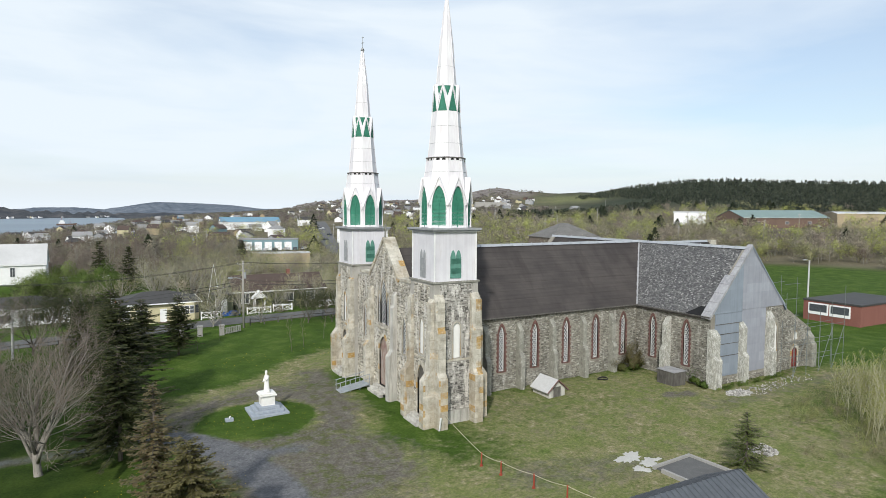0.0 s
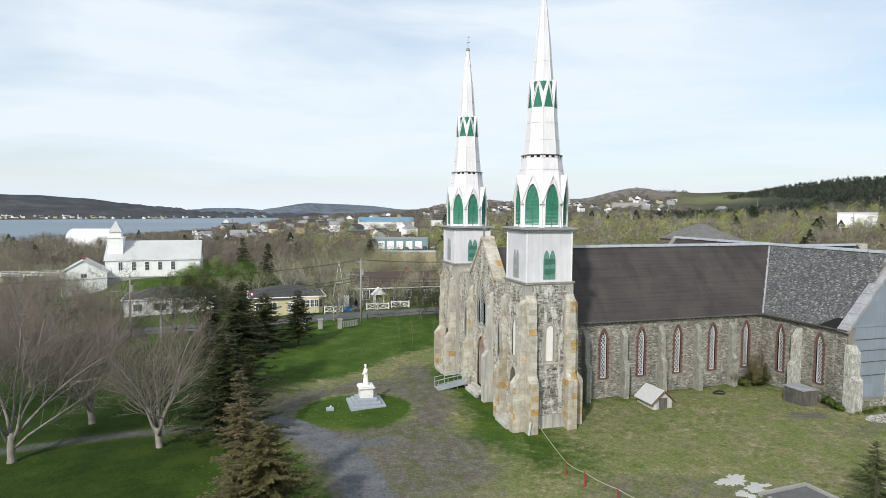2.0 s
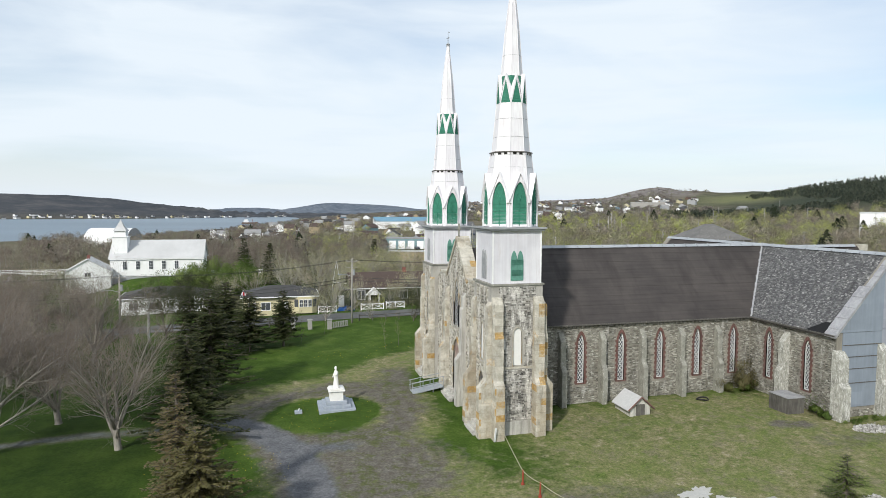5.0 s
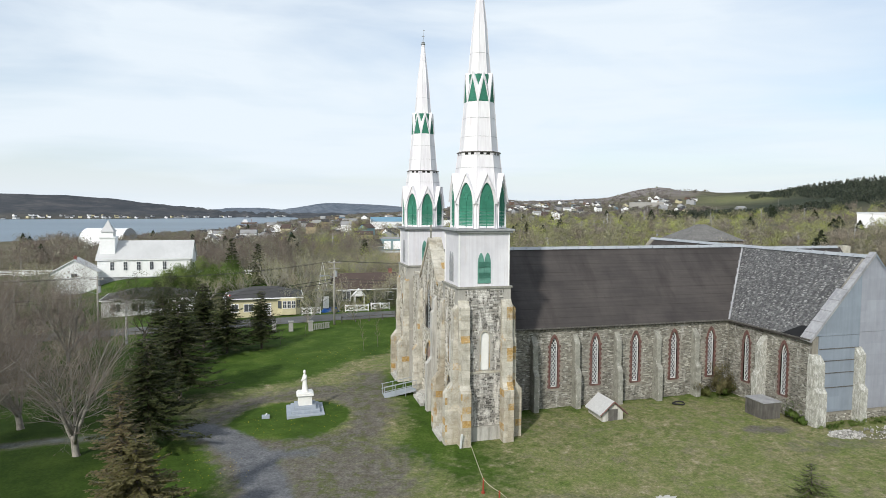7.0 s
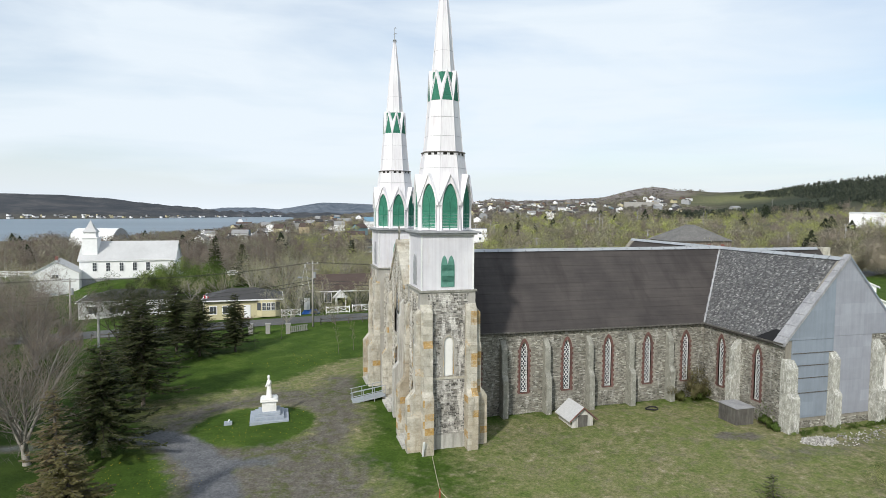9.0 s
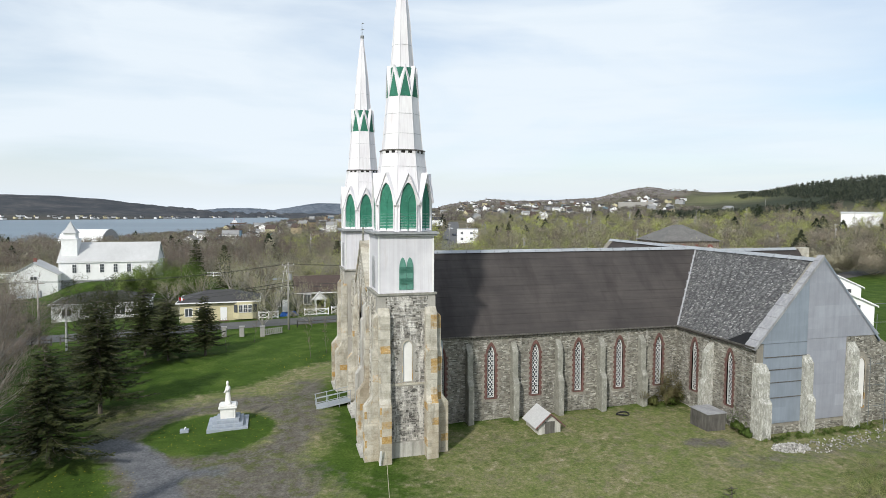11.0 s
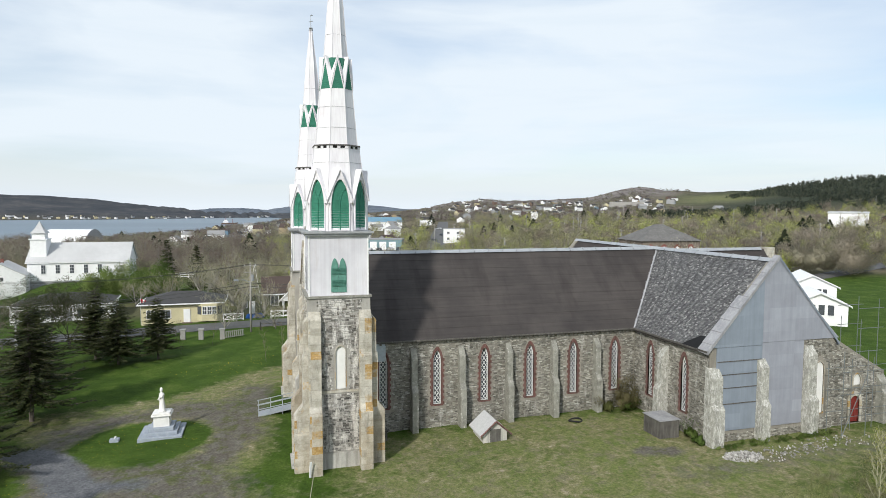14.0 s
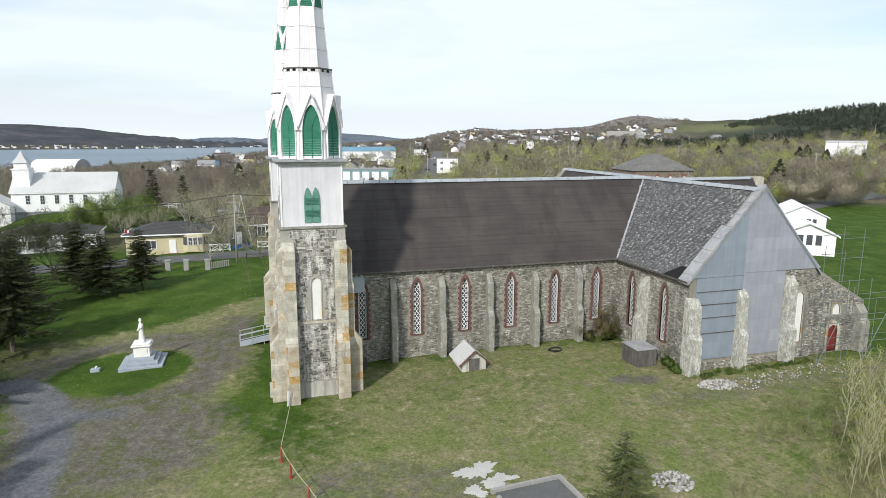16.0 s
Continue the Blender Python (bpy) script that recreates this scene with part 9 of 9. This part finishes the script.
rough = [(x, y, ground_z(x, y), r, r * 1.5) for x, y, r in ((27.9, 4.0, 0.9), (26.9, 3.5, 0.6), (28.0, -3.7, 0.6), (28.0, -4.6, 0.5))]
cloud("rough_scrub", rough, "bush_green", "leafy weeds and shrubs against the wall", 900, 0.06, 0.28, 16)
M["thicket"] = crown_mat("thicket_twigs", [(0.36, 0.34, 0.16), (0.40, 0.41, 0.15), (0.34, 0.31, 0.20), (0.42, 0.45, 0.15), (0.36, 0.33, 0.23)])
thicket = [(23.5 + (k * 6.73) % 24, -25 + (k * 4.39) % 12, 0.8 + 0.5 * ((k * 7) % 5) / 4, 1.0 + 1.3 * ((k * 3) % 7) / 6) for k in range(110)]
cloud("rough_scrub", [(x, y, ground_z(x, y) - 0.1, r, h) for x, y, r, h in thicket if x - y > 45], "thicket", "thin budding yellow-green thicket on rough ground", 170, 0.010, 0.55, 17)
cloud("bare_bushes", [(27.4, 3.7, -0.2, 1.35, 3.6), (26.3, 3.5, -0.2, 1.0, 2.2), (25.4, 3.9, -0.2, 0.7, 1.2)], "bush_bramble", "bare brambles in the corner of the wall", 1300, 0.03, 0.4, 18)


# dandelions on the round lawn and the grass
def in_disc(cx, cy, rx, ry):
    def f(rng):
        a, r = rng.uniform(0, 6.283), math.sqrt(rng.random())
        return cx + rx * r * math.cos(a), cy + ry * r * math.sin(a)
    return f


M["dandelion"] = plain("dandelion", (0.55, 0.42, 0.02), 0.7)
def flowers(n, seed, places):
    rng = random.Random(seed)
    v, f = [], []
    for k in range(n):
        x, y = rng.choice(places)(rng)
        z, s, i = ground_z(x, y) + 0.08, 0.024, len(v)
        v += [(x - s, y, z), (x, y - s, z), (x + s, y, z), (x, y + s, z), (x, y, z + 0.03)]
        f += [(i, i + 1, i + 4), (i + 1, i + 2, i + 4), (i + 2, i + 3, i + 4), (i + 3, i, i + 4)]
    me = bpy.data.meshes.new("dandelions")
    me.from_pydata(v, [], f)
    me.materials.append(M["dandelion"])
    return tagged(new("dandelions", me), "yellow dandelions dotted over the lawn", "flowers", kind="stuff")
flowers(420, 4, [in_disc(-12.1, 9.0, 4.7, 4.1), in_disc(-4, 30, 9, 4), in_disc(-20, -2, 5, 6)])


# ---- stones of the walls ----
def lay_stones(job, seed):
    m, u0, u1, z0, z1, holes, mat, top, mode = job
    rng = random.Random(seed)
    def inside(u, z):
        if top is not None and z > top(u) - 0.1:
            return False
        return not any(in_lancet(u, z, *h, 0.26 if mat == "nave_rubble" else 0.10) for h in holes)
    pieces = list(stones(u0, u1, z0, z1, inside, rng, *(((0.11, 0.36), (0.06, 0.125)) if mat == "nave_rubble" else ())))
    if mode == "parts":
        keep = pieces[:290]
        shapes = {}
        host = [o for o in church.children if o.name.startswith("tower_wall")][2]
        for a, b, c, d in keep:
            key = (round((b - a) / 0.06), round((d - c) / 0.04))
            if key not in shapes:
                w, h = key[0] * 0.06 / 2, key[1] * 0.04 / 2
                v_, f_ = [], []
                stone_mesh(v_, f_, -w, w, -h, h, rng, Matrix())
                shapes[key] = bpy.data.meshes.new("stone")
                shapes[key].from_pydata(v_, [], f_)
                shapes[key].materials.append(M["rubble_piece"])
            ob = new("stone", shapes[key])
            ob.parent = host
            ob.matrix_local = CH @ m @ pose((a + b) / 2, 0, (c + d) / 2)
        pieces = pieces[290:]
    if pieces:
        v_, f_ = [], []
        for a, b, c, d in pieces:
            stone_mesh(v_, f_, a, b, c, d, rng, CH @ m)
        me = bpy.data.meshes.new("stonework")
        me.from_pydata(v_, [], f_)
        me.materials.append(M[mat])
        ob = new("stonework", me)
        ob.parent = church
        tagged(ob, "squared rubble stonework", kind="stuff")


def rubble_piece():
    m = Mat("rubble_piece", 0.9, 0, 0.2)
    tones = [(0.070, 0.067, 0.062), (0.27, 0.258, 0.238), (0.47, 0.45, 0.415), (0.115, 0.110, 0.102), (0.66, 0.64, 0.60)]
    c = m.ramp(m.random(), [(k / 4, t) for k, t in enumerate(tones)])
    c = m.mix(0.6, c, m.ramp(m.noise(7, 4), [(0.3, (0.5, 0.5, 0.5)), (0.75, (1.15, 1.12, 1.08))]), "MULTIPLY")
    c = m.mix(0.8, c, m.ramp(m.noise(0.5, 4, 0.6), [(0.35, (0.62, 0.62, 0.62)), (0.65, (1.15, 1.15, 1.15))]), "MULTIPLY")
    run = m.ramp(m.noise(2.2, 6, 0.72, (1, 1, 0.22)), [(0.49, (0, 0, 0)), (0.59, (0.9, 0.9, 0.9))])
    return m.color(m.mix(run, c, (0.62, 0.60, 0.56))).bump(m.noise(16, 4), 0.5, 0.03).m


M["rubble_piece"] = rubble_piece()
for k, job in enumerate(STONE_JOBS):
    lay_stones(job, 100 + k)
